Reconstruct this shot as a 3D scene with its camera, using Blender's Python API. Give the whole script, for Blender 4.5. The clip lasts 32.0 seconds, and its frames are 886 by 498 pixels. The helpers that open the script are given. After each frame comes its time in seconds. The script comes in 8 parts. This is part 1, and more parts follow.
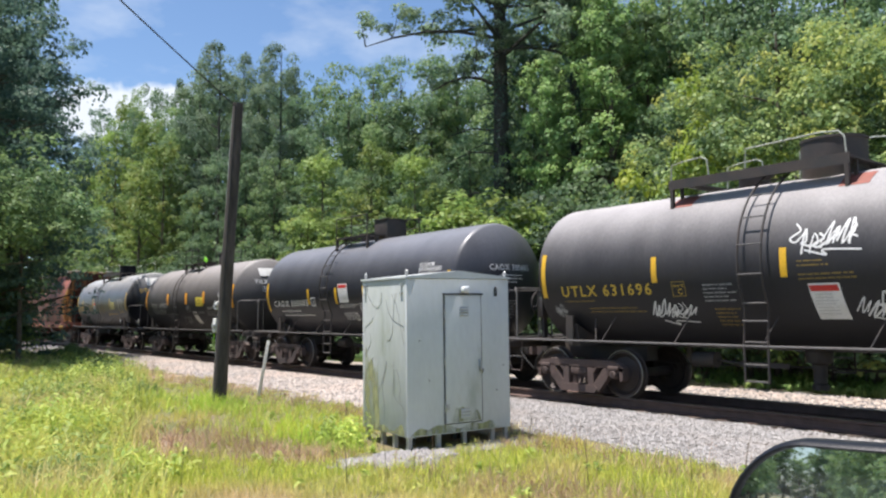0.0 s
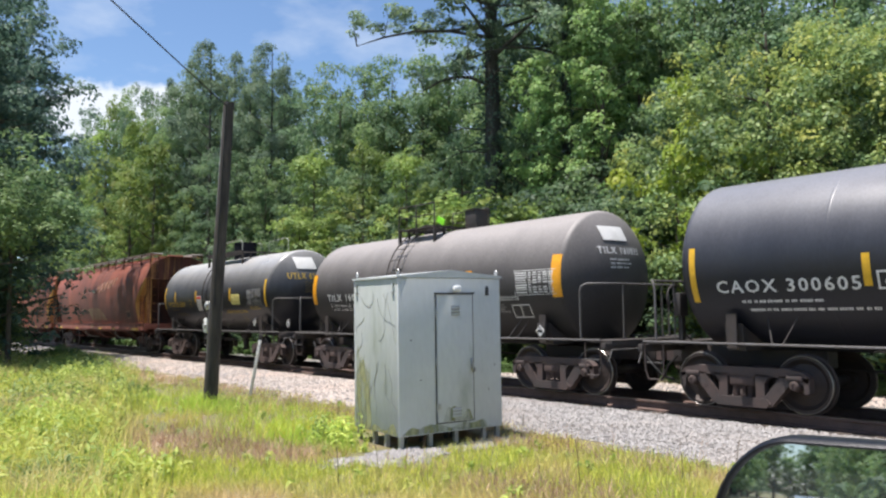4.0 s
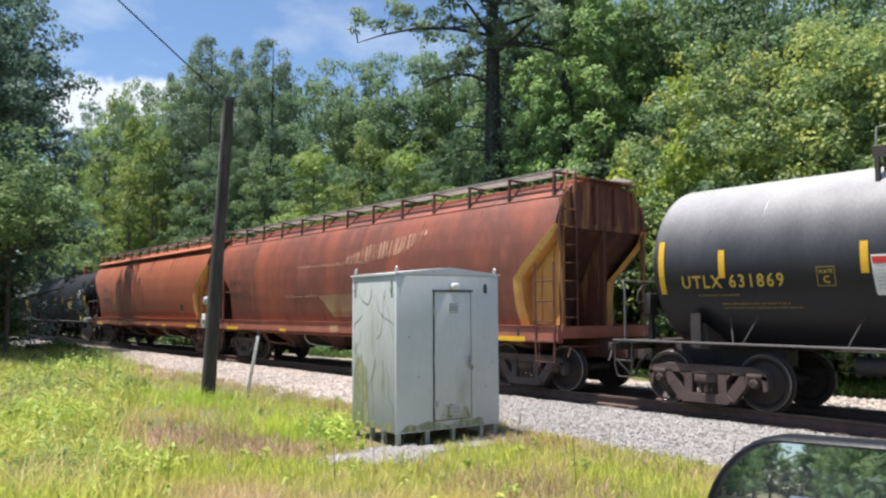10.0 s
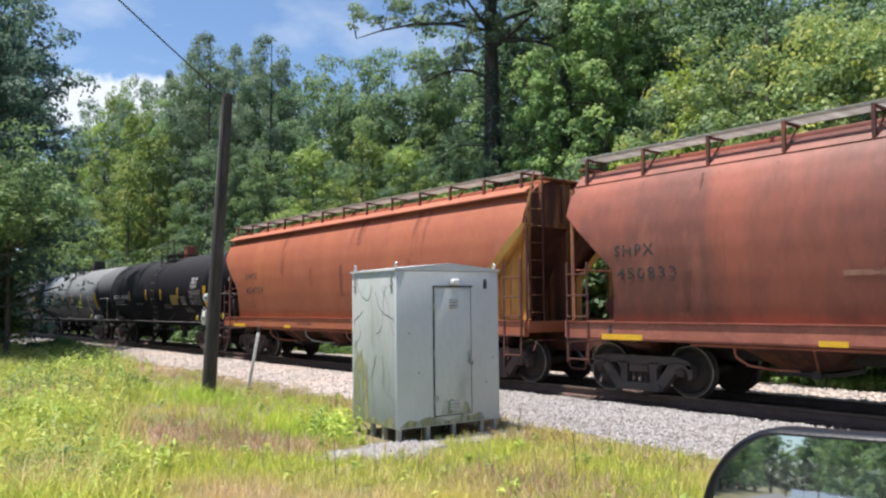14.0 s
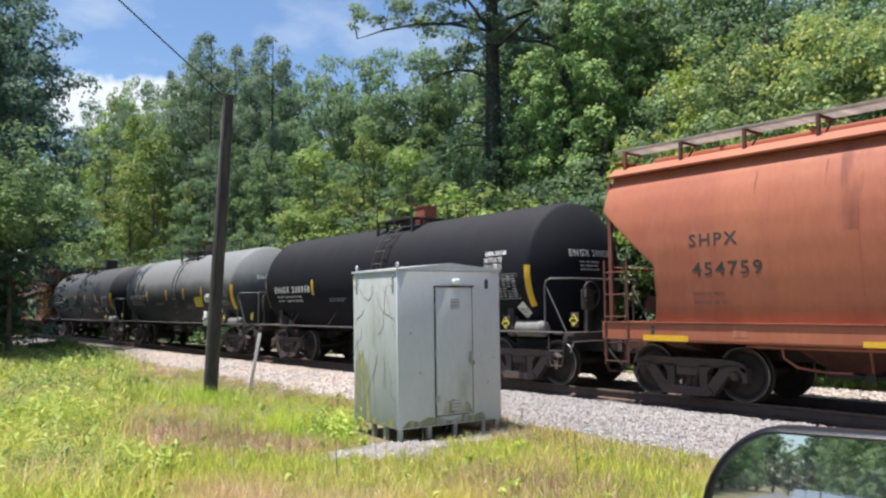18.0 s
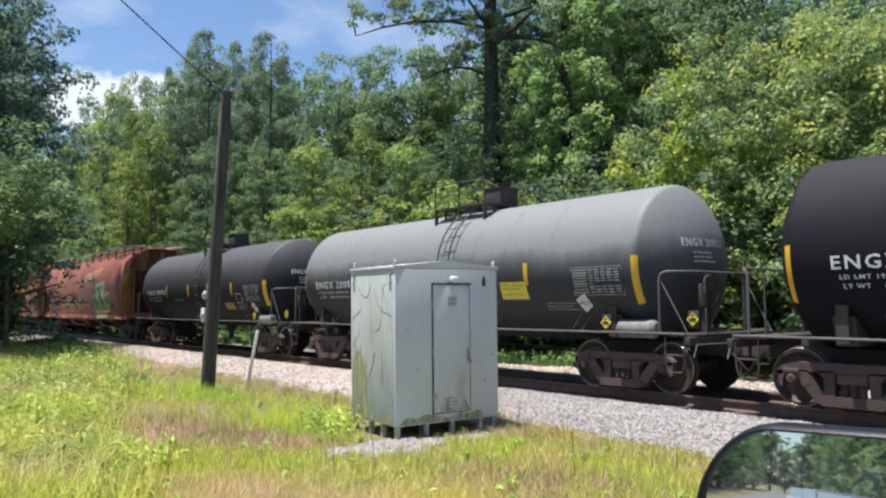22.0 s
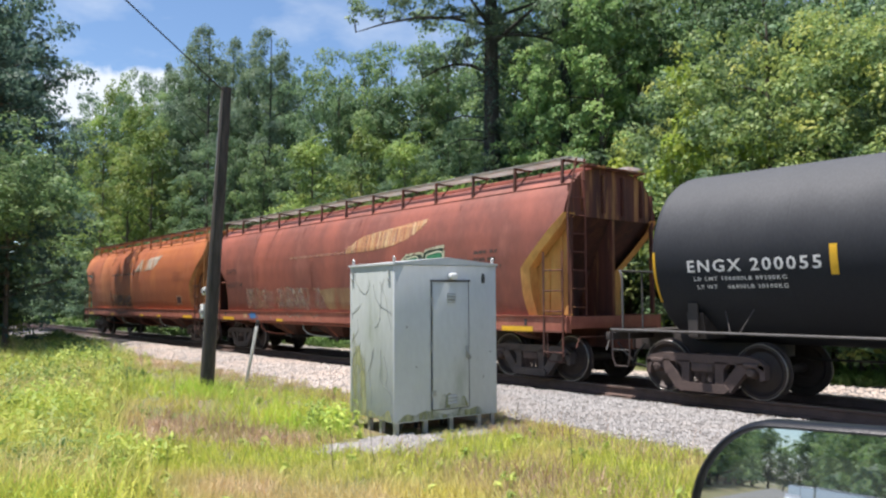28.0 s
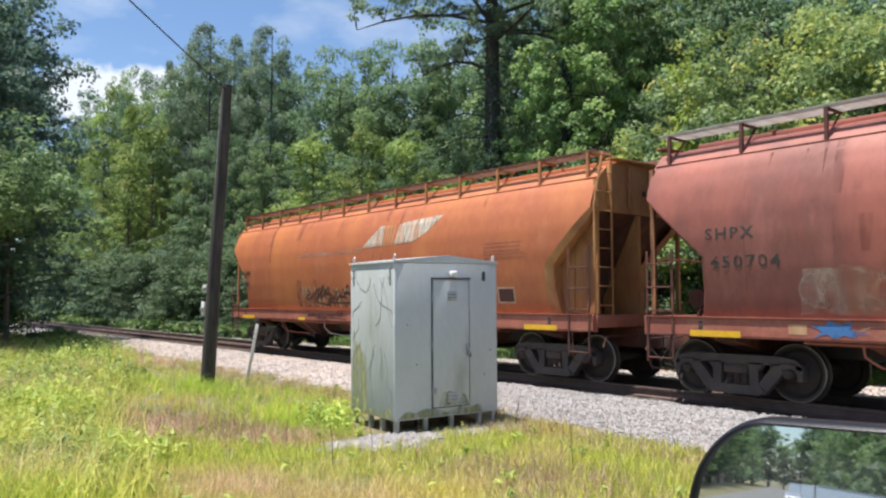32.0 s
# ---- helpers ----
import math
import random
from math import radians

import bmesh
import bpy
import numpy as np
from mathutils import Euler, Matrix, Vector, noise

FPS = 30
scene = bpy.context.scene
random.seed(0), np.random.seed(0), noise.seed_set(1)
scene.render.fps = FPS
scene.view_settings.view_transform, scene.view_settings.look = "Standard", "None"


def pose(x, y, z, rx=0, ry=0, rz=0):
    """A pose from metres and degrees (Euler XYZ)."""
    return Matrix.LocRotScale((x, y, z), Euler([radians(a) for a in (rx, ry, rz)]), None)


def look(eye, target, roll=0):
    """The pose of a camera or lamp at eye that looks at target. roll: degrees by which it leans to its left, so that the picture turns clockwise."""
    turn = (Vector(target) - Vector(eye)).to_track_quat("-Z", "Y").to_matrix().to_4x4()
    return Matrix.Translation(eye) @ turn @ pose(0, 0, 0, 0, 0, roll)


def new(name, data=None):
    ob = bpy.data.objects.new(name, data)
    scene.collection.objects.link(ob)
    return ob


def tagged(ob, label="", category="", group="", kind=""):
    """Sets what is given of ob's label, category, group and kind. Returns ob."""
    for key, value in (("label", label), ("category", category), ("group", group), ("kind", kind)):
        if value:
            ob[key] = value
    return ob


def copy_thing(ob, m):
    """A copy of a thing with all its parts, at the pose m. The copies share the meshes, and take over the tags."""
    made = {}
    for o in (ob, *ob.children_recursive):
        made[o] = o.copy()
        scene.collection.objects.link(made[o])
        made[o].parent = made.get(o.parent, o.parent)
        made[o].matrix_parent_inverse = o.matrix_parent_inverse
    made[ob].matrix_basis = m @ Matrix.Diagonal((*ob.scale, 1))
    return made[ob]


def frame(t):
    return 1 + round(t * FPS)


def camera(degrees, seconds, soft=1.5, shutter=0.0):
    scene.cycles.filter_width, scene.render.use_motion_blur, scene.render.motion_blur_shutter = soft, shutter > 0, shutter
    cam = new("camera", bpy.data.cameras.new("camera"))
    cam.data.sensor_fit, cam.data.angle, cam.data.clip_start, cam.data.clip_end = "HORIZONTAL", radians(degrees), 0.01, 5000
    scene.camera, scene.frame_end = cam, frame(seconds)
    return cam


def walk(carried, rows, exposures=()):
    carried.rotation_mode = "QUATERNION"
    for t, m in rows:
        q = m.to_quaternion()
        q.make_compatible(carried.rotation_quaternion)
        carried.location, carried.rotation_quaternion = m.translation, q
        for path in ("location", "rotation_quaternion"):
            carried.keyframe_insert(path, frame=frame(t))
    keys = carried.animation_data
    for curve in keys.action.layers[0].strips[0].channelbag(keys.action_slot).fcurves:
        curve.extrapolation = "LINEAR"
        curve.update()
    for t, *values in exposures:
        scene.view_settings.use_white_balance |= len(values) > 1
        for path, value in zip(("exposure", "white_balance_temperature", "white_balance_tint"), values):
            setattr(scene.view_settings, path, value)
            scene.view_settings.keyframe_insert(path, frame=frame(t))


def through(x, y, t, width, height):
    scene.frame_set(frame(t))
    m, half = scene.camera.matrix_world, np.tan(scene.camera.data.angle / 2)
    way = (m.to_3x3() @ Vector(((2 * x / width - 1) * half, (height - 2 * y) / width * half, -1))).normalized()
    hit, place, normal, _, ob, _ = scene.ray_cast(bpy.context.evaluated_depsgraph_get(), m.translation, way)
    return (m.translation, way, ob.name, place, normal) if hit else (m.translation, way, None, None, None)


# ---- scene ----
cam = camera(59.6, 32.0, soft=2.35)
PATH = [
    (0.0, look((-0.0238, -0.0310, 1.6143), (-15.670, 12.311, 3.308), -0.41)),
    (1.0, look((-0.0229, -0.0298, 1.6137), (-15.646, 12.345, 3.286), -0.49)),
    (2.0, look((-0.0220, -0.0286, 1.6131), (-15.615, 12.385, 3.273), -0.56)),
    (3.0, look((-0.0211, -0.0274, 1.6126), (-15.584, 12.424, 3.273), -0.65)),
    (3.5, look((-0.0207, -0.0269, 1.6123), (-15.564, 12.448, 3.282), -0.60)),
    (5.5, look((-0.0189, -0.0246, 1.6112), (-15.474, 12.556, 3.303), -0.47)),
    (6.0, look((-0.0185, -0.0240, 1.6109), (-15.473, 12.558, 3.302), -0.44)),
    (7.0, look((-0.0176, -0.0229, 1.6103), (-15.496, 12.532, 3.286), -0.36)),
    (8.0, look((-0.0168, -0.0219, 1.6098), (-15.516, 12.509, 3.266), -0.25)),
    (9.0, look((-0.0160, -0.0208, 1.6093), (-15.526, 12.500, 3.245), -0.04)),
    (10.0, look((-0.0152, -0.0197, 1.6088), (-15.525, 12.503, 3.226), -0.01)),
    (11.0, look((-0.0144, -0.0187, 1.6083), (-15.502, 12.535, 3.202), -0.04)),
    (12.0, look((-0.0136, -0.0176, 1.6078), (-15.506, 12.534, 3.162), -0.27)),
    (13.0, look((-0.0128, -0.0166, 1.6073), (-15.521, 12.520, 3.134), -0.28)),
    (14.0, look((-0.0120, -0.0156, 1.6068), (-15.527, 12.514, 3.115), -0.34)),
    (14.5, look((-0.0116, -0.0151, 1.6066), (-15.534, 12.507, 3.107), -0.36)),
    (16.5, look((-0.0101, -0.0132, 1.6057), (-15.542, 12.499, 3.092), -0.58)),
    (17.0, look((-0.0098, -0.0127, 1.6055), (-15.542, 12.499, 3.092), -0.58)),
    (18.0, look((-0.0091, -0.0117, 1.6051), (-15.548, 12.488, 3.117), -0.44)),
    (19.0, look((-0.0083, -0.0108, 1.6046), (-15.545, 12.493, 3.115), -0.36)),
    (20.0, look((-0.0076, -0.0099, 1.6042), (-15.527, 12.519, 3.085), -0.27)),
    (21.0, look((-0.0069, -0.0090, 1.6038), (-15.533, 12.513, 3.070), -0.23)),
    (22.0, look((-0.0063, -0.0081, 1.6034), (-15.518, 12.534, 3.053), -0.28)),
    (23.0, look((-0.0056, -0.0072, 1.6030), (-15.488, 12.573, 3.029), -0.22)),
    (24.0, look((-0.0049, -0.0064, 1.6027), (-15.502, 12.559, 2.999), -0.20)),
    (25.0, look((-0.0043, -0.0055, 1.6023), (-15.545, 12.503, 3.020), -0.07)),
    (25.5, look((-0.0039, -0.0051, 1.6021), (-15.549, 12.498, 3.025), -0.02)),
    (27.5, look((-0.0027, -0.0035, 1.6014), (-15.522, 12.535, 2.991), -0.03)),
    (28.0, look((-0.0024, -0.0031, 1.6013), (-15.514, 12.547, 2.972), -0.09)),
    (29.0, look((-0.0018, -0.0023, 1.6009), (-15.513, 12.553, 2.933), -0.14)),
    (30.0, look((-0.0012, -0.0015, 1.6006), (-15.527, 12.540, 2.895), -0.24)),
    (31.0, look((-0.0006, -0.0007, 1.6003), (-15.536, 12.529, 2.892), -0.17)),
    (32.0, look((0.0000, 0.0000, 1.6000), (-15.528, 12.536, 2.917), -0.03)),
]
walk(cam, PATH)


# ---------------------------------------------------------------- light
SUN_AZ, SUN_EL = math.atan2(-0.85, -0.50), radians(76)
sun_way = Vector((math.cos(SUN_AZ) * math.cos(SUN_EL), math.sin(SUN_AZ) * math.cos(SUN_EL), math.sin(SUN_EL)))
sun = new("sun", bpy.data.lights.new("sun", "SUN"))
sun.data.energy, sun.data.angle, sun.data.color = 4.5, radians(0.6), (1.0, 0.935, 0.905)
sun.matrix_world = look(sun_way * 60, (0, 0, 0))
scene.view_settings.exposure = 1.0

world = bpy.data.worlds.new("sky")
scene.world = world
world.use_nodes = True


def sky_nodes():
    nt = world.node_tree
    nt.nodes.clear()
    N, L = nt.nodes.new, nt.links.new
    out, bg = N("ShaderNodeOutputWorld"), N("ShaderNodeBackground")
    sky = N("ShaderNodeTexSky")
    sky.sky_type, sky.sun_disc = "NISHITA", False
    sky.sun_elevation, sky.sun_rotation = SUN_EL, math.pi / 2 - SUN_AZ
    sky.air_density, sky.dust_density, sky.ozone_density = 1.0, 0.35, 5.0
    co = N("ShaderNodeTexCoord")
    # clouds: one broken layer over the whole sky, and a low bank towards the end of the line
    mp = N("ShaderNodeMapping")
    mp.inputs["Scale"].default_value = (2.2, 2.2, 5.5)
    mp.inputs["Location"].default_value = (0.37, 0.9, 0.1)
    n1 = N("ShaderNodeTexNoise")
    n1.inputs["Scale"].default_value, n1.inputs["Detail"].default_value, n1.inputs["Roughness"].default_value = 1.7, 8, 0.55
    r1 = N("ShaderNodeValToRGB")
    r1.color_ramp.elements[0].position, r1.color_ramp.elements[1].position = 0.47, 0.85
    bank = N("ShaderNodeVectorMath")
    bank.operation = "LENGTH"
    off, flat = N("ShaderNodeVectorMath"), N("ShaderNodeVectorMath")
    off.operation, flat.operation = "SUBTRACT", "MULTIPLY"
    off.inputs[1].default_value = Vector((-0.932, 0.262, 0.240)).normalized()
    flat.inputs[1].default_value = (1, 1, 1.55)
    wob = N("ShaderNodeTexNoise")
    wob.inputs["Scale"].default_value, wob.inputs["Detail"].default_value = 13, 7
    dist = N("ShaderNodeMath")
    dist.operation = "MULTIPLY_ADD"
    dist.inputs[1].default_value, dist.inputs[2].default_value = 0.26, -0.13
    add = N("ShaderNodeMath")
    add.operation = "ADD"
    r2 = N("ShaderNodeValToRGB")
    r2.color_ramp.elements[0].position, r2.color_ramp.elements[1].position = 0.050, 0.074
    r2.color_ramp.elements[0].color, r2.color_ramp.elements[1].color = (1, 1, 1, 1), (0, 0, 0, 1)
    mx = N("ShaderNodeMath")
    mx.operation = "MAXIMUM"
    mix = N("ShaderNodeMix")
    mix.data_type = "RGBA"
    mix.inputs["B"].default_value = (5.6, 6.0, 6.6, 1)
    L(co.outputs["Generated"], mp.inputs["Vector"])
    L(mp.outputs[0], n1.inputs["Vector"])
    L(n1.outputs["Fac"], r1.inputs[0])
    L(co.outputs["Generated"], off.inputs[0])
    L(off.outputs[0], flat.inputs[0])
    L(flat.outputs[0], bank.inputs[0])
    L(co.outputs["Generated"], wob.inputs["Vector"])
    L(wob.outputs["Fac"], dist.inputs[0])
    L(bank.outputs["Value"], add.inputs[0])
    L(dist.outputs[0], add.inputs[1])
    L(add.outputs[0], r2.inputs[0])
    L(r1.outputs["Color"], mx.inputs[0])
    L(r2.outputs["Color"], mx.inputs[1])
    L(mx.outputs[0], mix.inputs["Factor"])
    L(sky.outputs[0], mix.inputs["A"])
    L(mix.outputs["Result"], bg.inputs["Color"])
    bg.inputs["Strength"].default_value = 0.084
    L(bg.outputs[0], out.inputs["Surface"])


sky_nodes()


# ---------------------------------------------------------------- materials
def mat(name, base, rough=0.6, metal=0.0, second=None, scale=3.0, amount=0.5, grain=40.0, bump=0.15, stretch=(1, 1, 1),
        third=None, third_scale=0.7, third_at=(0.55, 0.7), spec=0.5, rand=0.0, tone=0.12, bump_dist=0.01, dust_sheen=None, dust_sheen_at=(0.12, 0.55)):
    """A surface with a broad second colour, a third colour in patches, fine grain, bump and a shade of its own for each object."""
    m = bpy.data.materials.new(name)
    m.use_nodes = True
    nt = m.node_tree
    N, L = nt.nodes.new, nt.links.new
    b = nt.nodes["Principled BSDF"]
    b.inputs["Metallic"].default_value = metal
    b.inputs["Specular IOR Level"].default_value = spec
    co, mp = N("ShaderNodeTexCoord"), N("ShaderNodeMapping")
    mp.inputs["Scale"].default_value = stretch
    L(co.outputs["Object"], mp.inputs["Vector"])

    def tex(s, detail=5.0, r=0.6):
        n = N("ShaderNodeTexNoise")
        n.inputs["Scale"].default_value, n.inputs["Detail"].default_value, n.inputs["Roughness"].default_value = s, detail, r
        L(mp.outputs[0], n.inputs["Vector"])
        return n.outputs["Fac"]

    def ramp(src, a, z):
        n = N("ShaderNodeMapRange")
        n.inputs["From Min"].default_value, n.inputs["From Max"].default_value = a, z
        L(src, n.inputs["Value"])
        return n.outputs[0]

    def blend(fac, a, z, kind="MIX"):
        n = N("ShaderNodeMix")
        n.data_type, n.blend_type = "RGBA", kind
        for key, v in (("Factor", fac), ("A", a), ("B", z)):
            if isinstance(v, (int, float)):
                n.inputs[key].default_value = v
            elif isinstance(v, tuple):
                n.inputs[key].default_value = (*v[:3], 1)
            else:
                L(v, n.inputs[key])
        return n.outputs["Result"]

    def scaled(src, k):
        n = N("ShaderNodeMath")
        n.operation = "MULTIPLY"
        L(src, n.inputs[0])
        n.inputs[1].default_value = k
        return n.outputs[0]

    col = base
    big = tex(scale)
    if second:
        col = blend(scaled(ramp(big, 0.35, 0.68), amount * 1.6), col, second)
    # upward faces paler: settled dust together with sun and sky sheen painted in
    if dust_sheen:
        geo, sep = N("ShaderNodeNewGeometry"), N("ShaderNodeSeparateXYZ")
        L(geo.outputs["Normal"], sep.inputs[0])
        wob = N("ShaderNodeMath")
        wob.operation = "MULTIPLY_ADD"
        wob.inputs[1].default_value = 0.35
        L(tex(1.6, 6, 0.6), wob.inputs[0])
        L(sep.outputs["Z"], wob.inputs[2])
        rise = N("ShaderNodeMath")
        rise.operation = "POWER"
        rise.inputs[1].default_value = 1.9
        L(ramp(wob.outputs[0], dust_sheen_at[0], dust_sheen_at[1]), rise.inputs[0])
        col = blend(rise.outputs[0], col, dust_sheen)
    if third:
        col = blend(ramp(tex(third_scale, 7, 0.65), *third_at), col, third)
    fine = tex(grain, 3)
    g = N("ShaderNodeMapRange")
    g.inputs["From Min"].default_value, g.inputs["From Max"].default_value = 0.3, 0.7
    g.inputs["To Min"].default_value, g.inputs["To Max"].default_value = 1 - tone, 1 + tone
    L(fine, g.inputs["Value"])
    col = blend(1.0, col, g.outputs[0], "MULTIPLY")
    if rand:
        info = N("ShaderNodeObjectInfo")
        k = N("ShaderNodeMapRange")
        k.inputs["To Min"].default_value, k.inputs["To Max"].default_value = 1 - rand, 1 + rand
        L(info.outputs["Random"], k.inputs["Value"])
        col = blend(1.0, col, k.outputs[0], "MULTIPLY")
    L(col, b.inputs["Base Color"])
    rr = N("ShaderNodeMapRange")
    rr.inputs["To Min"].default_value, rr.inputs["To Max"].default_value = max(0.02, rough - 0.1), min(1, rough + 0.12)
    L(big, rr.inputs["Value"])
    L(rr.outputs[0], b.inputs["Roughness"])
    if bump:
        bp = N("ShaderNodeBump")
        bp.inputs["Strength"].default_value, bp.inputs["Distance"].default_value = bump, bump_dist
        L(fine, bp.inputs["Height"])
        L(bp.outputs[0], b.inputs["Normal"])
    return m


def leaf_mat(name, a, z, dark, yellow=None, scale=0.35, through=0.35, gloss=0.4):
    """Leaves: a colour between a and z for each leaf, darker and yellower patches, some light through the blade."""
    m = bpy.data.materials.new(name)
    m.use_nodes = True
    nt = m.node_tree
    N, L = nt.nodes.new, nt.links.new
    b, out = nt.nodes["Principled BSDF"], nt.nodes["Material Output"]
    geo, co, info = N("ShaderNodeNewGeometry"), N("ShaderNodeTexCoord"), N("ShaderNodeObjectInfo")

    def blend(fac, x, y):
        n = N("ShaderNodeMix")
        n.data_type = "RGBA"
        for key, v in (("Factor", fac), ("A", x), ("B", y)):
            if isinstance(v, tuple):
                n.inputs[key].default_value = (*v, 1)
            else:
                L(v, n.inputs[key])
        return n.outputs["Result"]

    def patch(s, lo, hi):
        t, r = N("ShaderNodeTexNoise"), N("ShaderNodeMapRange")
        t.inputs["Scale"].default_value, t.inputs["Detail"].default_value = s, 3
        L(co.outputs["Object"], t.inputs["Vector"])
        r.inputs["From Min"].default_value, r.inputs["From Max"].default_value = lo, hi
        L(t.outputs["Fac"], r.inputs["Value"])
        return r.outputs[0]

    col = blend(geo.outputs["Random Per Island"], a, z)
    col = blend(patch(scale, 0.45, 0.68), col, dark)
    if yellow:
        col = blend(patch(scale * 1.7, 0.52, 0.72), col, yellow)
    hsv = N("ShaderNodeHueSaturation")
    k = N("ShaderNodeMapRange")
    k.inputs["To Min"].default_value, k.inputs["To Max"].default_value = 0.78, 1.22
    L(info.outputs["Random"], k.inputs["Value"])
    L(k.outputs[0], hsv.inputs["Value"])
    L(col, hsv.inputs["Color"])
    tr, mx = N("ShaderNodeBsdfTranslucent"), N("ShaderNodeMixShader")
    L(hsv.outputs[0], b.inputs["Base Color"])
    L(hsv.outputs[0], tr.inputs["Color"])
    b.inputs["Roughness"].default_value = 0.6
    b.inputs["Specular IOR Level"].default_value = gloss
    mx.inputs[0].default_value = through
    L(b.outputs[0], mx.inputs[1])
    L(tr.outputs[0], mx.inputs[2])
    L(mx.outputs[0], out.inputs["Surface"])
    return m


M = {}
M["soil"] = mat("soil and thatch", (0.105, 0.125, 0.038), 0.95, second=(0.15, 0.125, 0.058), scale=0.9, amount=0.8, grain=30, bump=0.6, third=(0.27, 0.19, 0.135), third_scale=0.45, third_at=(0.53, 0.66), tone=0.3, bump_dist=0.03)
M["ballast"] = mat("crushed granite bed", (0.34, 0.32, 0.30), 0.9, second=(0.15, 0.142, 0.135), scale=14, amount=0.8, grain=45, bump=1.0, third=(0.34, 0.27, 0.22), third_scale=0.35, third_at=(0.5, 0.7), tone=0.45, bump_dist=0.05)
# stone colour that carries the shade under the train
M["dark_bed"] = mat("track bed stone darkened as shade", (0.085, 0.072, 0.065), 0.9, second=(0.045, 0.04, 0.036), scale=8, amount=0.8, grain=40, bump=1.0, tone=0.4, bump_dist=0.05)
M["rail"] = mat("rusty rail", (0.135, 0.085, 0.068), 0.75, 0.1, second=(0.08, 0.055, 0.046), scale=5, grain=60, bump=0.3)
M["rail_top"] = mat("polished rail head", (0.35, 0.33, 0.31), 0.3, 0.9, second=(0.25, 0.2, 0.17), scale=3, grain=80, bump=0.05)
M["tie"] = mat("creosoted timber", (0.11, 0.085, 0.065), 0.85, second=(0.055, 0.045, 0.038), scale=4, grain=25, stretch=(1, 0.15, 1), bump=0.5, rand=0.25, bump_dist=0.02)
M["asphalt"] = mat("grey asphalt", (0.16, 0.16, 0.155), 0.9, second=(0.11, 0.11, 0.105), scale=0.8, grain=90, bump=0.5)
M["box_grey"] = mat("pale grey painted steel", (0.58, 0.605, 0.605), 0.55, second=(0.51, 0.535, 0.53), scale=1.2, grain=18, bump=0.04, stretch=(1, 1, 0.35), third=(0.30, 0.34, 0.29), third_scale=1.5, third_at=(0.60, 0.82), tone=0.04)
# mildew over a base painted darker in place of this face's dimmer light
M["box_side"] = mat("mildewed grey paint, base darkened as shade", (0.43, 0.455, 0.44), 0.65, second=(0.355, 0.385, 0.355), scale=2.2, amount=0.6, grain=22, bump=0.05, stretch=(1, 1, 0.25), third=(0.20, 0.23, 0.15), third_scale=2.3, third_at=(0.60, 0.82), tone=0.06)
M["box_dark"] = mat("blackened gaps", (0.05, 0.05, 0.048), 0.8)
M["galv"] = mat("galvanised steel", (0.45, 0.46, 0.46), 0.45, 0.5, second=(0.33, 0.33, 0.32), scale=6, grain=50, bump=0.1)
M["pole_wood"] = mat("weathered dark timber", (0.10, 0.085, 0.074), 0.9, second=(0.045, 0.040, 0.036), scale=3, amount=0.8, grain=26, stretch=(1, 1, 0.06), bump=0.8, third=(0.16, 0.13, 0.10), third_scale=2, third_at=(0.6, 0.8), tone=0.35, bump_dist=0.02)
M["white_worn"] = mat("worn white paint", (0.62, 0.62, 0.58), 0.7, second=(0.42, 0.41, 0.37), scale=5, grain=30, bump=0.1)
M["cable"] = mat("black cable", (0.02, 0.02, 0.02), 0.6, bump=0)
M["bark"] = mat("bark", (0.12, 0.095, 0.07), 0.95, second=(0.06, 0.05, 0.04), scale=2, grain=14, stretch=(1, 1, 0.2), bump=1.0, tone=0.35, bump_dist=0.04)
M["bark_pine"] = mat("pine bark", (0.062, 0.062, 0.054), 0.95, second=(0.040, 0.040, 0.036), scale=2, grain=9, stretch=(1, 1, 0.35), bump=1.0, tone=0.35, bump_dist=0.04)
M["leaf_mid"] = leaf_mat("broad leaves", (0.135, 0.240, 0.090), (0.265, 0.355, 0.130), (0.084, 0.160, 0.090), through=0.45)
# dark leaf green; it also puts shade into stretches of the wood
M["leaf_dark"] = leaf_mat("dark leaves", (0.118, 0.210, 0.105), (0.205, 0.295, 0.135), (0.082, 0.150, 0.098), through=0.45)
# leaf greens darkened to carry the shade of near trees and understorey
M["leaf_near_shade"] = leaf_mat("deep green leaves with shade painted in", (0.092, 0.168, 0.125), (0.158, 0.238, 0.155), (0.068, 0.128, 0.108), through=0.45)
M["leaf_shade"] = leaf_mat("understorey leaves painted dark as shade", (0.085, 0.150, 0.075), (0.150, 0.215, 0.100), (0.060, 0.110, 0.070), through=0.45)
M["leaf_light"] = leaf_mat("young leaves", (0.150, 0.258, 0.064), (0.310, 0.400, 0.098), (0.072, 0.140, 0.058), (0.345, 0.360, 0.092), through=0.45)
M["leaf_vine_pale"] = leaf_mat("pale yellow-green vine leaves", (0.330, 0.430, 0.100), (0.530, 0.580, 0.160), (0.220, 0.330, 0.100), (0.600, 0.590, 0.150), scale=0.6, through=0.45)
M["leaf_fresh"] = leaf_mat("fresh green leaves", (0.205, 0.350, 0.115), (0.380, 0.500, 0.175), (0.140, 0.255, 0.110), through=0.48)
M["leaf_lime"] = leaf_mat("lime vine leaves", (0.240, 0.370, 0.050), (0.400, 0.500, 0.075), (0.170, 0.280, 0.055), (0.460, 0.490, 0.075), scale=0.5, through=0.42)
M["leaf_vine"] = leaf_mat("vine leaves", (0.104, 0.195, 0.064), (0.300, 0.395, 0.135), (0.056, 0.112, 0.062), (0.400, 0.440, 0.110), scale=0.6, through=0.38)
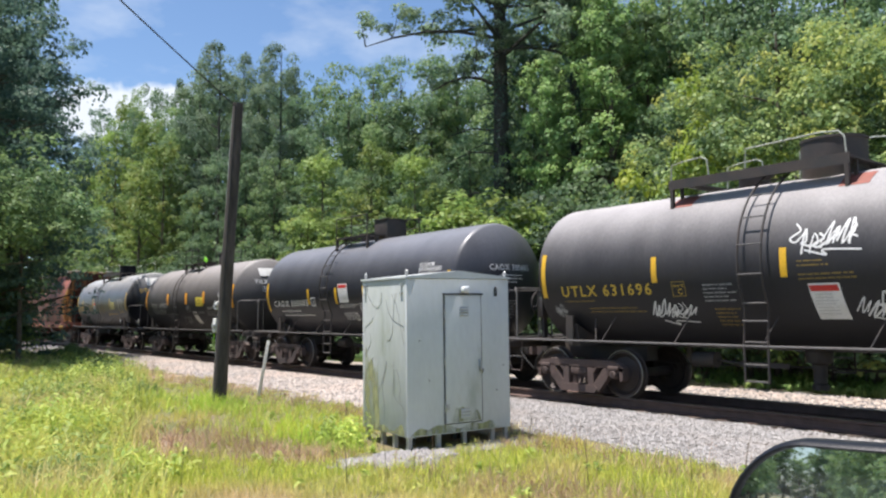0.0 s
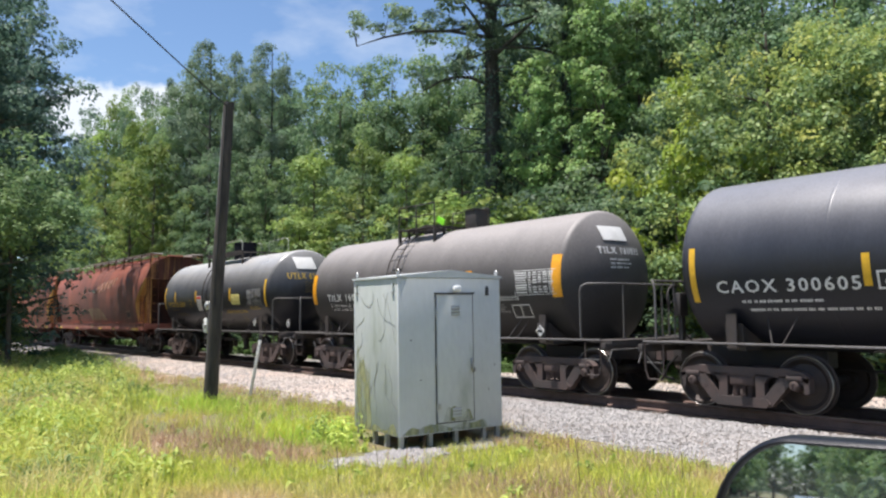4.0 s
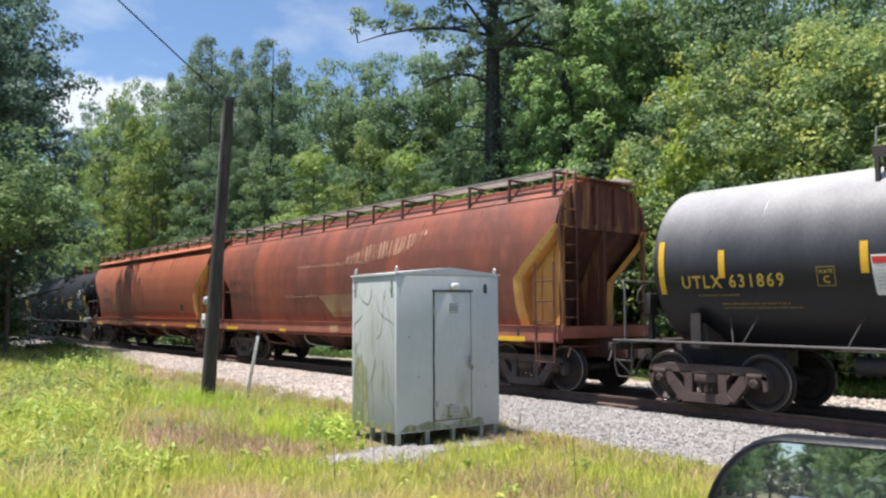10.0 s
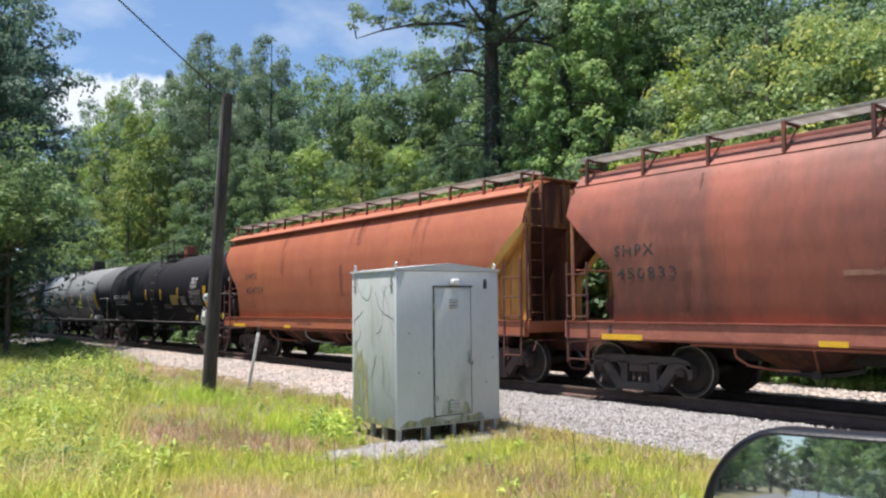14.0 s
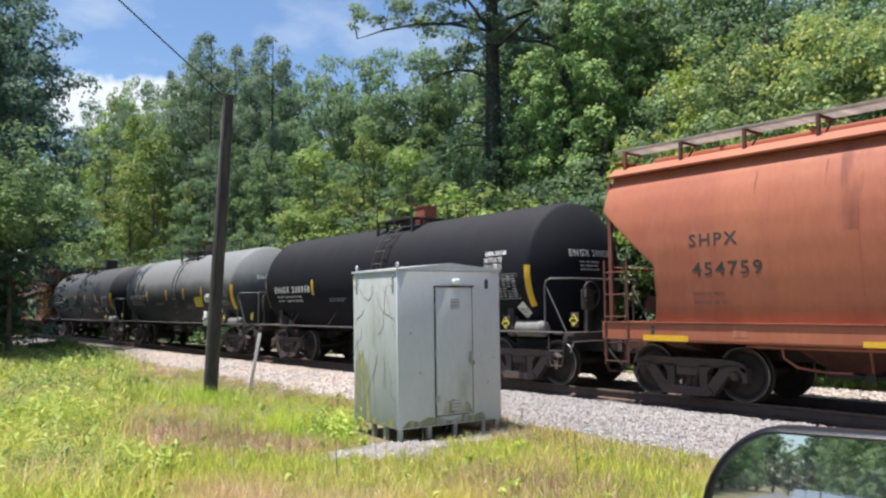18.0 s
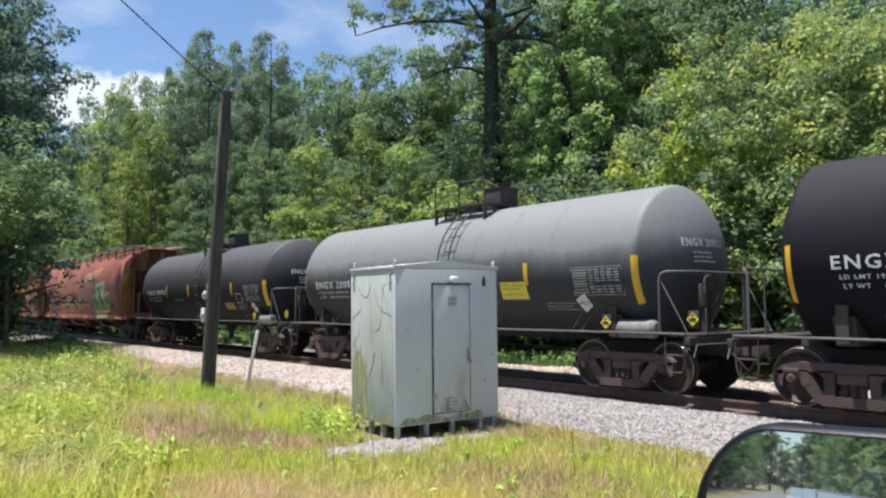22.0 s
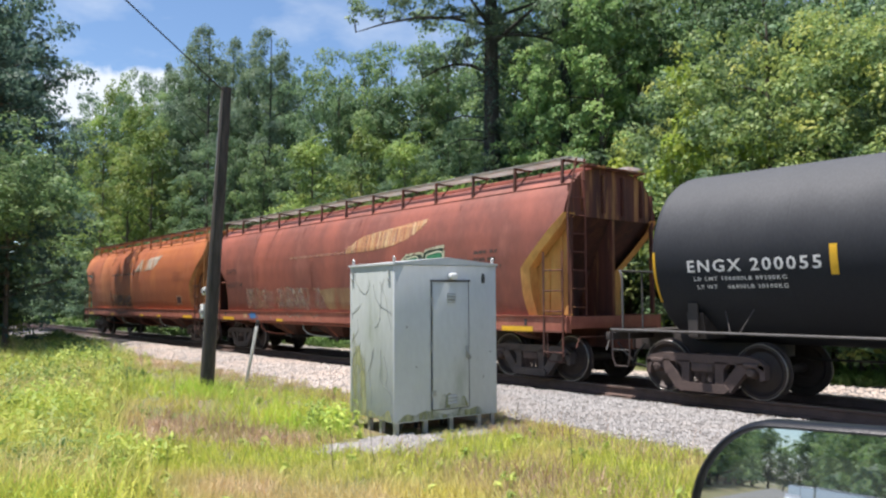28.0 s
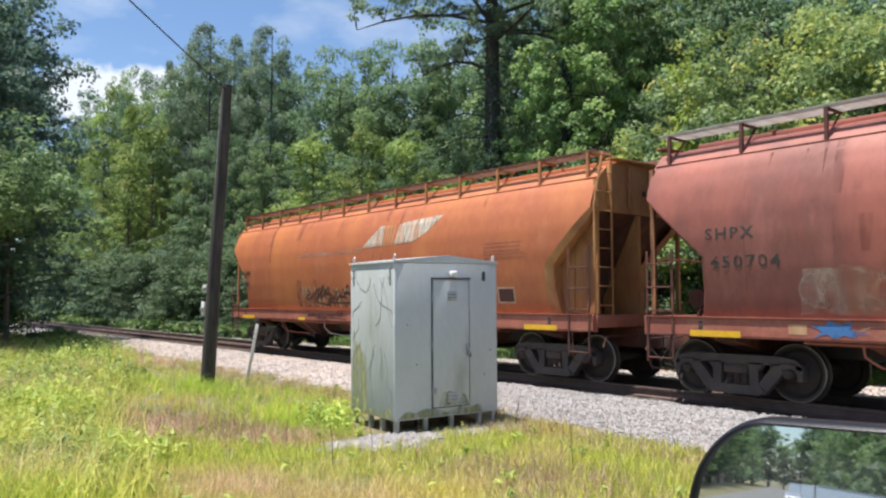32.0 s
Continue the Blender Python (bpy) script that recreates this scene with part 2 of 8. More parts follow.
M["needles"] = leaf_mat("pine needles", (0.140, 0.215, 0.125), (0.225, 0.300, 0.165), (0.100, 0.165, 0.115), through=0.45)
M["grass"] = leaf_mat("grass blades", (0.300, 0.400, 0.052), (0.770, 0.755, 0.160), (0.700, 0.520, 0.330), (0.680, 0.620, 0.140), scale=0.45, through=0.35)
M["weed"] = leaf_mat("weed leaves", (0.190, 0.310, 0.046), (0.570, 0.645, 0.135), (0.115, 0.190, 0.055), (0.520, 0.550, 0.110), scale=0.8, through=0.35)
M["straw"] = leaf_mat("dry straw", (0.450, 0.300, 0.195), (0.600, 0.430, 0.295), (0.380, 0.225, 0.155), scale=0.8, through=0.2)
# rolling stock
# tank paints whose pale tops mix dust with painted-in sunlight
M["black_paint"] = mat("satin black tank paint, grey upper sheen painted in", (0.013, 0.015, 0.022), 0.38, second=(0.018, 0.019, 0.026), scale=0.9, grain=30, bump=0.02, stretch=(1, 1, 0.4), dust_sheen=(0.165, 0.168, 0.182), dust_sheen_at=(0.0, 1.0), spec=0.45)
# pale top here: the reflected sky is put into the colour
M["sheen_black"] = mat("glossy black tank paint, pale upper sheen painted in", (0.017, 0.018, 0.023), 0.30, second=(0.018, 0.018, 0.021), scale=0.9, grain=30, bump=0.02, stretch=(1, 1, 0.4), dust_sheen=(0.43, 0.425, 0.41), dust_sheen_at=(0.02, 1.10), spec=0.35)
M["matt_black"] = mat("matt black tank paint", (0.010, 0.011, 0.016), 0.75, second=(0.011, 0.011, 0.015), scale=0.9, grain=30, bump=0.03, stretch=(1, 1, 0.4), dust_sheen=(0.026, 0.026, 0.028), dust_sheen_at=(0.2, 1.0), spec=0.14)
M["dull_black"] = mat("dusty dull black tank paint, greyer on upward faces", (0.014, 0.016, 0.021), 0.65, second=(0.020, 0.022, 0.027), scale=0.9, grain=30, bump=0.03, stretch=(1, 1, 0.4), dust_sheen=(0.068, 0.071, 0.075), dust_sheen_at=(-0.05, 0.78), spec=0.25)
M["grey_dust_sheen"] = mat("dusty grey-black tank paint, upper sheen painted in", (0.034, 0.037, 0.043), 0.6, second=(0.036, 0.039, 0.042), scale=0.8, grain=30, bump=0.03, stretch=(1, 1, 0.4), dust_sheen=(0.176, 0.188, 0.186), dust_sheen_at=(-0.06, 0.42), spec=0.3)
M["brown_dust_sheen"] = mat("dusty brownish black tank paint, sunlit top painted in", (0.019, 0.019, 0.023), 0.50, second=(0.022, 0.021, 0.022), scale=0.7, grain=30, bump=0.03, stretch=(1, 1, 0.4), dust_sheen=(0.34, 0.325, 0.32), dust_sheen_at=(0.06, 1.10), spec=0.35)
M["tan_dust_sheen"] = mat("dusty tan-black tank paint, painted lighter upward", (0.026, 0.025, 0.027), 0.55, second=(0.030, 0.028, 0.028), scale=0.7, grain=30, bump=0.03, stretch=(1, 1, 0.4), dust_sheen=(0.255, 0.237, 0.224), dust_sheen_at=(-0.26, 0.97), spec=0.35)
M["truck_black"] = mat("blackened cast steel", (0.050, 0.043, 0.041), 0.75, second=(0.10, 0.065, 0.055), scale=3, grain=30, bump=0.3)
M["label_pale"] = mat("pale yellow label", (0.72, 0.65, 0.24), 0.5, second=(0.62, 0.55, 0.18), scale=4, bump=0.02)
M["frame_black"] = mat("grimy black steel", (0.03, 0.028, 0.027), 0.7, second=(0.06, 0.045, 0.038), scale=3, grain=30, bump=0.2)
M["truck"] = mat("dusty cast steel", (0.100, 0.068, 0.058), 0.85, second=(0.06, 0.045, 0.041), scale=3, grain=30, bump=0.3, rand=0.2)
M["truck_grey"] = mat("grey cast steel", (0.098, 0.078, 0.070), 0.80, second=(0.050, 0.042, 0.039), scale=3, grain=30, bump=0.3)
M["wheel"] = mat("brown wheel steel", (0.06, 0.045, 0.04), 0.65, 0.3, second=(0.045, 0.036, 0.033), scale=4, grain=40, bump=0.15)
M["tread"] = mat("bright wheel tread", (0.30, 0.285, 0.27), 0.35, 0.9, grain=60, bump=0.05)
M["reservoir"] = mat("dusty grey tank paint", (0.21, 0.215, 0.20), 0.7, second=(0.13, 0.12, 0.11), scale=4, grain=40, bump=0.1)
M["rail_pale"] = mat("bleached steel tube", (0.42, 0.44, 0.38), 0.55, 0.0, second=(0.25, 0.25, 0.22), scale=6, grain=50, bump=0.1)
M["steel_rod"] = mat("worn steel tube", (0.12, 0.116, 0.112), 0.55, 0.2, second=(0.09, 0.08, 0.075), scale=6, grain=50, bump=0.1)
M["yellow_bar"] = mat("yellow reflective strip", (0.72, 0.42, 0.02), 0.45, second=(0.60, 0.36, 0.03), scale=6, grain=30, bump=0.05)
M["orange_bar"] = mat("orange reflective strip", (0.80, 0.36, 0.01), 0.45, second=(0.68, 0.30, 0.02), scale=6, grain=30, bump=0.05)
M["white_text"] = mat("white stencil paint", (0.72, 0.72, 0.70), 0.6, second=(0.55, 0.55, 0.53), scale=8, bump=0)
M["grey_text"] = mat("faded stencil paint", (0.34, 0.34, 0.33), 0.6, second=(0.25, 0.25, 0.24), scale=8, bump=0)
M["yellow_text"] = mat("yellow stencil paint", (0.60, 0.40, 0.05), 0.6, second=(0.42, 0.28, 0.04), scale=8, bump=0)
M["dim_yellow"] = mat("dim yellow stencil paint", (0.22, 0.15, 0.035), 0.6, bump=0)
M["dark_text"] = mat("dark stencil paint", (0.035, 0.035, 0.03), 0.7, bump=0)
M["red_paint"] = mat("red label paint", (0.50, 0.03, 0.025), 0.5, bump=0)
M["label_white"] = mat("white paper label", (0.70, 0.69, 0.66), 0.6, second=(0.58, 0.57, 0.53), scale=5, bump=0.02)
M["label_yellow"] = mat("yellow label", (0.74, 0.62, 0.06), 0.5, second=(0.62, 0.52, 0.07), scale=4, bump=0.02)
M["label_olive"] = mat("faded olive label", (0.30, 0.25, 0.07), 0.6, bump=0.02)
M["label_green"] = mat("lime green tag", (0.25, 0.75, 0.03), 0.5, bump=0)
M["primer"] = mat("red oxide primer", (0.25, 0.075, 0.05), 0.7, second=(0.16, 0.06, 0.045), scale=6, bump=0.05)
M["rust_orange"] = mat("rusty orange housing", (0.30, 0.085, 0.05), 0.7, second=(0.2, 0.06, 0.04), scale=4, bump=0.1)
M["graffiti_white"] = mat("white spray paint", (0.66, 0.66, 0.64), 0.6, bump=0)
M["graffiti_green"] = mat("green spray paint", (0.02, 0.14, 0.065), 0.55, second=(0.05, 0.23, 0.10), scale=3, stretch=(2, 1, 0.3), bump=0)
M["graffiti_cream"] = mat("cream spray paint", (0.55, 0.56, 0.40), 0.6, second=(0.42, 0.46, 0.30), scale=3, bump=0)
M["graffiti_blue"] = mat("blue spray paint", (0.05, 0.16, 0.36), 0.6, bump=0)
M["graffiti_dark"] = mat("dark spray paint", (0.06, 0.02, 0.018), 0.6, bump=0)


def hopper_paint(name, base, dark, light):
    return mat(name, base, 0.62, second=dark, scale=0.9, amount=0.85, grain=16, bump=0.05, stretch=(0.8, 1, 0.32), third=light, third_scale=0.9, third_at=(0.56, 0.86), tone=0.07)


M["hop_red"] = hopper_paint("weathered oxide red paint", (0.325, 0.100, 0.066), (0.180, 0.062, 0.045), (0.40, 0.155, 0.11))
M["hop_brown"] = hopper_paint("grimy oxide red paint", (0.295, 0.086, 0.049), (0.140, 0.050, 0.034), (0.40, 0.138, 0.082))
M["hop_salmon"] = hopper_paint("faded salmon paint", (0.38, 0.125, 0.06), (0.32, 0.095, 0.048), (0.43, 0.165, 0.09))
M["hop_orange"] = hopper_paint("faded orange paint", (0.46, 0.16, 0.052), (0.36, 0.105, 0.042), (0.50, 0.21, 0.085))
M["hop_sill"] = mat("chalky red sill paint", (0.375, 0.130, 0.082), 0.65, second=(0.22, 0.065, 0.045), scale=1.6, grain=20, bump=0.08, third=(0.42, 0.2, 0.13), third_scale=2, third_at=(0.55, 0.8))
M["hop_rust"] = mat("deep rust", (0.115, 0.038, 0.026), 0.85, second=(0.06, 0.026, 0.02), scale=2.2, amount=0.8, grain=20, bump=0.3, stretch=(1, 1, 0.25), third=(0.22, 0.085, 0.035), third_scale=2.0, third_at=(0.52, 0.75))
M["hop_end"] = mat("rust-streaked ochre end paint", (0.17, 0.052, 0.032), 0.8, second=(0.085, 0.032, 0.022), scale=2.0, amount=0.8, grain=20, bump=0.25, stretch=(1.6, 1.6, 0.14), third=(0.44, 0.21, 0.07), third_scale=2.4, third_at=(0.50, 0.64))
M["hop_yellow"] = mat("bleached ochre slope sheet", (0.70, 0.40, 0.11), 0.75, second=(0.48, 0.21, 0.06), scale=1.4, amount=0.7, grain=18, bump=0.15, stretch=(1, 1, 0.3), third=(0.25, 0.09, 0.04), third_scale=1.8, third_at=(0.62, 0.82))
M["faded_cream"] = mat("faded cream lettering", (0.47, 0.31, 0.17), 0.65, second=(0.40, 0.19, 0.10), scale=3, amount=0.8, grain=16, bump=0.03, stretch=(1, 1, 0.25), third=(0.34, 0.10, 0.06), third_scale=3.5, third_at=(0.52, 0.7))
M["faded_white"] = mat("faded pale lettering", (0.50, 0.45, 0.37), 0.65, second=(0.45, 0.25, 0.15), scale=3, amount=0.7, grain=16, bump=0.03, stretch=(1, 1, 0.25))
M["tan_field"] = mat("weathered tan paint field", (0.36, 0.255, 0.13), 0.7, second=(0.24, 0.13, 0.07), scale=1.6, amount=0.8, grain=18, bump=0.04, stretch=(1, 1, 0.2), third=(0.30, 0.11, 0.06), third_scale=2.2, third_at=(0.56, 0.72))
M["emblem_pink"] = mat("bleached pinkish emblem paint", (0.46, 0.27, 0.19), 0.65, second=(0.40, 0.19, 0.13), scale=2.5, amount=0.8, grain=16, bump=0.03, stretch=(1.6, 1, 0.10))
M["pale_blue"] = mat("bleached blue paint", (0.42, 0.50, 0.46), 0.65, second=(0.52, 0.46, 0.34), scale=2.5, amount=0.7, grain=16, bump=0.03, stretch=(1.6, 1, 0.15))
M["deck_rust"] = mat("rusted steel grating", (0.28, 0.17, 0.13), 0.75, second=(0.20, 0.10, 0.075), scale=5, grain=60, bump=0.3)
M["emblem_ochre"] = mat("bleached ochre emblem paint", (0.50, 0.30, 0.13), 0.65, second=(0.38, 0.16, 0.08), scale=2.5, amount=0.8, grain=16, bump=0.03, stretch=(1.6, 1, 0.10), third=(0.58, 0.46, 0.25), third_scale=3.0, third_at=(0.5, 0.7))
M["walkway"] = mat("grey grating", (0.66, 0.66, 0.64), 0.6, 0.0, second=(0.36, 0.34, 0.32), scale=5, grain=60, bump=0.4)
M["mirror_black"] = mat("black textured plastic", (0.006, 0.007, 0.010), 0.38, grain=300, bump=0.1, spec=0.35)
M["car_grey"] = mat("silver car paint", (0.36, 0.37, 0.38), 0.3, 0.5, bump=0)
M["car_white"] = mat("white car paint", (0.72, 0.72, 0.72), 0.25, bump=0)
M["rubber"] = mat("tyre rubber", (0.02, 0.02, 0.02), 0.8, bump=0.1)
# glass base painted pale blue for the sky it would reflect
M["sky_toned_glass"] = mat("car glass, reflected sky painted in", (0.20, 0.25, 0.28), 0.12, bump=0)
M["lamp_white"] = mat("white lamp housing", (0.74, 0.75, 0.74), 0.4, bump=0)
m_glass = bpy.data.materials.new("mirror glass")
m_glass.use_nodes = True
_b = m_glass.node_tree.nodes["Principled BSDF"]
_b.inputs["Base Color"].default_value, _b.inputs["Metallic"].default_value, _b.inputs["Roughness"].default_value = (0.63, 0.67, 0.69, 1), 0.96, 0.015
M["mirror"] = m_glass
M["graffiti_dark_green"] = mat("blackish green spray paint", (0.012, 0.03, 0.018), 0.55, bump=0)
M["graffiti_lime"] = mat("light green spray paint", (0.37, 0.48, 0.22), 0.6, second=(0.20, 0.36, 0.13), scale=4, amount=0.8, stretch=(2.5, 1, 0.2), bump=0)
M["hop_tan"] = mat("tan end paint with rust", (0.44, 0.22, 0.075), 0.75, second=(0.30, 0.12, 0.05), scale=1.5, amount=0.7, grain=18, bump=0.15, stretch=(1, 1, 0.3), third=(0.16, 0.055, 0.03), third_scale=2.0, third_at=(0.56, 0.78))
M["algae"] = mat("yellow-green algae", (0.28, 0.285, 0.06), 0.85, second=(0.34, 0.35, 0.20), scale=7, amount=0.7, grain=30, bump=0.1, stretch=(1, 1, 0.3), third=(0.17, 0.165, 0.06), third_scale=5, third_at=(0.55, 0.75))
M["vine_mark"] = mat("grey vine trace", (0.19, 0.20, 0.18), 0.9, bump=0)
M["grass_lush"] = leaf_mat("lush grass blades", (0.330, 0.500, 0.060), (0.560, 0.700, 0.110), (0.230, 0.370, 0.060), (0.560, 0.640, 0.110), scale=0.45, through=0.4)
# two greens for one growth: shade in the first, sunlight in the second
M["weed_shade_tone"] = leaf_mat("weeds beyond the track", (0.094, 0.182, 0.050), (0.158, 0.251, 0.069), (0.065, 0.122, 0.045), (0.180, 0.220, 0.069), scale=0.5, through=0.4)
M["grass_sun_tone"] = leaf_mat("grass with sunlight put into its colour", (0.179, 0.319, 0.085), (0.300, 0.439, 0.117), (0.123, 0.213, 0.076), (0.342, 0.385, 0.117), scale=0.5, through=0.4)
M["stalk"] = leaf_mat("dry weed stalks", (0.13, 0.105, 0.06), (0.20, 0.17, 0.08), (0.10, 0.06, 0.04), scale=0.5, through=0.0)


def thinned(base, name, scale, lo, hi, stretch=(1, 1, 1)):
    """A copy of a material that is broken through by noise, as worn or thin paint is."""
    m = M[base].copy()
    m.name = name
    nt = m.node_tree
    N, L = nt.nodes.new, nt.links.new
    out, b = nt.nodes["Material Output"], nt.nodes["Principled BSDF"]
    co, mp, tx, mr, tr, mx = N("ShaderNodeTexCoord"), N("ShaderNodeMapping"), N("ShaderNodeTexNoise"), N("ShaderNodeMapRange"), N("ShaderNodeBsdfTransparent"), N("ShaderNodeMixShader")
    mp.inputs["Scale"].default_value = stretch
    tx.inputs["Scale"].default_value, tx.inputs["Detail"].default_value = scale, 6
    mr.inputs["From Min"].default_value, mr.inputs["From Max"].default_value = lo, hi
    L(co.outputs["Object"], mp.inputs["Vector"])
    L(mp.outputs[0], tx.inputs["Vector"])
    L(tx.outputs["Fac"], mr.inputs["Value"])
    L(mr.outputs[0], mx.inputs[0])
    L(tr.outputs[0], mx.inputs[1])
    L(b.outputs[0], mx.inputs[2])
    L(mx.outputs[0], out.inputs["Surface"])
    return m


M["algae_thin"] = thinned("algae", "thin algae film", 7, 0.32, 0.66, (1, 1, 0.3))
M["cream_thin"] = thinned("faded_cream", "worn cream lettering", 5, 0.36, 0.62, (1, 1, 0.3))
M["white_thin"] = thinned("faded_white", "worn pale spray paint", 6, 0.38, 0.75, (1, 1, 0.5))
M["white_streak"] = thinned("faded_white", "pale paint worn to streaks", 7, 0.32, 0.58, (1.2, 1, 0.10))
M["dark_thin"] = thinned("dark_text", "worn dark stencil paint", 14, 0.33, 0.50)
M["rust_thin"] = thinned("hop_rust", "thin rust runs", 6, 0.42, 0.80, (1, 1, 0.12))
M["graffiti_haze"] = thinned("faded_white", "thin haze of pale spray paint", 3, 0.36, 0.95, (0.8, 1, 0.6))
M["emblem_haze"] = thinned("emblem_pink", "hazy remains of emblem paint", 9, 0.28, 0.72, (1.2, 1, 0.06))
M["stripe_haze"] = thinned("emblem_pink", "hazy remains of a stripe", 3, 0.15, 0.85, (0.6, 1, 1))
M["faded_sky"] = thinned("pale_blue", "bleached pale blue paint", 6, 0.25, 0.52, (1.2, 1, 0.2))
M["cream_streak"] = thinned("faded_cream", "cream paint worn to streaks", 9, 0.42, 0.60, (1.2, 1, 0.06))
M["stain_thin"] = thinned("hop_rust", "thin dark rust stain", 2.5, 0.46, 1.15, (1.5, 1, 0.25))
M["stain_soft"] = thinned("hop_red", "thin reddish stain", 2.5, 0.42, 0.95, (1.5, 1, 0.25))
M["soot_thin"] = thinned("frame_black", "thin soot runs", 5, 0.46, 1.5, (1.4, 1, 0.15))
M["halo_thin"] = thinned("graffiti_cream", "hazy pale overspray", 9, 0.25, 0.62)
M["blue_thin"] = thinned("graffiti_blue", "thin blue spray paint", 5, 0.25, 0.55)


# ---------------------------------------------------------------- mesh tools
def mesh_of(name, bm, material, smooth=None):
    me = bpy.data.meshes.new(name)
    bm.normal_update()
    bm.to_mesh(me)
    bm.free()
    if smooth is not None:
        me.shade_smooth()
        me.set_sharp_from_angle(angle=radians(smooth))
    me.materials.append(material)
    return me


def part(name, bm, material, parent=None, label="", smooth=35):
    """Links a bmesh (or a mesh) as one object under a thing or a part."""
    me = bm if isinstance(bm, bpy.types.Mesh) else mesh_of(name, bm, material, smooth)
    ob = new(name, me)
    ob.parent = parent
    if label:
        tagged(ob, label)
    return ob


def thing(name, label, category, m=None, group="", kind=""):
    ob = new(name)
    ob.empty_display_size = 0.2
    if m is not None:
        ob.matrix_basis = m
    return tagged(ob, label, category, group, kind)


def BM():
    return bmesh.new()


def box(bm, c, s, rot=(0, 0, 0), bevel=0.0):
    """A box with its centre c and full sizes s."""
    m = pose(*c, *rot) @ Matrix.Diagonal((*s, 1))
    vs = bmesh.ops.create_cube(bm, size=1, matrix=m)["verts"]
    if bevel:
        es = list({e for v in vs for e in v.link_edges})
        bmesh.ops.bevel(bm, geom=es, offset=bevel, segments=2, affect="EDGES", profile=0.5)
    return bm


def rod(bm, a, z, r, r2=None, seg=8, caps=True):
    """A round bar from a to z."""
    a, z = Vector(a), Vector(z)
    way = z - a
    m = Matrix.Translation((a + z) / 2) @ way.to_track_quat("Z", "Y").to_matrix().to_4x4()
    bmesh.ops.create_cone(bm, cap_ends=caps, segments=seg, radius1=r, radius2=r if r2 is None else r2, depth=way.length, matrix=m)
    return bm


def pipe(bm, pts, r, seg=8):
    """A round bar through the points, with one ring a point."""
    pts = [Vector(p) for p in pts]
    rings = []
    side = None
    for i, p in enumerate(pts):
        way = (pts[min(i + 1, len(pts) - 1)] - pts[max(i - 1, 0)]).normalized()
        if side is None:
            side = way.orthogonal().normalized()
        side = (side - way * side.dot(way)).normalized()
        up = way.cross(side)
        rr = r[i] if isinstance(r, (list, tuple)) else r
        rings.append([bm.verts.new(p + (side * math.cos(k * math.tau / seg) + up * math.sin(k * math.tau / seg)) * rr) for k in range(seg)])
    for a, z in zip(rings, rings[1:]):
        for k in range(seg):
            bm.faces.new((a[k], a[(k + 1) % seg], z[(k + 1) % seg], z[k]))
    bm.faces.new(rings[0][::-1])
    bm.faces.new(rings[-1])
    return bm


def prism(bm, outline, y0, y1, axes="xz"):
    """An outline (u, v) drawn out from y0 to y1 along the third axis."""
    def at(u, v, w):
        return {"xz": (u, w, v), "yz": (w, u, v), "xy": (u, v, w)}[axes]
    a = [bm.verts.new(at(u, v, y0)) for u, v in outline]
    z = [bm.verts.new(at(u, v, y1)) for u, v in outline]
    n = len(outline)
    fs = [bm.faces.new(a[::-1]), bm.faces.new(z)]
    for k in range(n):
        fs.append(bm.faces.new((a[k], a[(k + 1) % n], z[(k + 1) % n], z[k])))
    bmesh.ops.recalc_face_normals(bm, faces=fs)
    return bm


def lathe(bm, profile, seg=32, axis="x", centre=(0, 0, 0), caps=True):
    """Turns (along, radius) pairs about an axis."""
    rings = []
    for u, r in profile:
        ring = []
        if r < 1e-5:
            p = {"x": (u, 0, 0), "y": (0, u, 0), "z": (0, 0, u)}[axis]
            ring = [bm.verts.new(Vector(p) + Vector(centre))]
        else:
            for k in range(seg):
                a = k * math.tau / seg
                c, s = r * math.cos(a), r * math.sin(a)
                p = {"x": (u, c, s), "y": (c, u, s), "z": (c, s, u)}[axis]
                ring.append(bm.verts.new(Vector(p) + Vector(centre)))
        rings.append(ring)
    fs = []
    for a, z in zip(rings, rings[1:]):
        for k in range(seg):
            q = [a[k % len(a)], a[(k + 1) % len(a)], z[(k + 1) % len(z)], z[k % len(z)]]
            q = list(dict.fromkeys(q))
            if len(q) > 2:
                fs.append(bm.faces.new(q))
    for ring in (rings[0], rings[-1]):
        if caps and len(ring) > 1:
            fs.append(bm.faces.new(ring))
    bmesh.ops.recalc_face_normals(bm, faces=fs)
    return bm


def raw_mesh(name, verts, faces, material, smooth=False):
    me = bpy.data.meshes.new(name)
    me.from_pydata(verts, [], faces)
    if smooth:
        me.shade_smooth()
    me.materials.append(material)
    return me


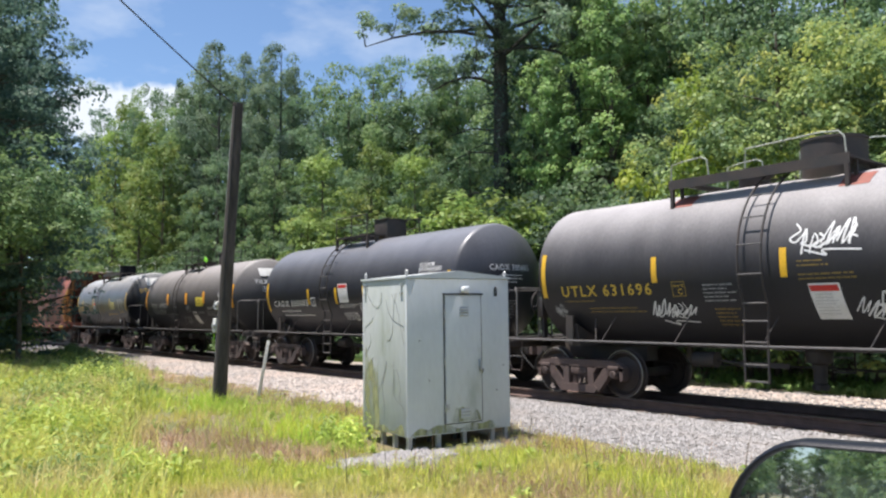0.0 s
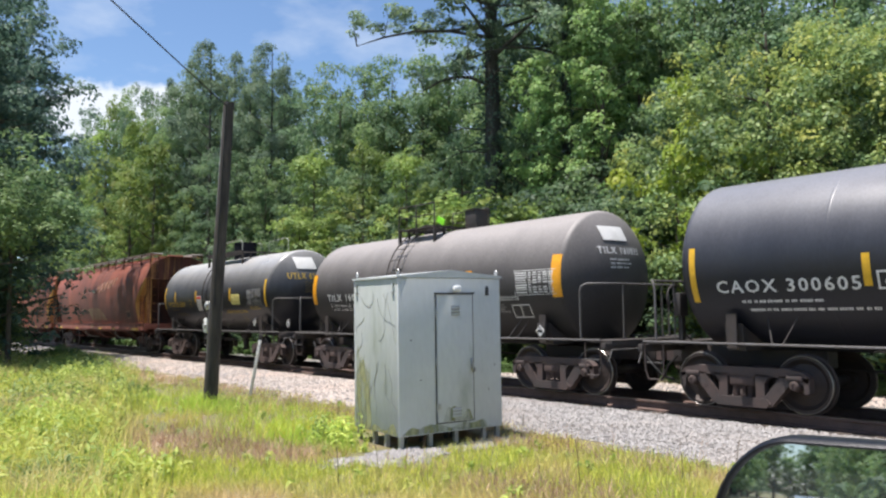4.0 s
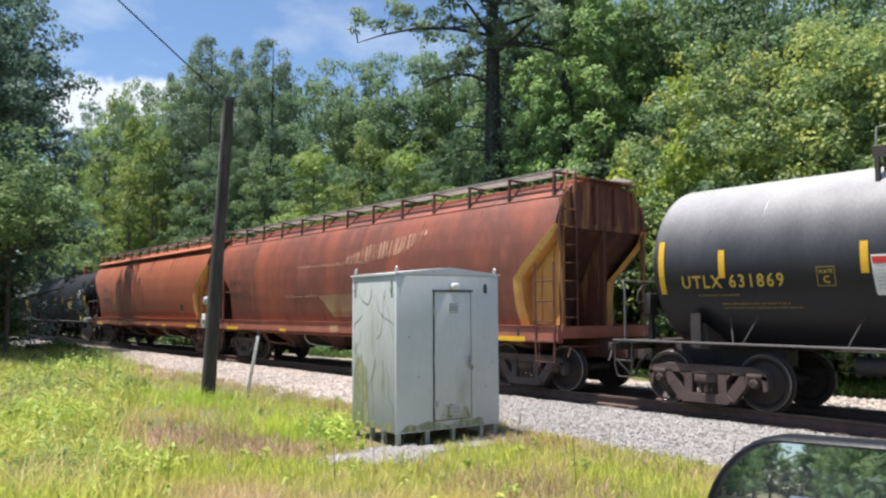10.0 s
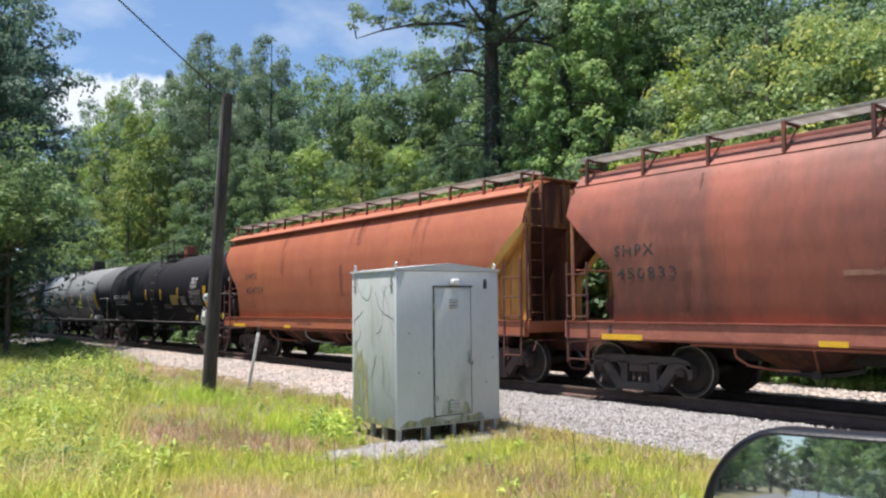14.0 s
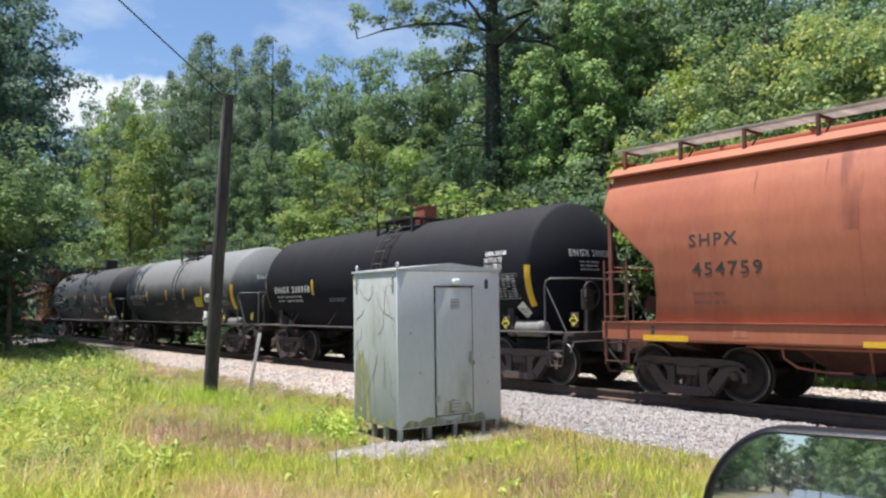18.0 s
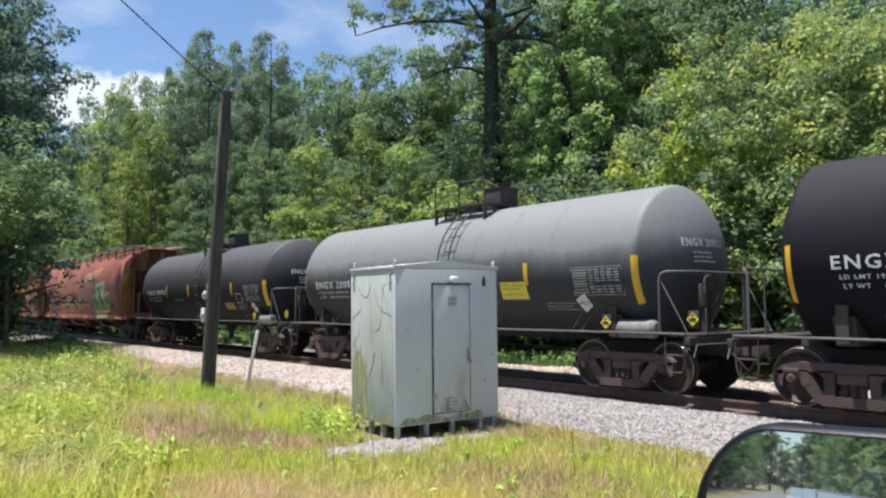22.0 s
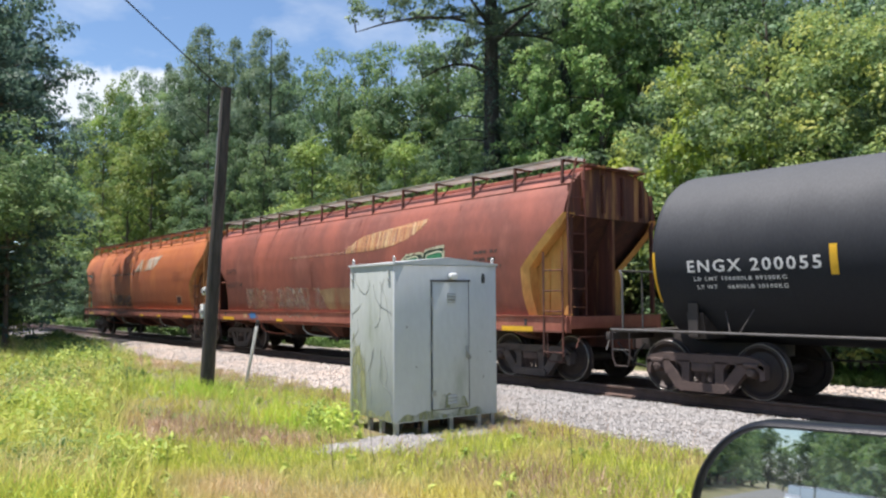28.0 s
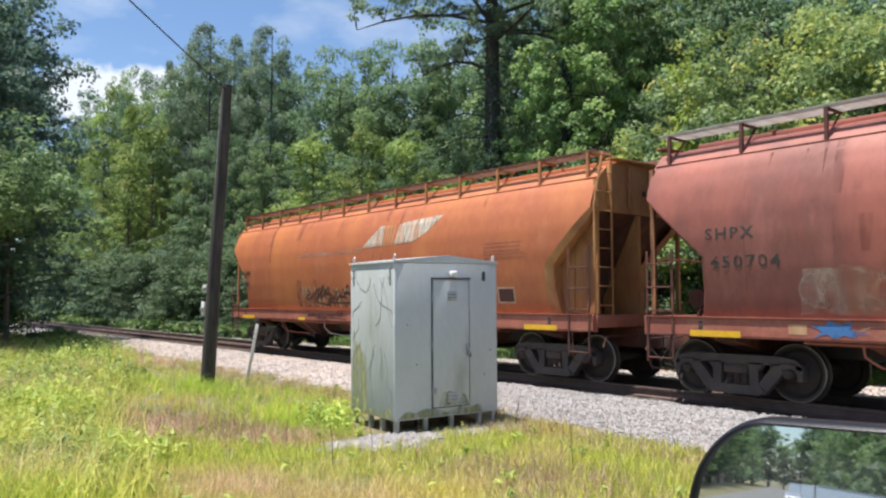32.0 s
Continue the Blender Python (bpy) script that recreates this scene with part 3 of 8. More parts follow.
def cards(name, centres, ways, sizes, material, seed=0, aspect=0.62):
    """Many four-cornered leaves, pointed at both ends, each at a centre with a normal and a length."""
    rng = np.random.default_rng(seed)
    n = len(centres)
    c, w = np.asarray(centres, float), np.asarray(ways, float)
    w /= np.linalg.norm(w, axis=1, keepdims=True) + 1e-9
    t = rng.normal(size=(n, 3))
    t -= w * (t * w).sum(1, keepdims=True)
    t /= np.linalg.norm(t, axis=1, keepdims=True) + 1e-9
    b = np.cross(w, t)
    s = np.asarray(sizes, float)[:, None] / 2
    v = np.stack([c - t * s, c + b * s * aspect + w * s * 0.25, c + t * s, c - b * s * aspect + w * s * 0.25], 1).reshape(-1, 3)
    f = np.arange(n * 4).reshape(-1, 4)
    me = bpy.data.meshes.new(name)
    me.vertices.add(n * 4)
    me.vertices.foreach_set("co", v.ravel())
    me.loops.add(n * 4)
    me.loops.foreach_set("vertex_index", f.ravel())
    me.polygons.add(n)
    me.polygons.foreach_set("loop_start", np.arange(n) * 4)
    me.update(calc_edges=True)
    me.materials.append(material)
    return me


# ---------------------------------------------------------------- ground and track
TRACK_Y, RAIL_HALF = 12.75, 0.755
GROUND_Z = -0.20


def wave(x, y):
    return (np.sin(x * 0.61 + 1.3 * np.sin(y * 0.37)) + np.sin(y * 0.83 + 1.7 * np.sin(x * 0.29 + 2)) + 0.5 * np.sin(x * 1.9 + y * 1.3)) / 2.5


def ground_z(x, y):
    """Height of the ground: flat verge, a shallow rise into the woods."""
    x, y = np.asarray(x, float), np.asarray(y, float)
    rise = np.clip((y - 19) / 40, 0, 1) ** 1.2 * 3.0
    left = np.clip((-x - 12) / 25, 0, 1) * np.clip((7.5 - y) / 4, 0, 1) * np.clip((y + 6) / 4, 0, 1) * 0.25
    calm = np.clip(np.abs(y - TRACK_Y) / 4 - 0.6, 0, 1)
    return GROUND_Z + rise + left + 0.045 * wave(x * 1.4, y * 1.4) * calm


def sheet(name, xs, ys, zf, material):
    X, Y = np.meshgrid(xs, ys, indexing="ij")
    V = np.stack([X, Y, zf(X, Y)], -1).reshape(-1, 3)
    n, k = len(xs), len(ys)
    idx = np.arange(n * k).reshape(n, k)
    F = np.stack([idx[:-1, :-1], idx[1:, :-1], idx[1:, 1:], idx[:-1, 1:]], -1).reshape(-1, 4)
    return raw_mesh(name, V.tolist(), F.tolist(), material, True)


gx = np.concatenate([np.linspace(-900, -120, 14), np.linspace(-110, -32, 40), np.arange(-31, 6, 0.35), np.linspace(7, 60, 20), np.linspace(90, 900, 12)])
gy = np.concatenate([np.linspace(-900, -60, 12), np.linspace(-50, -1, 26), np.arange(0, 20, 0.35), np.linspace(21, 70, 30), np.linspace(90, 900, 12)])
ground = new("ground", sheet("ground", gx, gy, ground_z, M["soil"]))
tagged(ground, "flat soil verge with thatch below the grass", "ground", kind="structure")


def bed_z(x, y):
    """The ballast: level between the rails' ends, sloping out to the verge on both sides."""
    d = np.abs(y - TRACK_Y)
    edge = 4.35 + 0.28 * wave(x * 2.1, y * 0.0 + 3) + np.where(x > -9, np.clip((x + 9) * 0.10, 0, 0.5), 0) + np.where(y > TRACK_Y, -0.8 + 1.1 * np.clip((x + 19) / 4, 0, 1), 0)
    h = np.clip((edge - d) / 1.6, -0.3, 1) * 0.07
    return GROUND_Z - 0.012 + h + 0.012 * wave(x * 9, y * 11) - 0.065 * np.clip((1.5 - d) / 0.15, 0, 1)


bx = np.concatenate([np.linspace(-220, -50, 60), np.arange(-49, 4, 0.22), np.linspace(5, 60, 40)])
ballast = new("ballast", sheet("ballast", bx, np.arange(7.6, 18.1, 0.2), bed_z, M["ballast"]))
# dark sheet laid between the rails for the train's shade
bed = new("track_bed", sheet("track_bed", bx, np.arange(11.36, 14.16, 0.14), lambda x, y: bed_z(x, y) + 0.01, M["dark_bed"]))
tagged(bed, "stone between the rails, painted dark as the train's shade", "track bed", kind="structure")
tagged(ballast, "pale crushed stone bed of the railway", "ballast", kind="structure")


def stones(name, n, where, size, material, seed):
    """Loose angular stones, joined."""
    rng = np.random.default_rng(seed)
    pts = where(rng, n)
    n = len(pts)
    octa = np.array([(1, 0, 0), (-1, 0, 0), (0, 1, 0), (0, -1, 0), (0, 0, 0.8), (0, 0, -0.6)], float)
    tri = np.array([(0, 2, 4), (2, 1, 4), (1, 3, 4), (3, 0, 4), (2, 0, 5), (1, 2, 5), (3, 1, 5), (0, 3, 5)])
    s = size * rng.uniform(0.6, 1.5, (n, 1, 1)) * rng.uniform(0.6, 1.25, (n, 6, 1))
    a = rng.uniform(0, math.tau, n)
    R = np.zeros((n, 3, 3))
    R[:, 0, 0], R[:, 0, 1], R[:, 1, 0], R[:, 1, 1], R[:, 2, 2] = np.cos(a), -np.sin(a), np.sin(a), np.cos(a), 1
    V = np.einsum("nij,nkj->nki", R, octa[None] * s) + pts[:, None, :]
    F = (tri[None] + (np.arange(n) * 6)[:, None, None]).reshape(-1, 3)
    return raw_mesh(name, V.reshape(-1, 3).tolist(), F.tolist(), material)


M["stone"] = leaf_mat("broken granite", (0.23, 0.218, 0.205), (0.46, 0.44, 0.415), (0.38, 0.335, 0.295), scale=0.4, through=0.0)
M["stone_warm"] = leaf_mat("rust-dusted granite", (0.29, 0.25, 0.215), (0.53, 0.46, 0.40), (0.47, 0.38, 0.315), scale=0.4, through=0.0)


def on_bed(x0, x1, power, y0=8.2, y1=11.6):
    def where(rng, n):
        x = x1 - (x1 - x0) * rng.random(n) ** power
        y = rng.uniform(y0, y1, n)
        z = bed_z(x, y)
        keep = z > np.asarray(ground_z(x, y)) - 0.004
        return np.stack([x, y, z + 0.008], -1)[keep]
    return where


tagged(new("loose_ballast_stones", stones("loose_ballast_stones", 26000, on_bed(-13.5, 1.0, 1.1), 0.024, M["stone"], 5)), "pale grey broken stones on the track bed", "stones", kind="stuff")
tagged(new("loose_ballast_stones", stones("loose_ballast_stones", 16000, on_bed(-44, -12.8, 1.7), 0.026, M["stone_warm"], 15)), "pinkish rust-dusted stones on the track bed", "stones", kind="stuff")


tagged(new("loose_ballast_stones", stones("loose_ballast_stones", 7000, on_bed(-26, 3, 1.0, 14.0, 16.6), 0.034, M["stone_warm"], 25)), "dusty stones on the far shoulder of the track bed", "stones", kind="stuff")


def on_heap(rng, n):
    a, r = rng.uniform(0, math.tau, n), rng.random(n) ** 0.75
    reach = 1 + 0.28 * np.sin(3 * a + 1) + 0.16 * np.sin(7 * a)
    x, y = -8.22 + r * reach * np.cos(a) * 0.60, 5.62 + r * reach * np.sin(a) * 0.75
    foot = rng.random(n) < 0.45
    x, y = np.where(foot, -8.42 + 0.42 * rng.random(n) ** 1.5, x), np.where(foot, 5.75 + 2.3 * rng.random(n), y)
    return np.stack([x, y, np.asarray(ground_z(x, y)) + np.where(foot, 0.0, 0.04 * (1 - r)) + 0.01], -1)


tagged(new("gravel_heap", stones("gravel_heap", 2900, on_heap, 0.026, M["stone"], 6)), "low grey gravel spread before the cabinet", "gravel", kind="stuff")

# rails
RAIL_SHAPE = [(-0.07, -0.18), (0.07, -0.18), (0.07, -0.165), (0.012, -0.145), (0.010, -0.05), (0.036, -0.038), (0.036, -0.006), (0.028, -0.001),
              (-0.028, -0.001), (-0.036, -0.006), (-0.036, -0.038), (-0.010, -0.05), (-0.012, -0.145), (-0.07, -0.165)]


def rails():
    track = thing("railway_track", "rusty steel rails on creosoted timber sleepers", "railway track", kind="structure")
    for side in (-1, 1):
        y = TRACK_Y + side * RAIL_HALF
        r = part("rail", prism(BM(), [(y + u, v) for u, v in RAIL_SHAPE], -230, 60, "yz"), M["rail"], track, smooth=None)
        part("rail_head", box(BM(), (-85, y, 0.0005), (290, 0.050, 0.003)), M["rail_top"], r, "polished running surface", smooth=None)
    bm = BM()
    box(bm, (0, 0, 0), (0.23, 2.6, 0.17), bevel=0.012)
    me = mesh_of("sleeper", bm, M["tie"])
    pm = mesh_of("tie_plate", box(BM(), (0, 0, 0), (0.18, 0.33, 0.02)), M["rail"])
    rng = random.Random(4)
    for k in range(130):
        x = 6 - k * 0.54
        t = part("sleeper", me, None, track)
        t.matrix_basis = pose(x, TRACK_Y + rng.uniform(-0.05, 0.05), -0.271, 0, 0, rng.uniform(-1, 1))
        for side in (-1, 1):
            if k < 70:
                part("tie_plate", pm, None, t).matrix_basis = pose(0, side * RAIL_HALF, 0.083)
    return track


rails()

# the road on which the camera's vehicle waits, seen in its mirror
ROAD_WAY = Vector((0.34, 0.94, 0)).normalized()
ROAD_SIDE = Vector((ROAD_WAY.y, -ROAD_WAY.x, 0))


def strip(name, centre, half, a, z, height, material):
    bm = BM()
    rows = []
    for k in range(25):
        p = ROAD_WAY * (a + (z - a) * k / 24) + ROAD_SIDE * centre
        rows.append([bm.verts.new(p + ROAD_SIDE * s * half + Vector((0, 0, height))) for s in (-1, 1)])
    for p, q in zip(rows, rows[1:]):
        bm.faces.new((p[0], p[1], q[1], q[0]))
    bmesh.ops.recalc_face_normals(bm, faces=bm.faces)
    return new(name, mesh_of(name, bm, material))


tagged(strip("road", -1.6, 3.4, -215, 4.0, GROUND_Z + 0.06, M["asphalt"]), "pale worn asphalt road", "road", kind="structure")


# ---------------------------------------------------------------- signal cabinet
def signal_cabinet():
    W, D, H = 1.74, 1.34, 2.16
    root = thing("signal_cabinet", "pale grey steel railway signal cabinet with mildew stains", "signal cabinet", pose(-8.66, 6.15, -0.045, 0.4, -0.6, 84.1))
    # local: x along the door face, y into the depth, z up from the floor pan
    walls = part("front_wall", box(BM(), (W / 2, 0.02, H / 2), (W, 0.04, H), bevel=0.008), M["box_grey"], root)
    part("side_wall", box(BM(), (0.02, D / 2, H / 2), (0.04, D - 0.085, H), bevel=0.008), M["box_side"], root, "mildewed greenish grey side, base painted darker as shade")
    part("side_wall", box(BM(), (W - 0.02, D / 2, H / 2), (0.04, D - 0.085, H), bevel=0.008), M["box_grey"], root)
    part("back_wall", box(BM(), (W / 2, D - 0.02, H / 2), (W, 0.04, H), bevel=0.008), M["box_grey"], root)
    part("floor_pan", box(BM(), (W / 2, D / 2, 0.02), (W - 0.1, D - 0.1, 0.05)), M["galv"], root)
    roof = prism(BM(), [(-0.02, H + 0.003), (W + 0.02, H + 0.003), (W + 0.02, H + 0.03), (W / 2, H + 0.115), (-0.02, H + 0.03)], -0.02, D + 0.02)
    part("roof", roof, M["box_grey"], root, smooth=20)
    # door
    dx0, dx1, dz0, dz1 = 0.60, 1.235, 0.13, 1.93
    gap = BM()
    for c, s in (((dx0, -0.002, (dz0 + dz1) / 2), (0.018, 0.012, dz1 - dz0)), ((dx1, -0.002, (dz0 + dz1) / 2), (0.014, 0.012, dz1 - dz0)),
                 (((dx0 + dx1) / 2, -0.002, dz0), (dx1 - dx0, 0.012, 0.014))):
        box(gap, c, s)
    part("door_gap", gap, M["box_dark"], root)
    part("drip_rail", box(BM(), ((dx0 + dx1) / 2, -0.018, dz1 + 0.012), (dx1 - dx0 + 0.03, 0.045, 0.022)), M["box_dark"], root, "dark drip rail over the door")
    door = part("door", box(BM(), ((dx0 + dx1) / 2, -0.012, (dz0 + dz1) / 2), (dx1 - dx0 - 0.026, 0.026, dz1 - dz0 - 0.02), bevel=0.006), M["box_grey"], root)
    for z in (0.36, 1.0, 1.66):
        part("hinge", rod(BM(), (dx0 - 0.004, -0.03, z - 0.055), (dx0 - 0.004, -0.03, z + 0.055), 0.013), M["galv"], door)
    for z0 in (1.75, 0.32):
        part("vent_opening", box(BM(), (0.925, -0.0265, z0 - 0.056), (0.14, 0.004, 0.14)), M["galv"], door)
        for k in range(3):
            v = prism(BM(), [(-0.024, 0.0), (-0.052, -0.012), (-0.050, -0.022), (-0.024, -0.02)], 0.85, 1.00, "yz")
            lv = part("vent_slat", v, M["box_grey"], door)
            lv.location.z = z0 - k * 0.045
    h = BM()
    box(h, (1.19, -0.036, 0.93), (0.035, 0.022, 0.16), bevel=0.004)
    rod(h, (1.19, -0.03, 0.93), (1.19, -0.075, 0.93), 0.014)
    box(h, (1.185, -0.08, 0.89), (0.02, 0.016, 0.12), bevel=0.004)
    part("door_handle", h, M["galv"], door, "worn steel lock handle")
    part("padlock", box(BM(), (1.215, -0.05, 0.85), (0.035, 0.025, 0.06), bevel=0.006), M["box_dark"], door)
    part("hasp", box(BM(), (0.625, -0.035, 0.37), (0.06, 0.012, 0.08), bevel=0.003), M["galv"], door)
    lamp = BM()
    box(lamp, (0.93, -0.06, 2.005), (0.12, 0.11, 0.09), bevel=0.03)
    lp = part("door_lamp", lamp, M["lamp_white"], root, "white door lamp")
    part("lamp_collar", rod(BM(), (0.93, 0.0, 2.01), (0.93, -0.035, 2.01), 0.035, seg=16), M["galv"], lp)
    badge = BM()
    box(badge, (1.50, -0.006, 1.965), (0.055, 0.014, 0.11), bevel=0.003)
    rod(badge, (1.50, 0.0, 2.03), (1.50, -0.013, 2.03), 0.02, seg=12)
    part("badge", badge, M["box_dark"], root, "small dark lock plate")
    for x, z in ((0.2, 1.3), (1.62, 0.9), (1.5, 0.55), (0.35, 0.75)):
        part("bolt_head", rod(BM(), (x, 0.0, z), (x, -0.008, z), 0.010, seg=8), M["box_dark"], root)
    for x, y in ((0.03, 0.05), (W - 0.03, 0.05), (0.03, D - 0.05), (W - 0.03, D - 0.05)):
        eye = BM()
        box(eye, (x, y, H + 0.02), (0.012, 0.045, 0.10), bevel=0.004)
        ring = [(x, y + 0.026 * math.cos(a), H + 0.085 + 0.03 * math.sin(a)) for a in np.linspace(0, math.tau, 13)]
        pipe(eye, ring, 0.010, 6)
        part("lifting_eye", eye, M["galv"], root, "galvanised lifting eye")
    for z in (H - 0.08, H - 0.2):
        part("side_clip", box(BM(), (-0.012, D - 0.1, z), (0.02, 0.06, 0.03)), M["galv"], root)
        part("side_clip", box(BM(), (-0.012, 0.13, z), (0.02, 0.06, 0.03)), M["galv"], root)
    for x, y in ((0.06, 0.06), (0.52, 0.06), (0.95, 0.06), (W - 0.30, 0.06), (W - 0.06, 0.06), (0.06, 0.45), (0.06, 0.8), (0.06, D - 0.06), (0.9, D - 0.06), (W - 0.06, D - 0.06)):
        leg = BM()
        prism(leg, [(x - 0.03, y - 0.03), (x + 0.03, y - 0.03), (x + 0.03, y - 0.02), (x - 0.02, y - 0.02), (x - 0.02, y + 0.03), (x - 0.03, y + 0.03)], -0.32, -0.003, "xy")
        part("leg", leg, M["galv"], root, smooth=None)
    for x in (0.35, 0.62, 0.75, 1.05, 1.15):
        part("cable_duct", rod(BM(), (x, 0.5, -0.3), (x + 0.02, 0.45, -0.003), 0.035), M["box_dark"], root)
    # algae at the foot of the walls
    rng = random.Random(3)

    def stain(name, x0, x1, tall, place, material, seed):
        r = random.Random(seed)
        bm = BM()
        n = 26
        lo, hi = [], []
        h = tall
        for k in range(n + 1):
            u = x0 + (x1 - x0) * k / n
            h = max(0.03, min(tall * 1.5, h + r.uniform(-0.35, 0.33) * tall * 0.5))
            fade = min(1, k / 3 + 0.05, (n - k) / 3 + 0.05)
            lo.append(bm.verts.new(place(u, 0.012)))
            hi.append(bm.verts.new(place(u, 0.02 + h * fade)))
        for k in range(n):
            bm.faces.new((lo[k], lo[k + 1], hi[k + 1], hi[k]))
        part(name, bm, material, root, "patchy algae stain", smooth=None)
    stain("algae_stain", 0.05, W - 0.2, 0.16, lambda u, v: (u, -0.0025, v), M["algae_thin"], 4)
    stain("algae_stain", 0.70, 1.20, 0.13, lambda u, v: (u, -0.028, 0.14 + v), M["algae_thin"], 5)
    stain("algae_stain", 0.80, D - 0.05, 0.85, lambda u, v: (-0.0025, u, v), M["algae_thin"], 6)
    stain("algae_stain", 0.06, 0.85, 0.20, lambda u, v: (-0.0025, u, v), M["algae_thin"], 7)
    # dried vine marks on the side wall
    rng = random.Random(8)
    for k in range(11):
        y, z = rng.uniform(0.2, 1.15), rng.uniform(0.8, 2.0)
        pts, way, bend = [], rng.uniform(-2.2, -0.9), rng.uniform(-0.40, 0.40)
        for j in range(14):
            pts.append((-0.003, min(D - 0.08, max(0.08, y)), max(0.1, z)))
            y += 0.062 * math.cos(way)
            z += 0.062 * math.sin(way)
            way += bend * 0.6 + rng.uniform(-0.5, 0.5)
            bend *= 0.92
        part("dried_vine", pipe(BM(), pts, 0.0022, 5), M["vine_mark"], root)
    return root


signal_cabinet()


# ---------------------------------------------------------------- pole, post, wires
def utility_pole():
    foot, top = Vector((-15.75, 6.38, -0.45)), Vector((-15.10, 6.44, 6.05))
    root = thing("utility_pole", "dark weathered leaning wooden utility pole", "utility pole", Matrix.Translation(foot))
    up = (top - foot)
    pts = [up * (k / 10) + Vector((0.012 * math.sin(k), 0, 0)) for k in range(11)]
    part("shaft", pipe(BM(), pts, [0.150 - 0.0045 * k for k in range(11)], 18), M["pole_wood"], root)
    side = Vector((-0.16, -0.06, 0))
    con = part("conduit", pipe(BM(), [up * k + side * (1.0 - 0.22 * k) for k in (0.03, 0.2, 0.36, 0.6, 0.97)], [0.03, 0.03, 0.03, 0.022, 0.022], 10), M["galv"], root, "grey conduit on the pole")
    for k, (s, mname) in enumerate((((0.16, 0.14, 0.30), "white_worn"), ((0.14, 0.12, 0.17), "white_worn"))):
        z = (1.42, 1.84)[k]
        c = up * ((z + 0.45) / up.z) + side * 1.15
        b = part("meter_box", box(BM(), c, s, bevel=0.015), M[mname], root, "worn pale meter box")
        part("meter_cover", rod(BM(), c + Vector((0.02, -s[1] / 2, 0)), c + Vector((0.02, -s[1] / 2 - 0.04, 0)), 0.05, seg=14), M["galv"], b)
    part("riser_cable", pipe(BM(), [up * k + Vector((0.13, -0.10, 0)) for k in (0.35, 0.6, 0.985)], 0.012, 6), M["cable"], root)
    return foot, top


pole_foot, pole_top = utility_pole()


def wire(name, a, z, sag, label, r=0.012):
    a, z = Vector(a), Vector(z)
    pts = [a.lerp(z, k / 24) - Vector((0, 0, sag * 4 * (k / 24) * (1 - k / 24))) for k in range(25)]
    return tagged(part(name, pipe(BM(), pts, r, 6), M["cable"]), label, "cable")


wire("overhead_wire", pole_top - Vector((0, 0, 0.12)), (-4.0, -3.9, 6.9), 0.05, "black overhead wire from the pole")
wire("overhead_wire", (-7.6, 12.05, 8.0), (0.8, 22.8, 4.5), 0.02, "thin dark overhead wire before the trees")


def marker_post():
    root = thing("marker_post", "leaning white wooden marker post with a dark cap", "marker post", pose(-16.62, 7.68, -0.25, 0, 10.5, 38))
    part("post", box(BM(), (0, 0, 0.67), (0.068, 0.04, 1.34), bevel=0.006), M["white_worn"], root)
    for z in (0.98, 1.10, 1.20):
        part("bolt_hole", rod(BM(), (0.0, -0.023, z), (0.0, -0.018, z), 0.012, seg=8), M["box_dark"], root)
    part("cap", box(BM(), (0, 0, 1.41), (0.072, 0.045, 0.14), bevel=0.006), M["frame_black"], root, "dark painted cap")


marker_post()


# ---------------------------------------------------------------- the vehicle's mirror and the queue behind
def wing_mirror():
    root = thing("wing_mirror", "black plastic door mirror of the waiting vehicle", "wing mirror", pose(-0.646, 1.330, 1.238, -6.56, -2.2, 3.7))
    W, H = 0.52, 0.31

    def outline(d):
        """The rim, drawn in by d: a broad round upper corner outside, tighter ones below."""
        pts = []
        for cx, cz, r, a0 in ((W / 2, H / 2, 0.07, 0), (-W / 2, H / 2, 0.14, 90), (-W / 2, -H / 2, 0.09, 180), (W / 2, -H / 2, 0.08, 270)):
            sx, sz = (1 if cx > 0 else -1), (1 if cz > 0 else -1)
            for k in range(11):
                a = radians(a0 + 9 * k)
                u, v = cx - sx * r + (r - d) * math.cos(a), cz - sz * r + (r - d) * math.sin(a)
                pts.append((u + 0.229 * (v + H / 2) * (0.5 - u / W), v))
        return pts
    bm = BM()
    loops = []
    for d, y in ((0.013, -0.004), (0.014, -0.018), (0.010, -0.025), (0.004, -0.021), (0.0, -0.008), (-0.003, 0.03), (0.02, 0.09), (0.055, 0.125)):
        loops.append([bm.verts.new((u, y, v)) for u, v in outline(d)])
    for a, z in zip(loops, loops[1:]):
        for k in range(len(a)):
            bm.faces.new((a[k], a[(k + 1) % len(a)], z[(k + 1) % len(a)], z[k]))
    bm.faces.new(loops[-1])
    bmesh.ops.recalc_face_normals(bm, faces=bm.faces)
    part("housing", bm, M["mirror_black"], root, smooth=60)
    g = BM()
    g.faces.new([g.verts.new((u, -0.010, v)) for u, v in outline(0.0133)])
    g.normal_update()
    if g.faces[:][0].normal.y > 0:
        bmesh.ops.reverse_faces(g, faces=g.faces[:])
    part("mirror_glass", g, M["mirror"], root, "silvered mirror glass", smooth=None)
    arm = BM()
    pipe(arm, [(0.12, 0.08, -0.12), (0.28, 0.07, -0.20), (0.52, 0.02, -0.27)], [0.05, 0.045, 0.06], 12)
    part("arm", arm, M["mirror_black"], root)
    return root


wing_mirror()


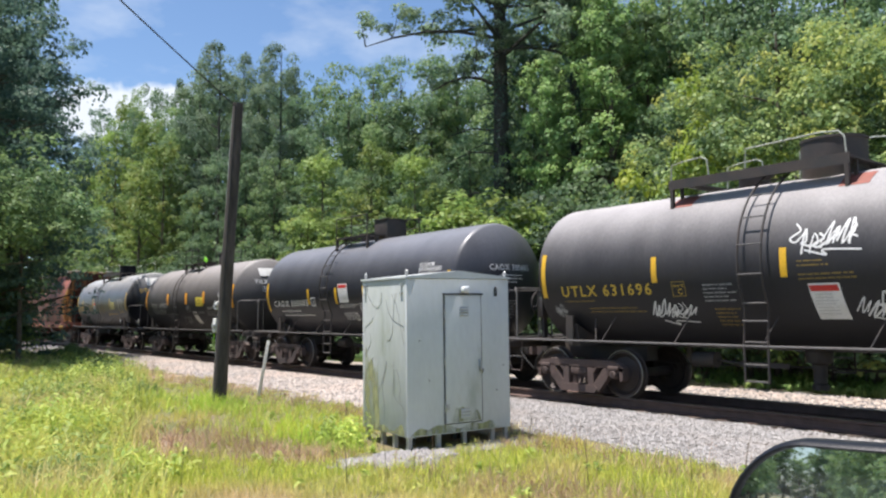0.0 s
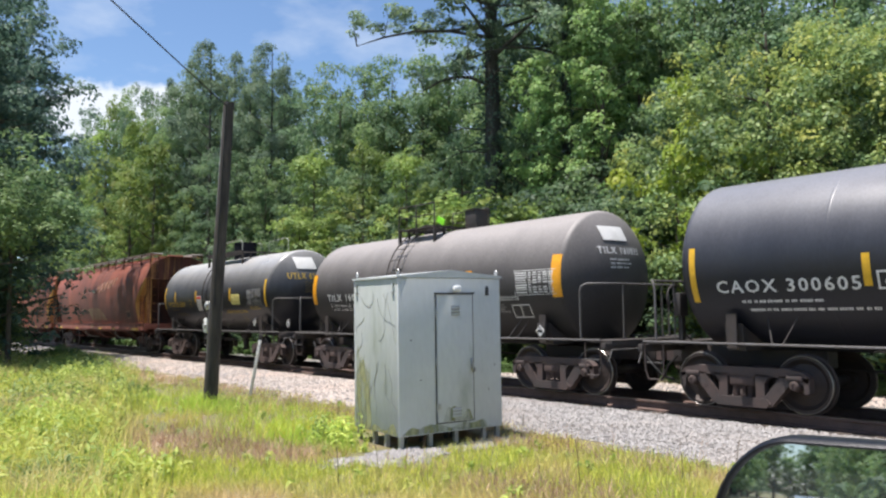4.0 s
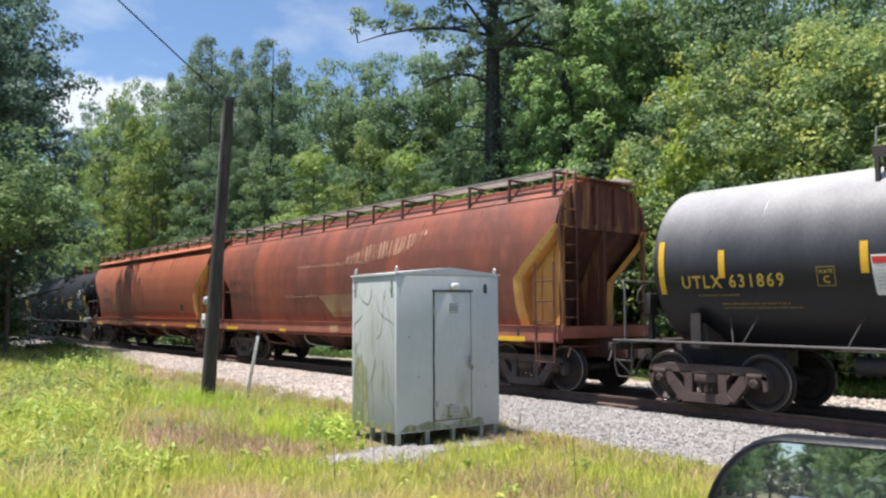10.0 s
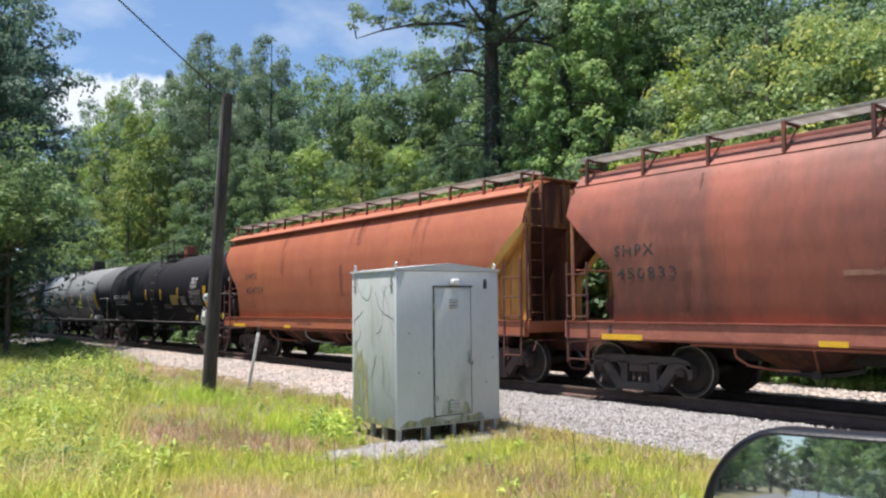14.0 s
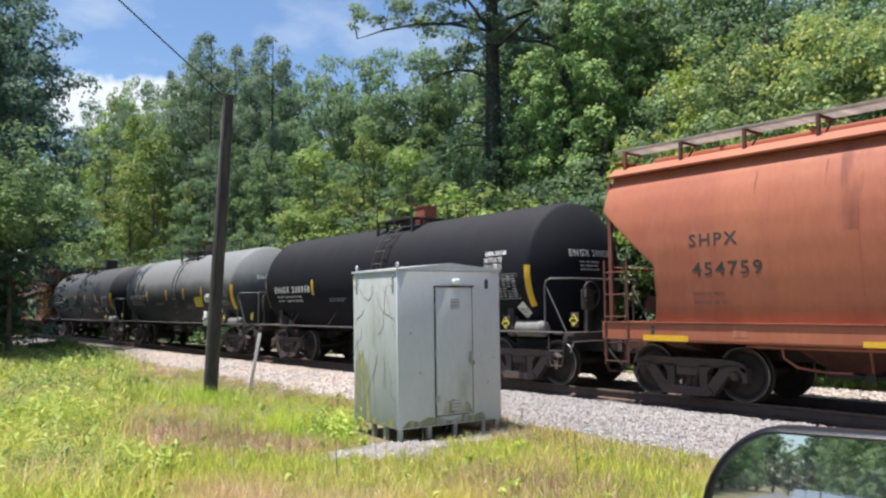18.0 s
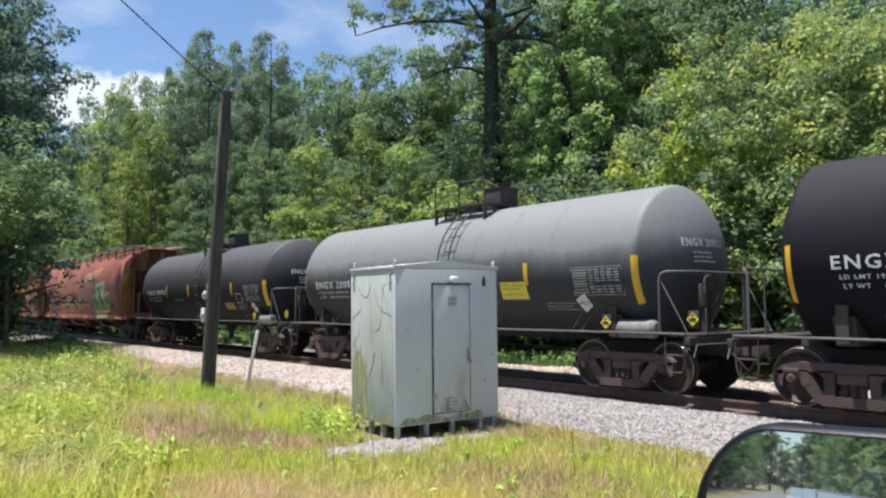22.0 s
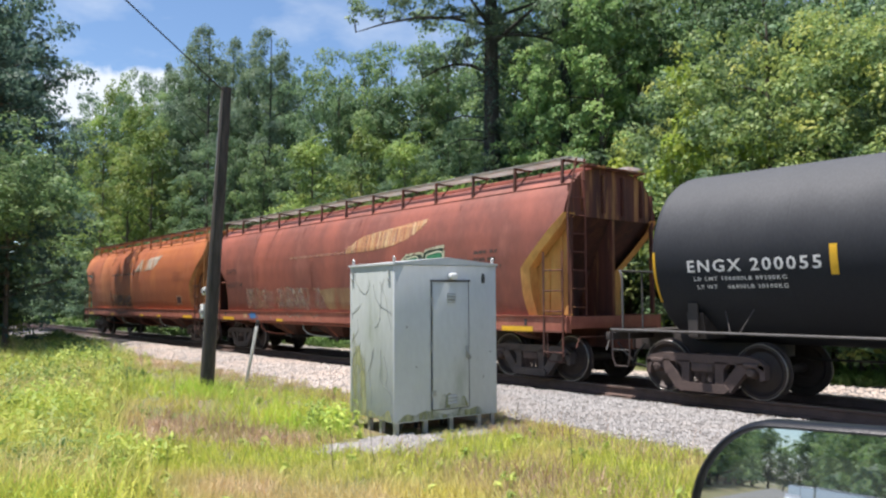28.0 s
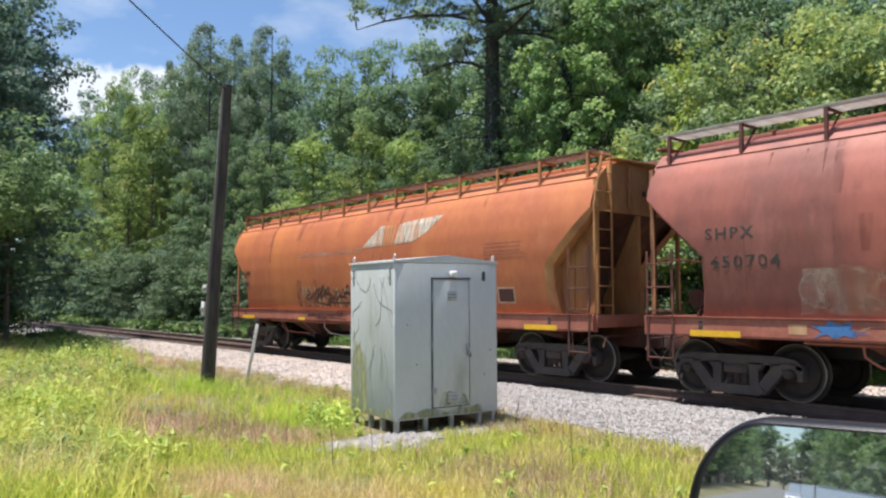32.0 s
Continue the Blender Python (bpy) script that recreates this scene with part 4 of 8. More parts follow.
def parked_car(name, paint, label, m, length=4.7, height=1.5, tall=False):
    root = thing(name, label, "car", m, "cars waiting behind")
    l, w = length / 2, 0.9
    side = [(-l, 0.35), (-l, 0.9), (-l + 0.3, 1.0), (l - 1.5, 1.02), (l - 0.15, 0.86), (l, 0.7), (l, 0.3)]
    part("body", prism(BM(), side, -w, w), paint, root, smooth=None)
    cab = [(-l + (0.15 if tall else 0.7), 1.0), (-l + (0.35 if tall else 1.25), height), (l - 2.35, height), (l - 1.55, 1.01)]
    part("cabin", prism(BM(), cab, -w + 0.12, w - 0.12), M["sky_toned_glass"], root, "glazed cabin, reflected sky painted into the glass", smooth=None)
    part("roof", box(BM(), ((cab[1][0] + cab[2][0]) / 2, 0, height + 0.01), (cab[2][0] - cab[1][0], 2 * w - 0.3, 0.04), bevel=0.015), paint, root)
    for x in (-l + 0.8, l - 0.85):
        for s in (-1, 1):
            wh = part("wheel", lathe(BM(), [(-0.1, 0.2), (-0.1, 0.32), (0.1, 0.32), (0.1, 0.2)], 20, "y", (x, s * (w - 0.08), 0.32)), M["rubber"], root)
            part("rim", lathe(BM(), [(-0.105, 0.0), (-0.105, 0.2), (0.105, 0.2), (0.105, 0.0)], 16, "y", (x, s * (w - 0.08), 0.32)), M["car_grey"], wh)
    for s in (-1, 1):
        part("headlight", box(BM(), (l - 0.05, s * 0.62, 0.74), (0.14, 0.34, 0.13), bevel=0.03), M["lamp_white"], root)
    part("grille", box(BM(), (l + 0.003, 0, 0.6), (0.03, 0.8, 0.16), bevel=0.01), M["frame_black"], root)
    part("bumper", box(BM(), (l + 0.01, 0, 0.38), (0.08, 1.7, 0.18), bevel=0.03), M["frame_black"], root)
    return root


road_turn = math.degrees(math.atan2(ROAD_WAY.y, ROAD_WAY.x))
for d, off, nm, pt, lb, tall in ((-14.5, 0.15, "sedan", "car_grey", "silver sedan waiting on the road", False), (-27.0, 0.05, "estate_car", "car_white", "white estate car waiting on the road", False),
                                 (-42.0, -0.35, "sedan", "car_grey", "silver car further back on the road", False)):
    p = ROAD_WAY * d + ROAD_SIDE * off
    parked_car(nm, M[pt], lb, pose(p.x, p.y, GROUND_Z + 0.06, 0, 0, road_turn), tall=tall, height=1.75 if tall else 1.45)


# ---------------------------------------------------------------- rolling stock
WHEEL_R = 0.457
WHEELSETS = []          # (object, x on its car)
CARS = []               # (object, place in the train)


def way_at(t):
    """How far the train has rolled at t seconds."""
    return 4.08 * t + 0.000233 * t ** 3


SHARED = {}


def shared(key, make):
    if key not in SHARED:
        SHARED[key] = make()
    return SHARED[key]


def m_axle():
    return mesh_of("axle", lathe(BM(), [(-1.0, 0.075), (-0.66, 0.075), (-0.6, 0.09), (0.6, 0.09), (0.66, 0.075), (1.0, 0.075)], 16, "y"), M["wheel"], 35)


def m_wheel():
    # outer face at -y: rim, dished plate, hub
    p = [(0.075, 0.09), (0.075, 0.15), (0.03, 0.18), (0.02, 0.33), (0.07, 0.385), (0.07, 0.485), (0.045, 0.485), (0.035, WHEEL_R), (-0.055, WHEEL_R - 0.003),
         (-0.065, WHEEL_R - 0.012), (-0.065, 0.395), (-0.03, 0.37), (0.0, 0.33), (-0.03, 0.17), (-0.085, 0.14), (-0.085, 0.085)]
    return mesh_of("wheel", lathe(BM(), p, 40, "y"), M["wheel"], 30)


def m_tread():
    return mesh_of("tread_ring", lathe(BM(), [(-0.066, WHEEL_R - 0.016), (-0.068, WHEEL_R - 0.014), (-0.068, WHEEL_R - 0.006), (-0.060, WHEEL_R + 0.001), (-0.05, WHEEL_R + 0.001)], 40, "y", caps=False), M["tread"], 40)


def m_cap():
    bm = lathe(BM(), [(-0.10, 0.0), (-0.10, 0.055), (-0.085, 0.075), (-0.02, 0.088), (0.06, 0.095), (0.10, 0.09), (0.10, 0.0)], 20, "y")
    for k in range(3):
        a = k * math.tau / 3
        rod(bm, (0.04 * math.cos(a), -0.095, 0.04 * math.sin(a)), (0.04 * math.cos(a), -0.118, 0.04 * math.sin(a)), 0.014, seg=6)
    return mesh_of("bearing_cap", bm, M["truck"], 35)


def m_side_frame(mname):
    def make():
        bm = BM()
        y0, y1 = -0.075, 0.075
        # top chord, tension members, columns, pedestal jaws and the spring seat: two open windows and a spring opening remain
        prism(bm, [(-1.12, 0.585), (-1.02, 0.67), (-0.78, 0.715), (0.78, 0.715), (1.02, 0.67), (1.12, 0.585), (1.09, 0.50), (0.98, 0.565), (0.76, 0.575), (-0.76, 0.575), (-0.98, 0.565), (-1.09, 0.50)], y0, y1)
        for s in (-1, 1):
            def q(*pts):
                return [(s * u, v) for u, v in pts]
            prism(bm, q((0.24, 0.60), (0.39, 0.60), (0.40, 0.20), (0.25, 0.20)), y0, y1)
            prism(bm, q((0.66, 0.59), (0.90, 0.585), (0.50, 0.10), (0.32, 0.10), (0.38, 0.25)), y0 + 0.004, y1 - 0.004)
            prism(bm, q((0.64, 0.60), (1.00, 0.60), (1.02, 0.47), (0.94, 0.545), (0.82, 0.535), (0.74, 0.42), (0.715, 0.33), (0.60, 0.40)), y0, y1)
            prism(bm, q((0.99, 0.60), (1.12, 0.57), (1.12, 0.36), (1.04, 0.33), (1.02, 0.50)), y0, y1)
            prism(bm, q((0.38, 0.60), (0.50, 0.60), (0.39, 0.47)), y0, y1)
            # journal box shoulders
            box(bm, (s * 0.889, 0, 0.575), (0.26, 0.21, 0.08), bevel=0.02)
        prism(bm, [(-0.50, 0.155), (-0.42, 0.085), (0.42, 0.085), (0.50, 0.155), (0.42, 0.235), (-0.42, 0.235)], y0 - 0.025, y1 + 0.025)
        return mesh_of("side_frame", bm, M[mname], 30)
    return make


def m_spring():
    bm = BM()
    pts = []
    for k in range(44):
        a = k * math.tau / 8
        pts.append((0.052 * math.cos(a), 0.052 * math.sin(a), 0.23 + 0.19 * k / 43))
    pipe(bm, pts, 0.0125, 5)
    return mesh_of("spring", bm, M["truck"], 40)


def m_bolster():
    bm = BM()
    box(bm, (0, 0, 0.50), (0.44, 2.12, 0.17), bevel=0.02)
    box(bm, (0, 0, 0.61), (0.40, 0.7, 0.16), bevel=0.02)
    for s in (-1, 1):
        box(bm, (0, s * 1.05, 0.49), (0.40, 0.05, 0.13), bevel=0.015)
    return mesh_of("truck", bm, M["truck"], 30)


def m_brake():
    bm = BM()
    box(bm, (0, 0, 0.33), (0.06, 1.5, 0.10))
    for s in (-1, 1):
        prism(bm, [(0.0, 0.2), (0.10, 0.24), (0.13, 0.38), (0.08, 0.5), (0.0, 0.46)], s * 0.75 - 0.05, s * 0.75 + 0.05)
    return mesh_of("brake_beam", bm, M["frame_black"], 30)


def truck(car, x, frame_mat="truck"):
    t = part("truck", shared("bolster", m_bolster), None, car, "cast steel freight truck")
    t.location = (x, 0, 0)
    for s in (-1, 1):
        f = part("side_frame", shared("side" + frame_mat, m_side_frame(frame_mat)), None, t)
        f.location = (0, s * 1.0, 0)
        for k in (-0.13, 0.0, 0.13):
            sp = part("spring", shared("spring", m_spring), None, t)
            sp.location = (k, s * 1.0 - s * 0.0, 0)
    for s in (-1, 1):
        b = part("brake_beam", shared("brake", m_brake), None, t)
        b.matrix_basis = pose(s * 0.40, 0, 0, 0, 0, 0 if s > 0 else 180)
    for dx in (-0.889, 0.889):
        w = part("wheelset", shared("axle", m_axle), None, car)
        w.matrix_basis = pose(x + dx, 0, WHEEL_R)
        for s in (-1, 1):
            o = part("wheel", shared("wheel", m_wheel), None, w)
            o.matrix_basis = pose(0, s * 0.72, 0, 0, 0, 0 if s < 0 else 180)
            o = part("wheel_rim", shared("tread", m_tread), None, w, "bright worn wheel rim")
            o.matrix_basis = pose(0, s * 0.72, 0, 0, 0, 0 if s < 0 else 180)
            o = part("bearing_cap", shared("cap", m_cap), None, w)
            o.matrix_basis = pose(0, s * 1.02, 0, 0, 0, 0 if s < 0 else 180)
        WHEELSETS.append((w, x + dx))
    return t


def coupler(car, x, s):
    bm = BM()
    box(bm, (x - s * 0.35, 0, 0.84), (0.9, 0.14, 0.18), bevel=0.02)
    prism(bm, [(x, -0.14), (x + s * 0.20, -0.17), (x + s * 0.24, -0.05), (x + s * 0.12, 0.0), (x + s * 0.26, 0.10), (x + s * 0.20, 0.17), (x, 0.14)], 0.70, 0.98, "xy")
    part("coupler", bm, M["truck"], car, "rusty knuckle coupler")
    hose = [(x - s * 0.1, -0.28, 0.80), (x + s * 0.08, -0.30, 0.62), (x + s * 0.25, -0.2, 0.40), (x + s * 0.42, -0.05, 0.34)]
    part("air_hose", pipe(BM(), hose, 0.022, 7), M["cable"], car)


# --- writing
TEXTS = {}


def letters(body):
    if body not in TEXTS:
        cu = bpy.data.curves.new("letters", "FONT")
        cu.body, cu.size, cu.resolution_u, cu.offset, cu.space_character = body, 1.0, 2, 0.016, 1.22
        ob = bpy.data.objects.new("letters", cu)
        me = bpy.data.meshes.new_from_object(ob)
        co = np.zeros(len(me.vertices) * 3)
        me.vertices.foreach_get("co", co)
        co = co.reshape(-1, 3)
        TEXTS[body] = (co[:, :2] / 0.70, [tuple(p.vertices) for p in me.polygons])
        bpy.data.objects.remove(ob)
        bpy.data.meshes.remove(me)
        bpy.data.curves.remove(cu)
    return TEXTS[body]


def write(car, face, body, x, z, height, material, width=None, name="lettering", off=0.004, label=""):
    """Stencilled words on a car's side. x, z: the lower left corner; face(x, z, off) gives the surface."""
    co, faces = letters(body)
    k = height
    kx = k if width is None else width / (co[:, 0].max() - co[:, 0].min())
    vs = [face(x + u * kx, z + v * k, off) for u, v in co]
    if height < 0.085:
        return tagged(part(name, raw_mesh(name, vs, faces, material), None, car, label), kind="stuff")
    # each letter is a part of its own
    root_of = list(range(len(vs)))

    def top(i):
        while root_of[i] != i:
            i = root_of[i]
        return i
    for fc in faces:
        for i in fc[1:]:
            root_of[top(i)] = top(fc[0])
    groups = {}
    for fc in faces:
        groups.setdefault(top(fc[0]), []).append(fc)
    for g in groups.values():
        idx = {i: k for k, i in enumerate(sorted({i for fc in g for i in fc}))}
        part("letter", raw_mesh("letter", [vs[i] for i in idx], [tuple(idx[i] for i in fc) for fc in g], material), None, car, label)


def patch(car, face, corners, material, name="label_panel", off=0.006, label="", n=6):
    """A flat-looking panel or painted field laid on a car's side; corners as x, z in order."""
    (ax, az), (bx_, bz), (cx, cz), (dx, dz) = corners
    vs, fs = [], []
    for i in range(n + 1):
        for j in range(n + 1):
            u, v = i / n, j / n
            x = (ax * (1 - u) + bx_ * u) * (1 - v) + (dx * (1 - u) + cx * u) * v
            z = (az * (1 - u) + bz * u) * (1 - v) + (dz * (1 - u) + cz * u) * v
            vs.append(face(x, z, off))
    for i in range(n):
        for j in range(n):
            a = i * (n + 1) + j
            fs.append((a, a + n + 1, a + n + 2, a + 1))
    return part(name, raw_mesh(name, vs, fs, material), None, car, label)


def rect(x, z, w, h, lean=0.0):
    return [(x, z), (x + w, z), (x + w - lean, z + h), (x - lean, z + h)]


def lines(car, face, x, z, w, rows, height, gap, material, seed=1, off=0.004, name="stencil_print"):
    """Rows of small print that cannot be read: bars of its size. z: the top of the first row."""
    rng = random.Random(seed)
    vs, fs = [], []
    bar = height * 0.72
    for r in range(rows):
        u, end = x, x + w * rng.uniform(0.7, 1.0)
        zz = z - r * (height + gap) - height
        while u < end - 0.03:
            # one word: short upright marks as wide as its letters
            for _ in range(rng.randint(2, 7)):
                lw = bar * rng.uniform(0.45, 0.8)
                if u + lw > end:
                    break
                a = len(vs)
                for (p, q) in ((u, zz), (u + lw, zz), (u + lw, zz + bar), (u, zz + bar)):
                    vs.append(face(p, q, off))
                fs.append((a, a + 1, a + 2, a + 3))
                u += lw + bar * 0.22
            u += bar * rng.uniform(0.5, 1.1)
    return tagged(part(name, raw_mesh(name, vs, fs, material), None, car), kind="stuff")


def table_panel(car, face, x, z, w, h, seed, material=None):
    """A test-date table: framed rows of small cells."""
    rng = random.Random(seed)
    vs, fs = [], []

    def cell(a, b, c, d):
        k = len(vs)
        for p, q in ((a, b), (c, b), (c, d), (a, d)):
            vs.append(face(p, q, 0.010))
        fs.append((k, k + 1, k + 2, k + 3))
    for a, b, c, d in ((x - 0.03, z - 0.03, x + w + 0.03, z - 0.018), (x - 0.03, z + h + 0.018, x + w + 0.03, z + h + 0.03), (x - 0.03, z - 0.018, x - 0.018, z + h + 0.018), (x + w + 0.018, z - 0.018, x + w + 0.03, z + h + 0.018)):
        cell(a, b, c, d)
    rows = 9
    for r in range(rows):
        z1 = z + h - r * h / rows
        u = x
        for c in (0.34, 0.12, 0.14, 0.12, 0.14, 0.14):
            if not (r == 5 and rng.random() < 0.5):
                cell(u + 0.012, z1 - h / rows * rng.uniform(0.55, 0.86), u + w * c - 0.012 - rng.uniform(0, 0.03), z1 - 0.012)
            u += w * c
    return tagged(part("data_table", raw_mesh("data_table", vs, fs, material or M["grey_text"]), None, car, "pale stencilled table of small print"), kind="stuff")


def stroke(car, face, pts, r, material, name="graffiti_stroke", off=0.005):
    """A spray-can stroke: a flat band along a curve through points x, z."""
    vs, fs = [], []
    if len(pts) > 2:
        ext, fine = [pts[0]] + list(pts) + [pts[-1]], []
        for k in range(len(pts) - 1):
            a, b, c, d = (Vector(q) for q in ext[k:k + 4])
            for j in range(5):
                t = j / 5
                fine.append(tuple(0.5 * (2 * b + (c - a) * t + (2 * a - 5 * b + 4 * c - d) * t * t + (3 * b - a - 3 * c + d) * t ** 3)))
        pts = fine + [pts[-1]]
    for i, (x, z) in enumerate(pts):
        a, b = pts[max(i - 1, 0)], pts[min(i + 1, len(pts) - 1)]
        dx, dz = b[0] - a[0], b[1] - a[1]
        n = math.hypot(dx, dz) or 1
        vs += [face(x - dz / n * r, z + dx / n * r, off), face(x + dz / n * r, z - dx / n * r, off)]
    for i in range(len(pts) - 1):
        fs.append((2 * i, 2 * i + 1, 2 * i + 3, 2 * i + 2))
    return part(name, raw_mesh(name, vs, fs, material), None, car)


def scrawl(car, face, x, z, w, h, n, r, material, seed):
    """An unreadable tag: quick pointed strokes in one hand, with a flourish below."""
    rng = random.Random(seed)
    n += 3
    for k in range(n):
        u0, step = x + w * k / n, w / n * rng.uniform(1.2, 2.0)
        tall = h * rng.uniform(0.45, 1.0)
        base = rng.uniform(-0.1, 0.3) * h
        kind = rng.randrange(3)
        if kind == 0:
            pts = [(0, 0.1), (0.45, 1), (0.4, 0.0), (0.95, 0.75), (0.8, 0.05)]
        elif kind == 1:
            pts = [(0.1, 0.9), (0.6, 0.55), (0.05, 0.2), (0.5, 0.0), (1.1, 0.5)]
        else:
            pts = [(0.5, -0.2), (0.3, 1.1), (0.75, 0.45), (0.2, 0.35), (1.2, 0.15)]
        stroke(car, face, [(u0 + (u * 1.05 + v * 0.45 + rng.uniform(-0.06, 0.06)) * step, z + base + v * tall + 0.14 * h * k / n) for u, v in pts], r * rng.uniform(0.5, 0.85), material)
    stroke(car, face, [(x + w * 0.25, z - h * 0.02), (x + w * 0.6, z - h * 0.25), (x + w * 0.55, z - h * 0.05), (x + w * 1.12, z - h * 0.12)], r * 0.7, material)


# --- tank cars
def tank_car(place, half_base, half_tank, r, zc, paint, label, bar="yellow_bar", ladder_x=0.0, dome=(0.55, 0.42, "frame_black"), frame_mat="truck",
             bars=(), platform=1.25, head_paint=None, seams=(), plat_h=1.05, round_dome=False, end_bar=(4.78, 1.94, 2.81), plat_x=0.35, bar_z=(2.15, 2.6), brace=False, brake_end=-1):
    car = thing("tank_car", label, "tank car", None, "freight train")
    CARS.append((car, place))
    R = r
    # dished heads: a knuckle of small radius, then a shallow crown
    kn, crown, deep, th = 0.12 * r, 1.5 * r, 0.437 * r, math.asin(0.88 / 1.38)
    cyl = half_tank - deep
    prof = [(-cyl - deep + crown - crown * math.cos(th * k / 9), crown * math.sin(th * k / 9)) for k in range(10)]
    prof += [(-cyl - kn * math.sin(a), r - kn + kn * math.cos(a)) for a in [(math.pi / 2 - th) * (1 - k / 9) for k in range(1, 10)]]
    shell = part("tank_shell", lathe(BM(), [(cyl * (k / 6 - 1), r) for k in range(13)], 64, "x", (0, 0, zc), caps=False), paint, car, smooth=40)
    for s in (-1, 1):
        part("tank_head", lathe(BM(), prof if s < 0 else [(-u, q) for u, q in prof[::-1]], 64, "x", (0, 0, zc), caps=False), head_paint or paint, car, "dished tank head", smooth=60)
    for x in seams:
        part("weld_seam", lathe(BM(), [(x - 0.025, r + 0.0005), (x - 0.012, r + 0.0025), (x + 0.012, r + 0.0025), (x + 0.025, r + 0.0005)], 64, "x", (0, 0, zc), caps=False), paint, shell)

    def face(x, z, off):
        dz = max(-0.995, min(0.995, (z - zc) / R))
        y = math.sqrt(1 - dz * dz)
        k = 1.0
        if abs(x) > cyl:
            q = min(0.97 * deep, abs(x) - cyl)
            k = ((r - kn + math.sqrt(kn * kn - q * q)) if q < kn * math.cos(th) else math.sqrt(crown ** 2 - (q + crown - deep) ** 2)) / r
        return (x, -(R * k + off) * y, zc + (R * k + off) * dz)

    def head(y, z, off):
        q = min(0.99 * r, math.hypot(y, z - zc))
        u = math.sqrt(crown * crown - q * q) + deep - crown if q < crown * math.sin(th) else math.sqrt(kn * kn - (q - r + kn) ** 2)
        return (cyl + u + off + 0.004, y, z)

    part_truck = [truck(car, s * half_base, frame_mat) for s in (-1, 1)]
    end = half_base + 2.1
    for s in (-1, 1):
        # stub sill, saddle, end platform
        st = BM()
        box(st, (s * (half_base + 0.45), 0, 0.86), (2.9, 0.34, 0.36), bevel=0.015)
        part("stub_sill", st, M["frame_black"], car)
        sd = prism(BM(), [(-1.15, 0.98), (1.15, 0.98), (1.25, 1.42), (0.9, zc - r * 0.80), (0, zc - r + 0.02), (-0.9, zc - r * 0.80), (-1.25, 1.42)], s * half_base - 0.16, s * half_base + 0.16, "yz")
        part("saddle", sd, M["frame_black"], car, smooth=None)
        plate = prism(BM(), [(s * half_base - 0.09, 1.02), (s * half_base + 0.09, 1.02), (s * half_base + 0.09, 1.58), (s * half_base - 0.09, 1.58)], -1.30, -1.27)
        part("saddle_plate", plate, M["frame_black"], car, smooth=None)
        part("end_platform", box(BM(), (s * (half_base + 1.45), 0, 1.07), (0.55, 2.5, 0.05), bevel=0.01), M["frame_black"], car)
        part("end_sill", box(BM(), (s * (half_base + 1.68), 0, 0.98), (0.10, 2.9, 0.14), bevel=0.01), M["frame_black"], car)
        coupler(car, s * (half_base + 1.83), s)
        # end handrail: posts, a bowed top rail, and the rail along each side
        for q in (-1, 1):
            x0, x1, x2 = s * (half_base + (1.12 if s > 0 else 1.36)), s * (half_base + 1.60), s * (half_base + 1.52)
            rail = [(x0, q * 1.42, 1.10), (x0, q * 1.42, 2.03), (x0 + s * 0.03, q * 1.41, 2.12), (x0 + s * 0.10, q * 1.36, 2.17), (x2, q * 1.0, 2.17), (x2, q * 0.02, 2.17)]
            part("end_handrail", pipe(BM(), rail, 0.021, 7), M["steel_rod"], car)
            part("rail_post", rod(BM(), (x2, q * 0.62, 1.08), (x2, q * 0.62, 2.17), 0.016, seg=7), M["steel_rod"], car)
            part("sill_step", pipe(BM(), [(x1, q * 1.42, 1.10), (x1, q * 1.42, 0.62), (x1 - s * 0.06, q * 1.42, 0.45), (x1 - s * 0.34, q * 1.42, 0.45), (x1 - s * 0.38, q * 1.42, 0.62), (x1 - s * 0.38, q * 1.42, 1.05)], 0.014, 7), M["truck_black"], car, "bent sill step")
            part("step_tread", box(BM(), (x1 - s * 0.2, q * 1.42, 0.74), (0.34, 0.05, 0.02)), M["steel_rod"], car)
            part("uncoupling_lever", pipe(BM(), [(x1 + s * 0.16, q * 1.40, 0.72), (x1 + s * 0.16, q * 1.30, 0.92), (x1 + s * 0.16, q * 0.3, 0.92)], 0.014, 6), M["steel_rod"], car)
            part("brace", pipe(BM(), [(s * (half_base - 0.55), q * (R * 0.80), zc - R * 0.62), (s * (half_base - 0.72), q * 1.36, 1.06)], 0.014, 6), M["frame_black"], car)
            if s > 0 and brace:
                part("handrail_brace", pipe(BM(), [(x0, q * 1.40, 2.05), (x1 + 0.05, q * 1.36, 1.08)], 0.014, 6), M["steel_rod"], car)
    for q in (-1, 1):
        part("side_rail", pipe(BM(), [(-half_base - 1.62, q * 1.44, 1.10), (0, q * 1.44, 1.085), (half_base + 1.62, q * 1.44, 1.10)], 0.021, 8), M["steel_rod"], car, "long steel side rail")
        for x in np.linspace(-half_base + 0.9, half_base - 0.9, 5):
            part("rail_bracket", pipe(BM(), [(x, q * 1.42, 1.085), (x + 0.16, q * (R * 0.82), zc - R * 0.60)], 0.012, 6), M["frame_black"], car)
    # ladder over the side, with rungs, and steps below the rail
    for q in (-1, 1):
        angs = [radians(a) for a in range(-28, 68, 8)]
        for dx in (-0.2, 0.2):
            pts = [(ladder_x + dx, q * (R + 0.13) * math.cos(a), zc + (R + 0.13) * math.sin(a)) for a in angs]
            pts = [(ladder_x + dx, q * 1.44, 0.52), (ladder_x + dx, q * 1.44, 1.15)] + pts + [(ladder_x + dx, q * 0.42, zc + R + 0.16)]
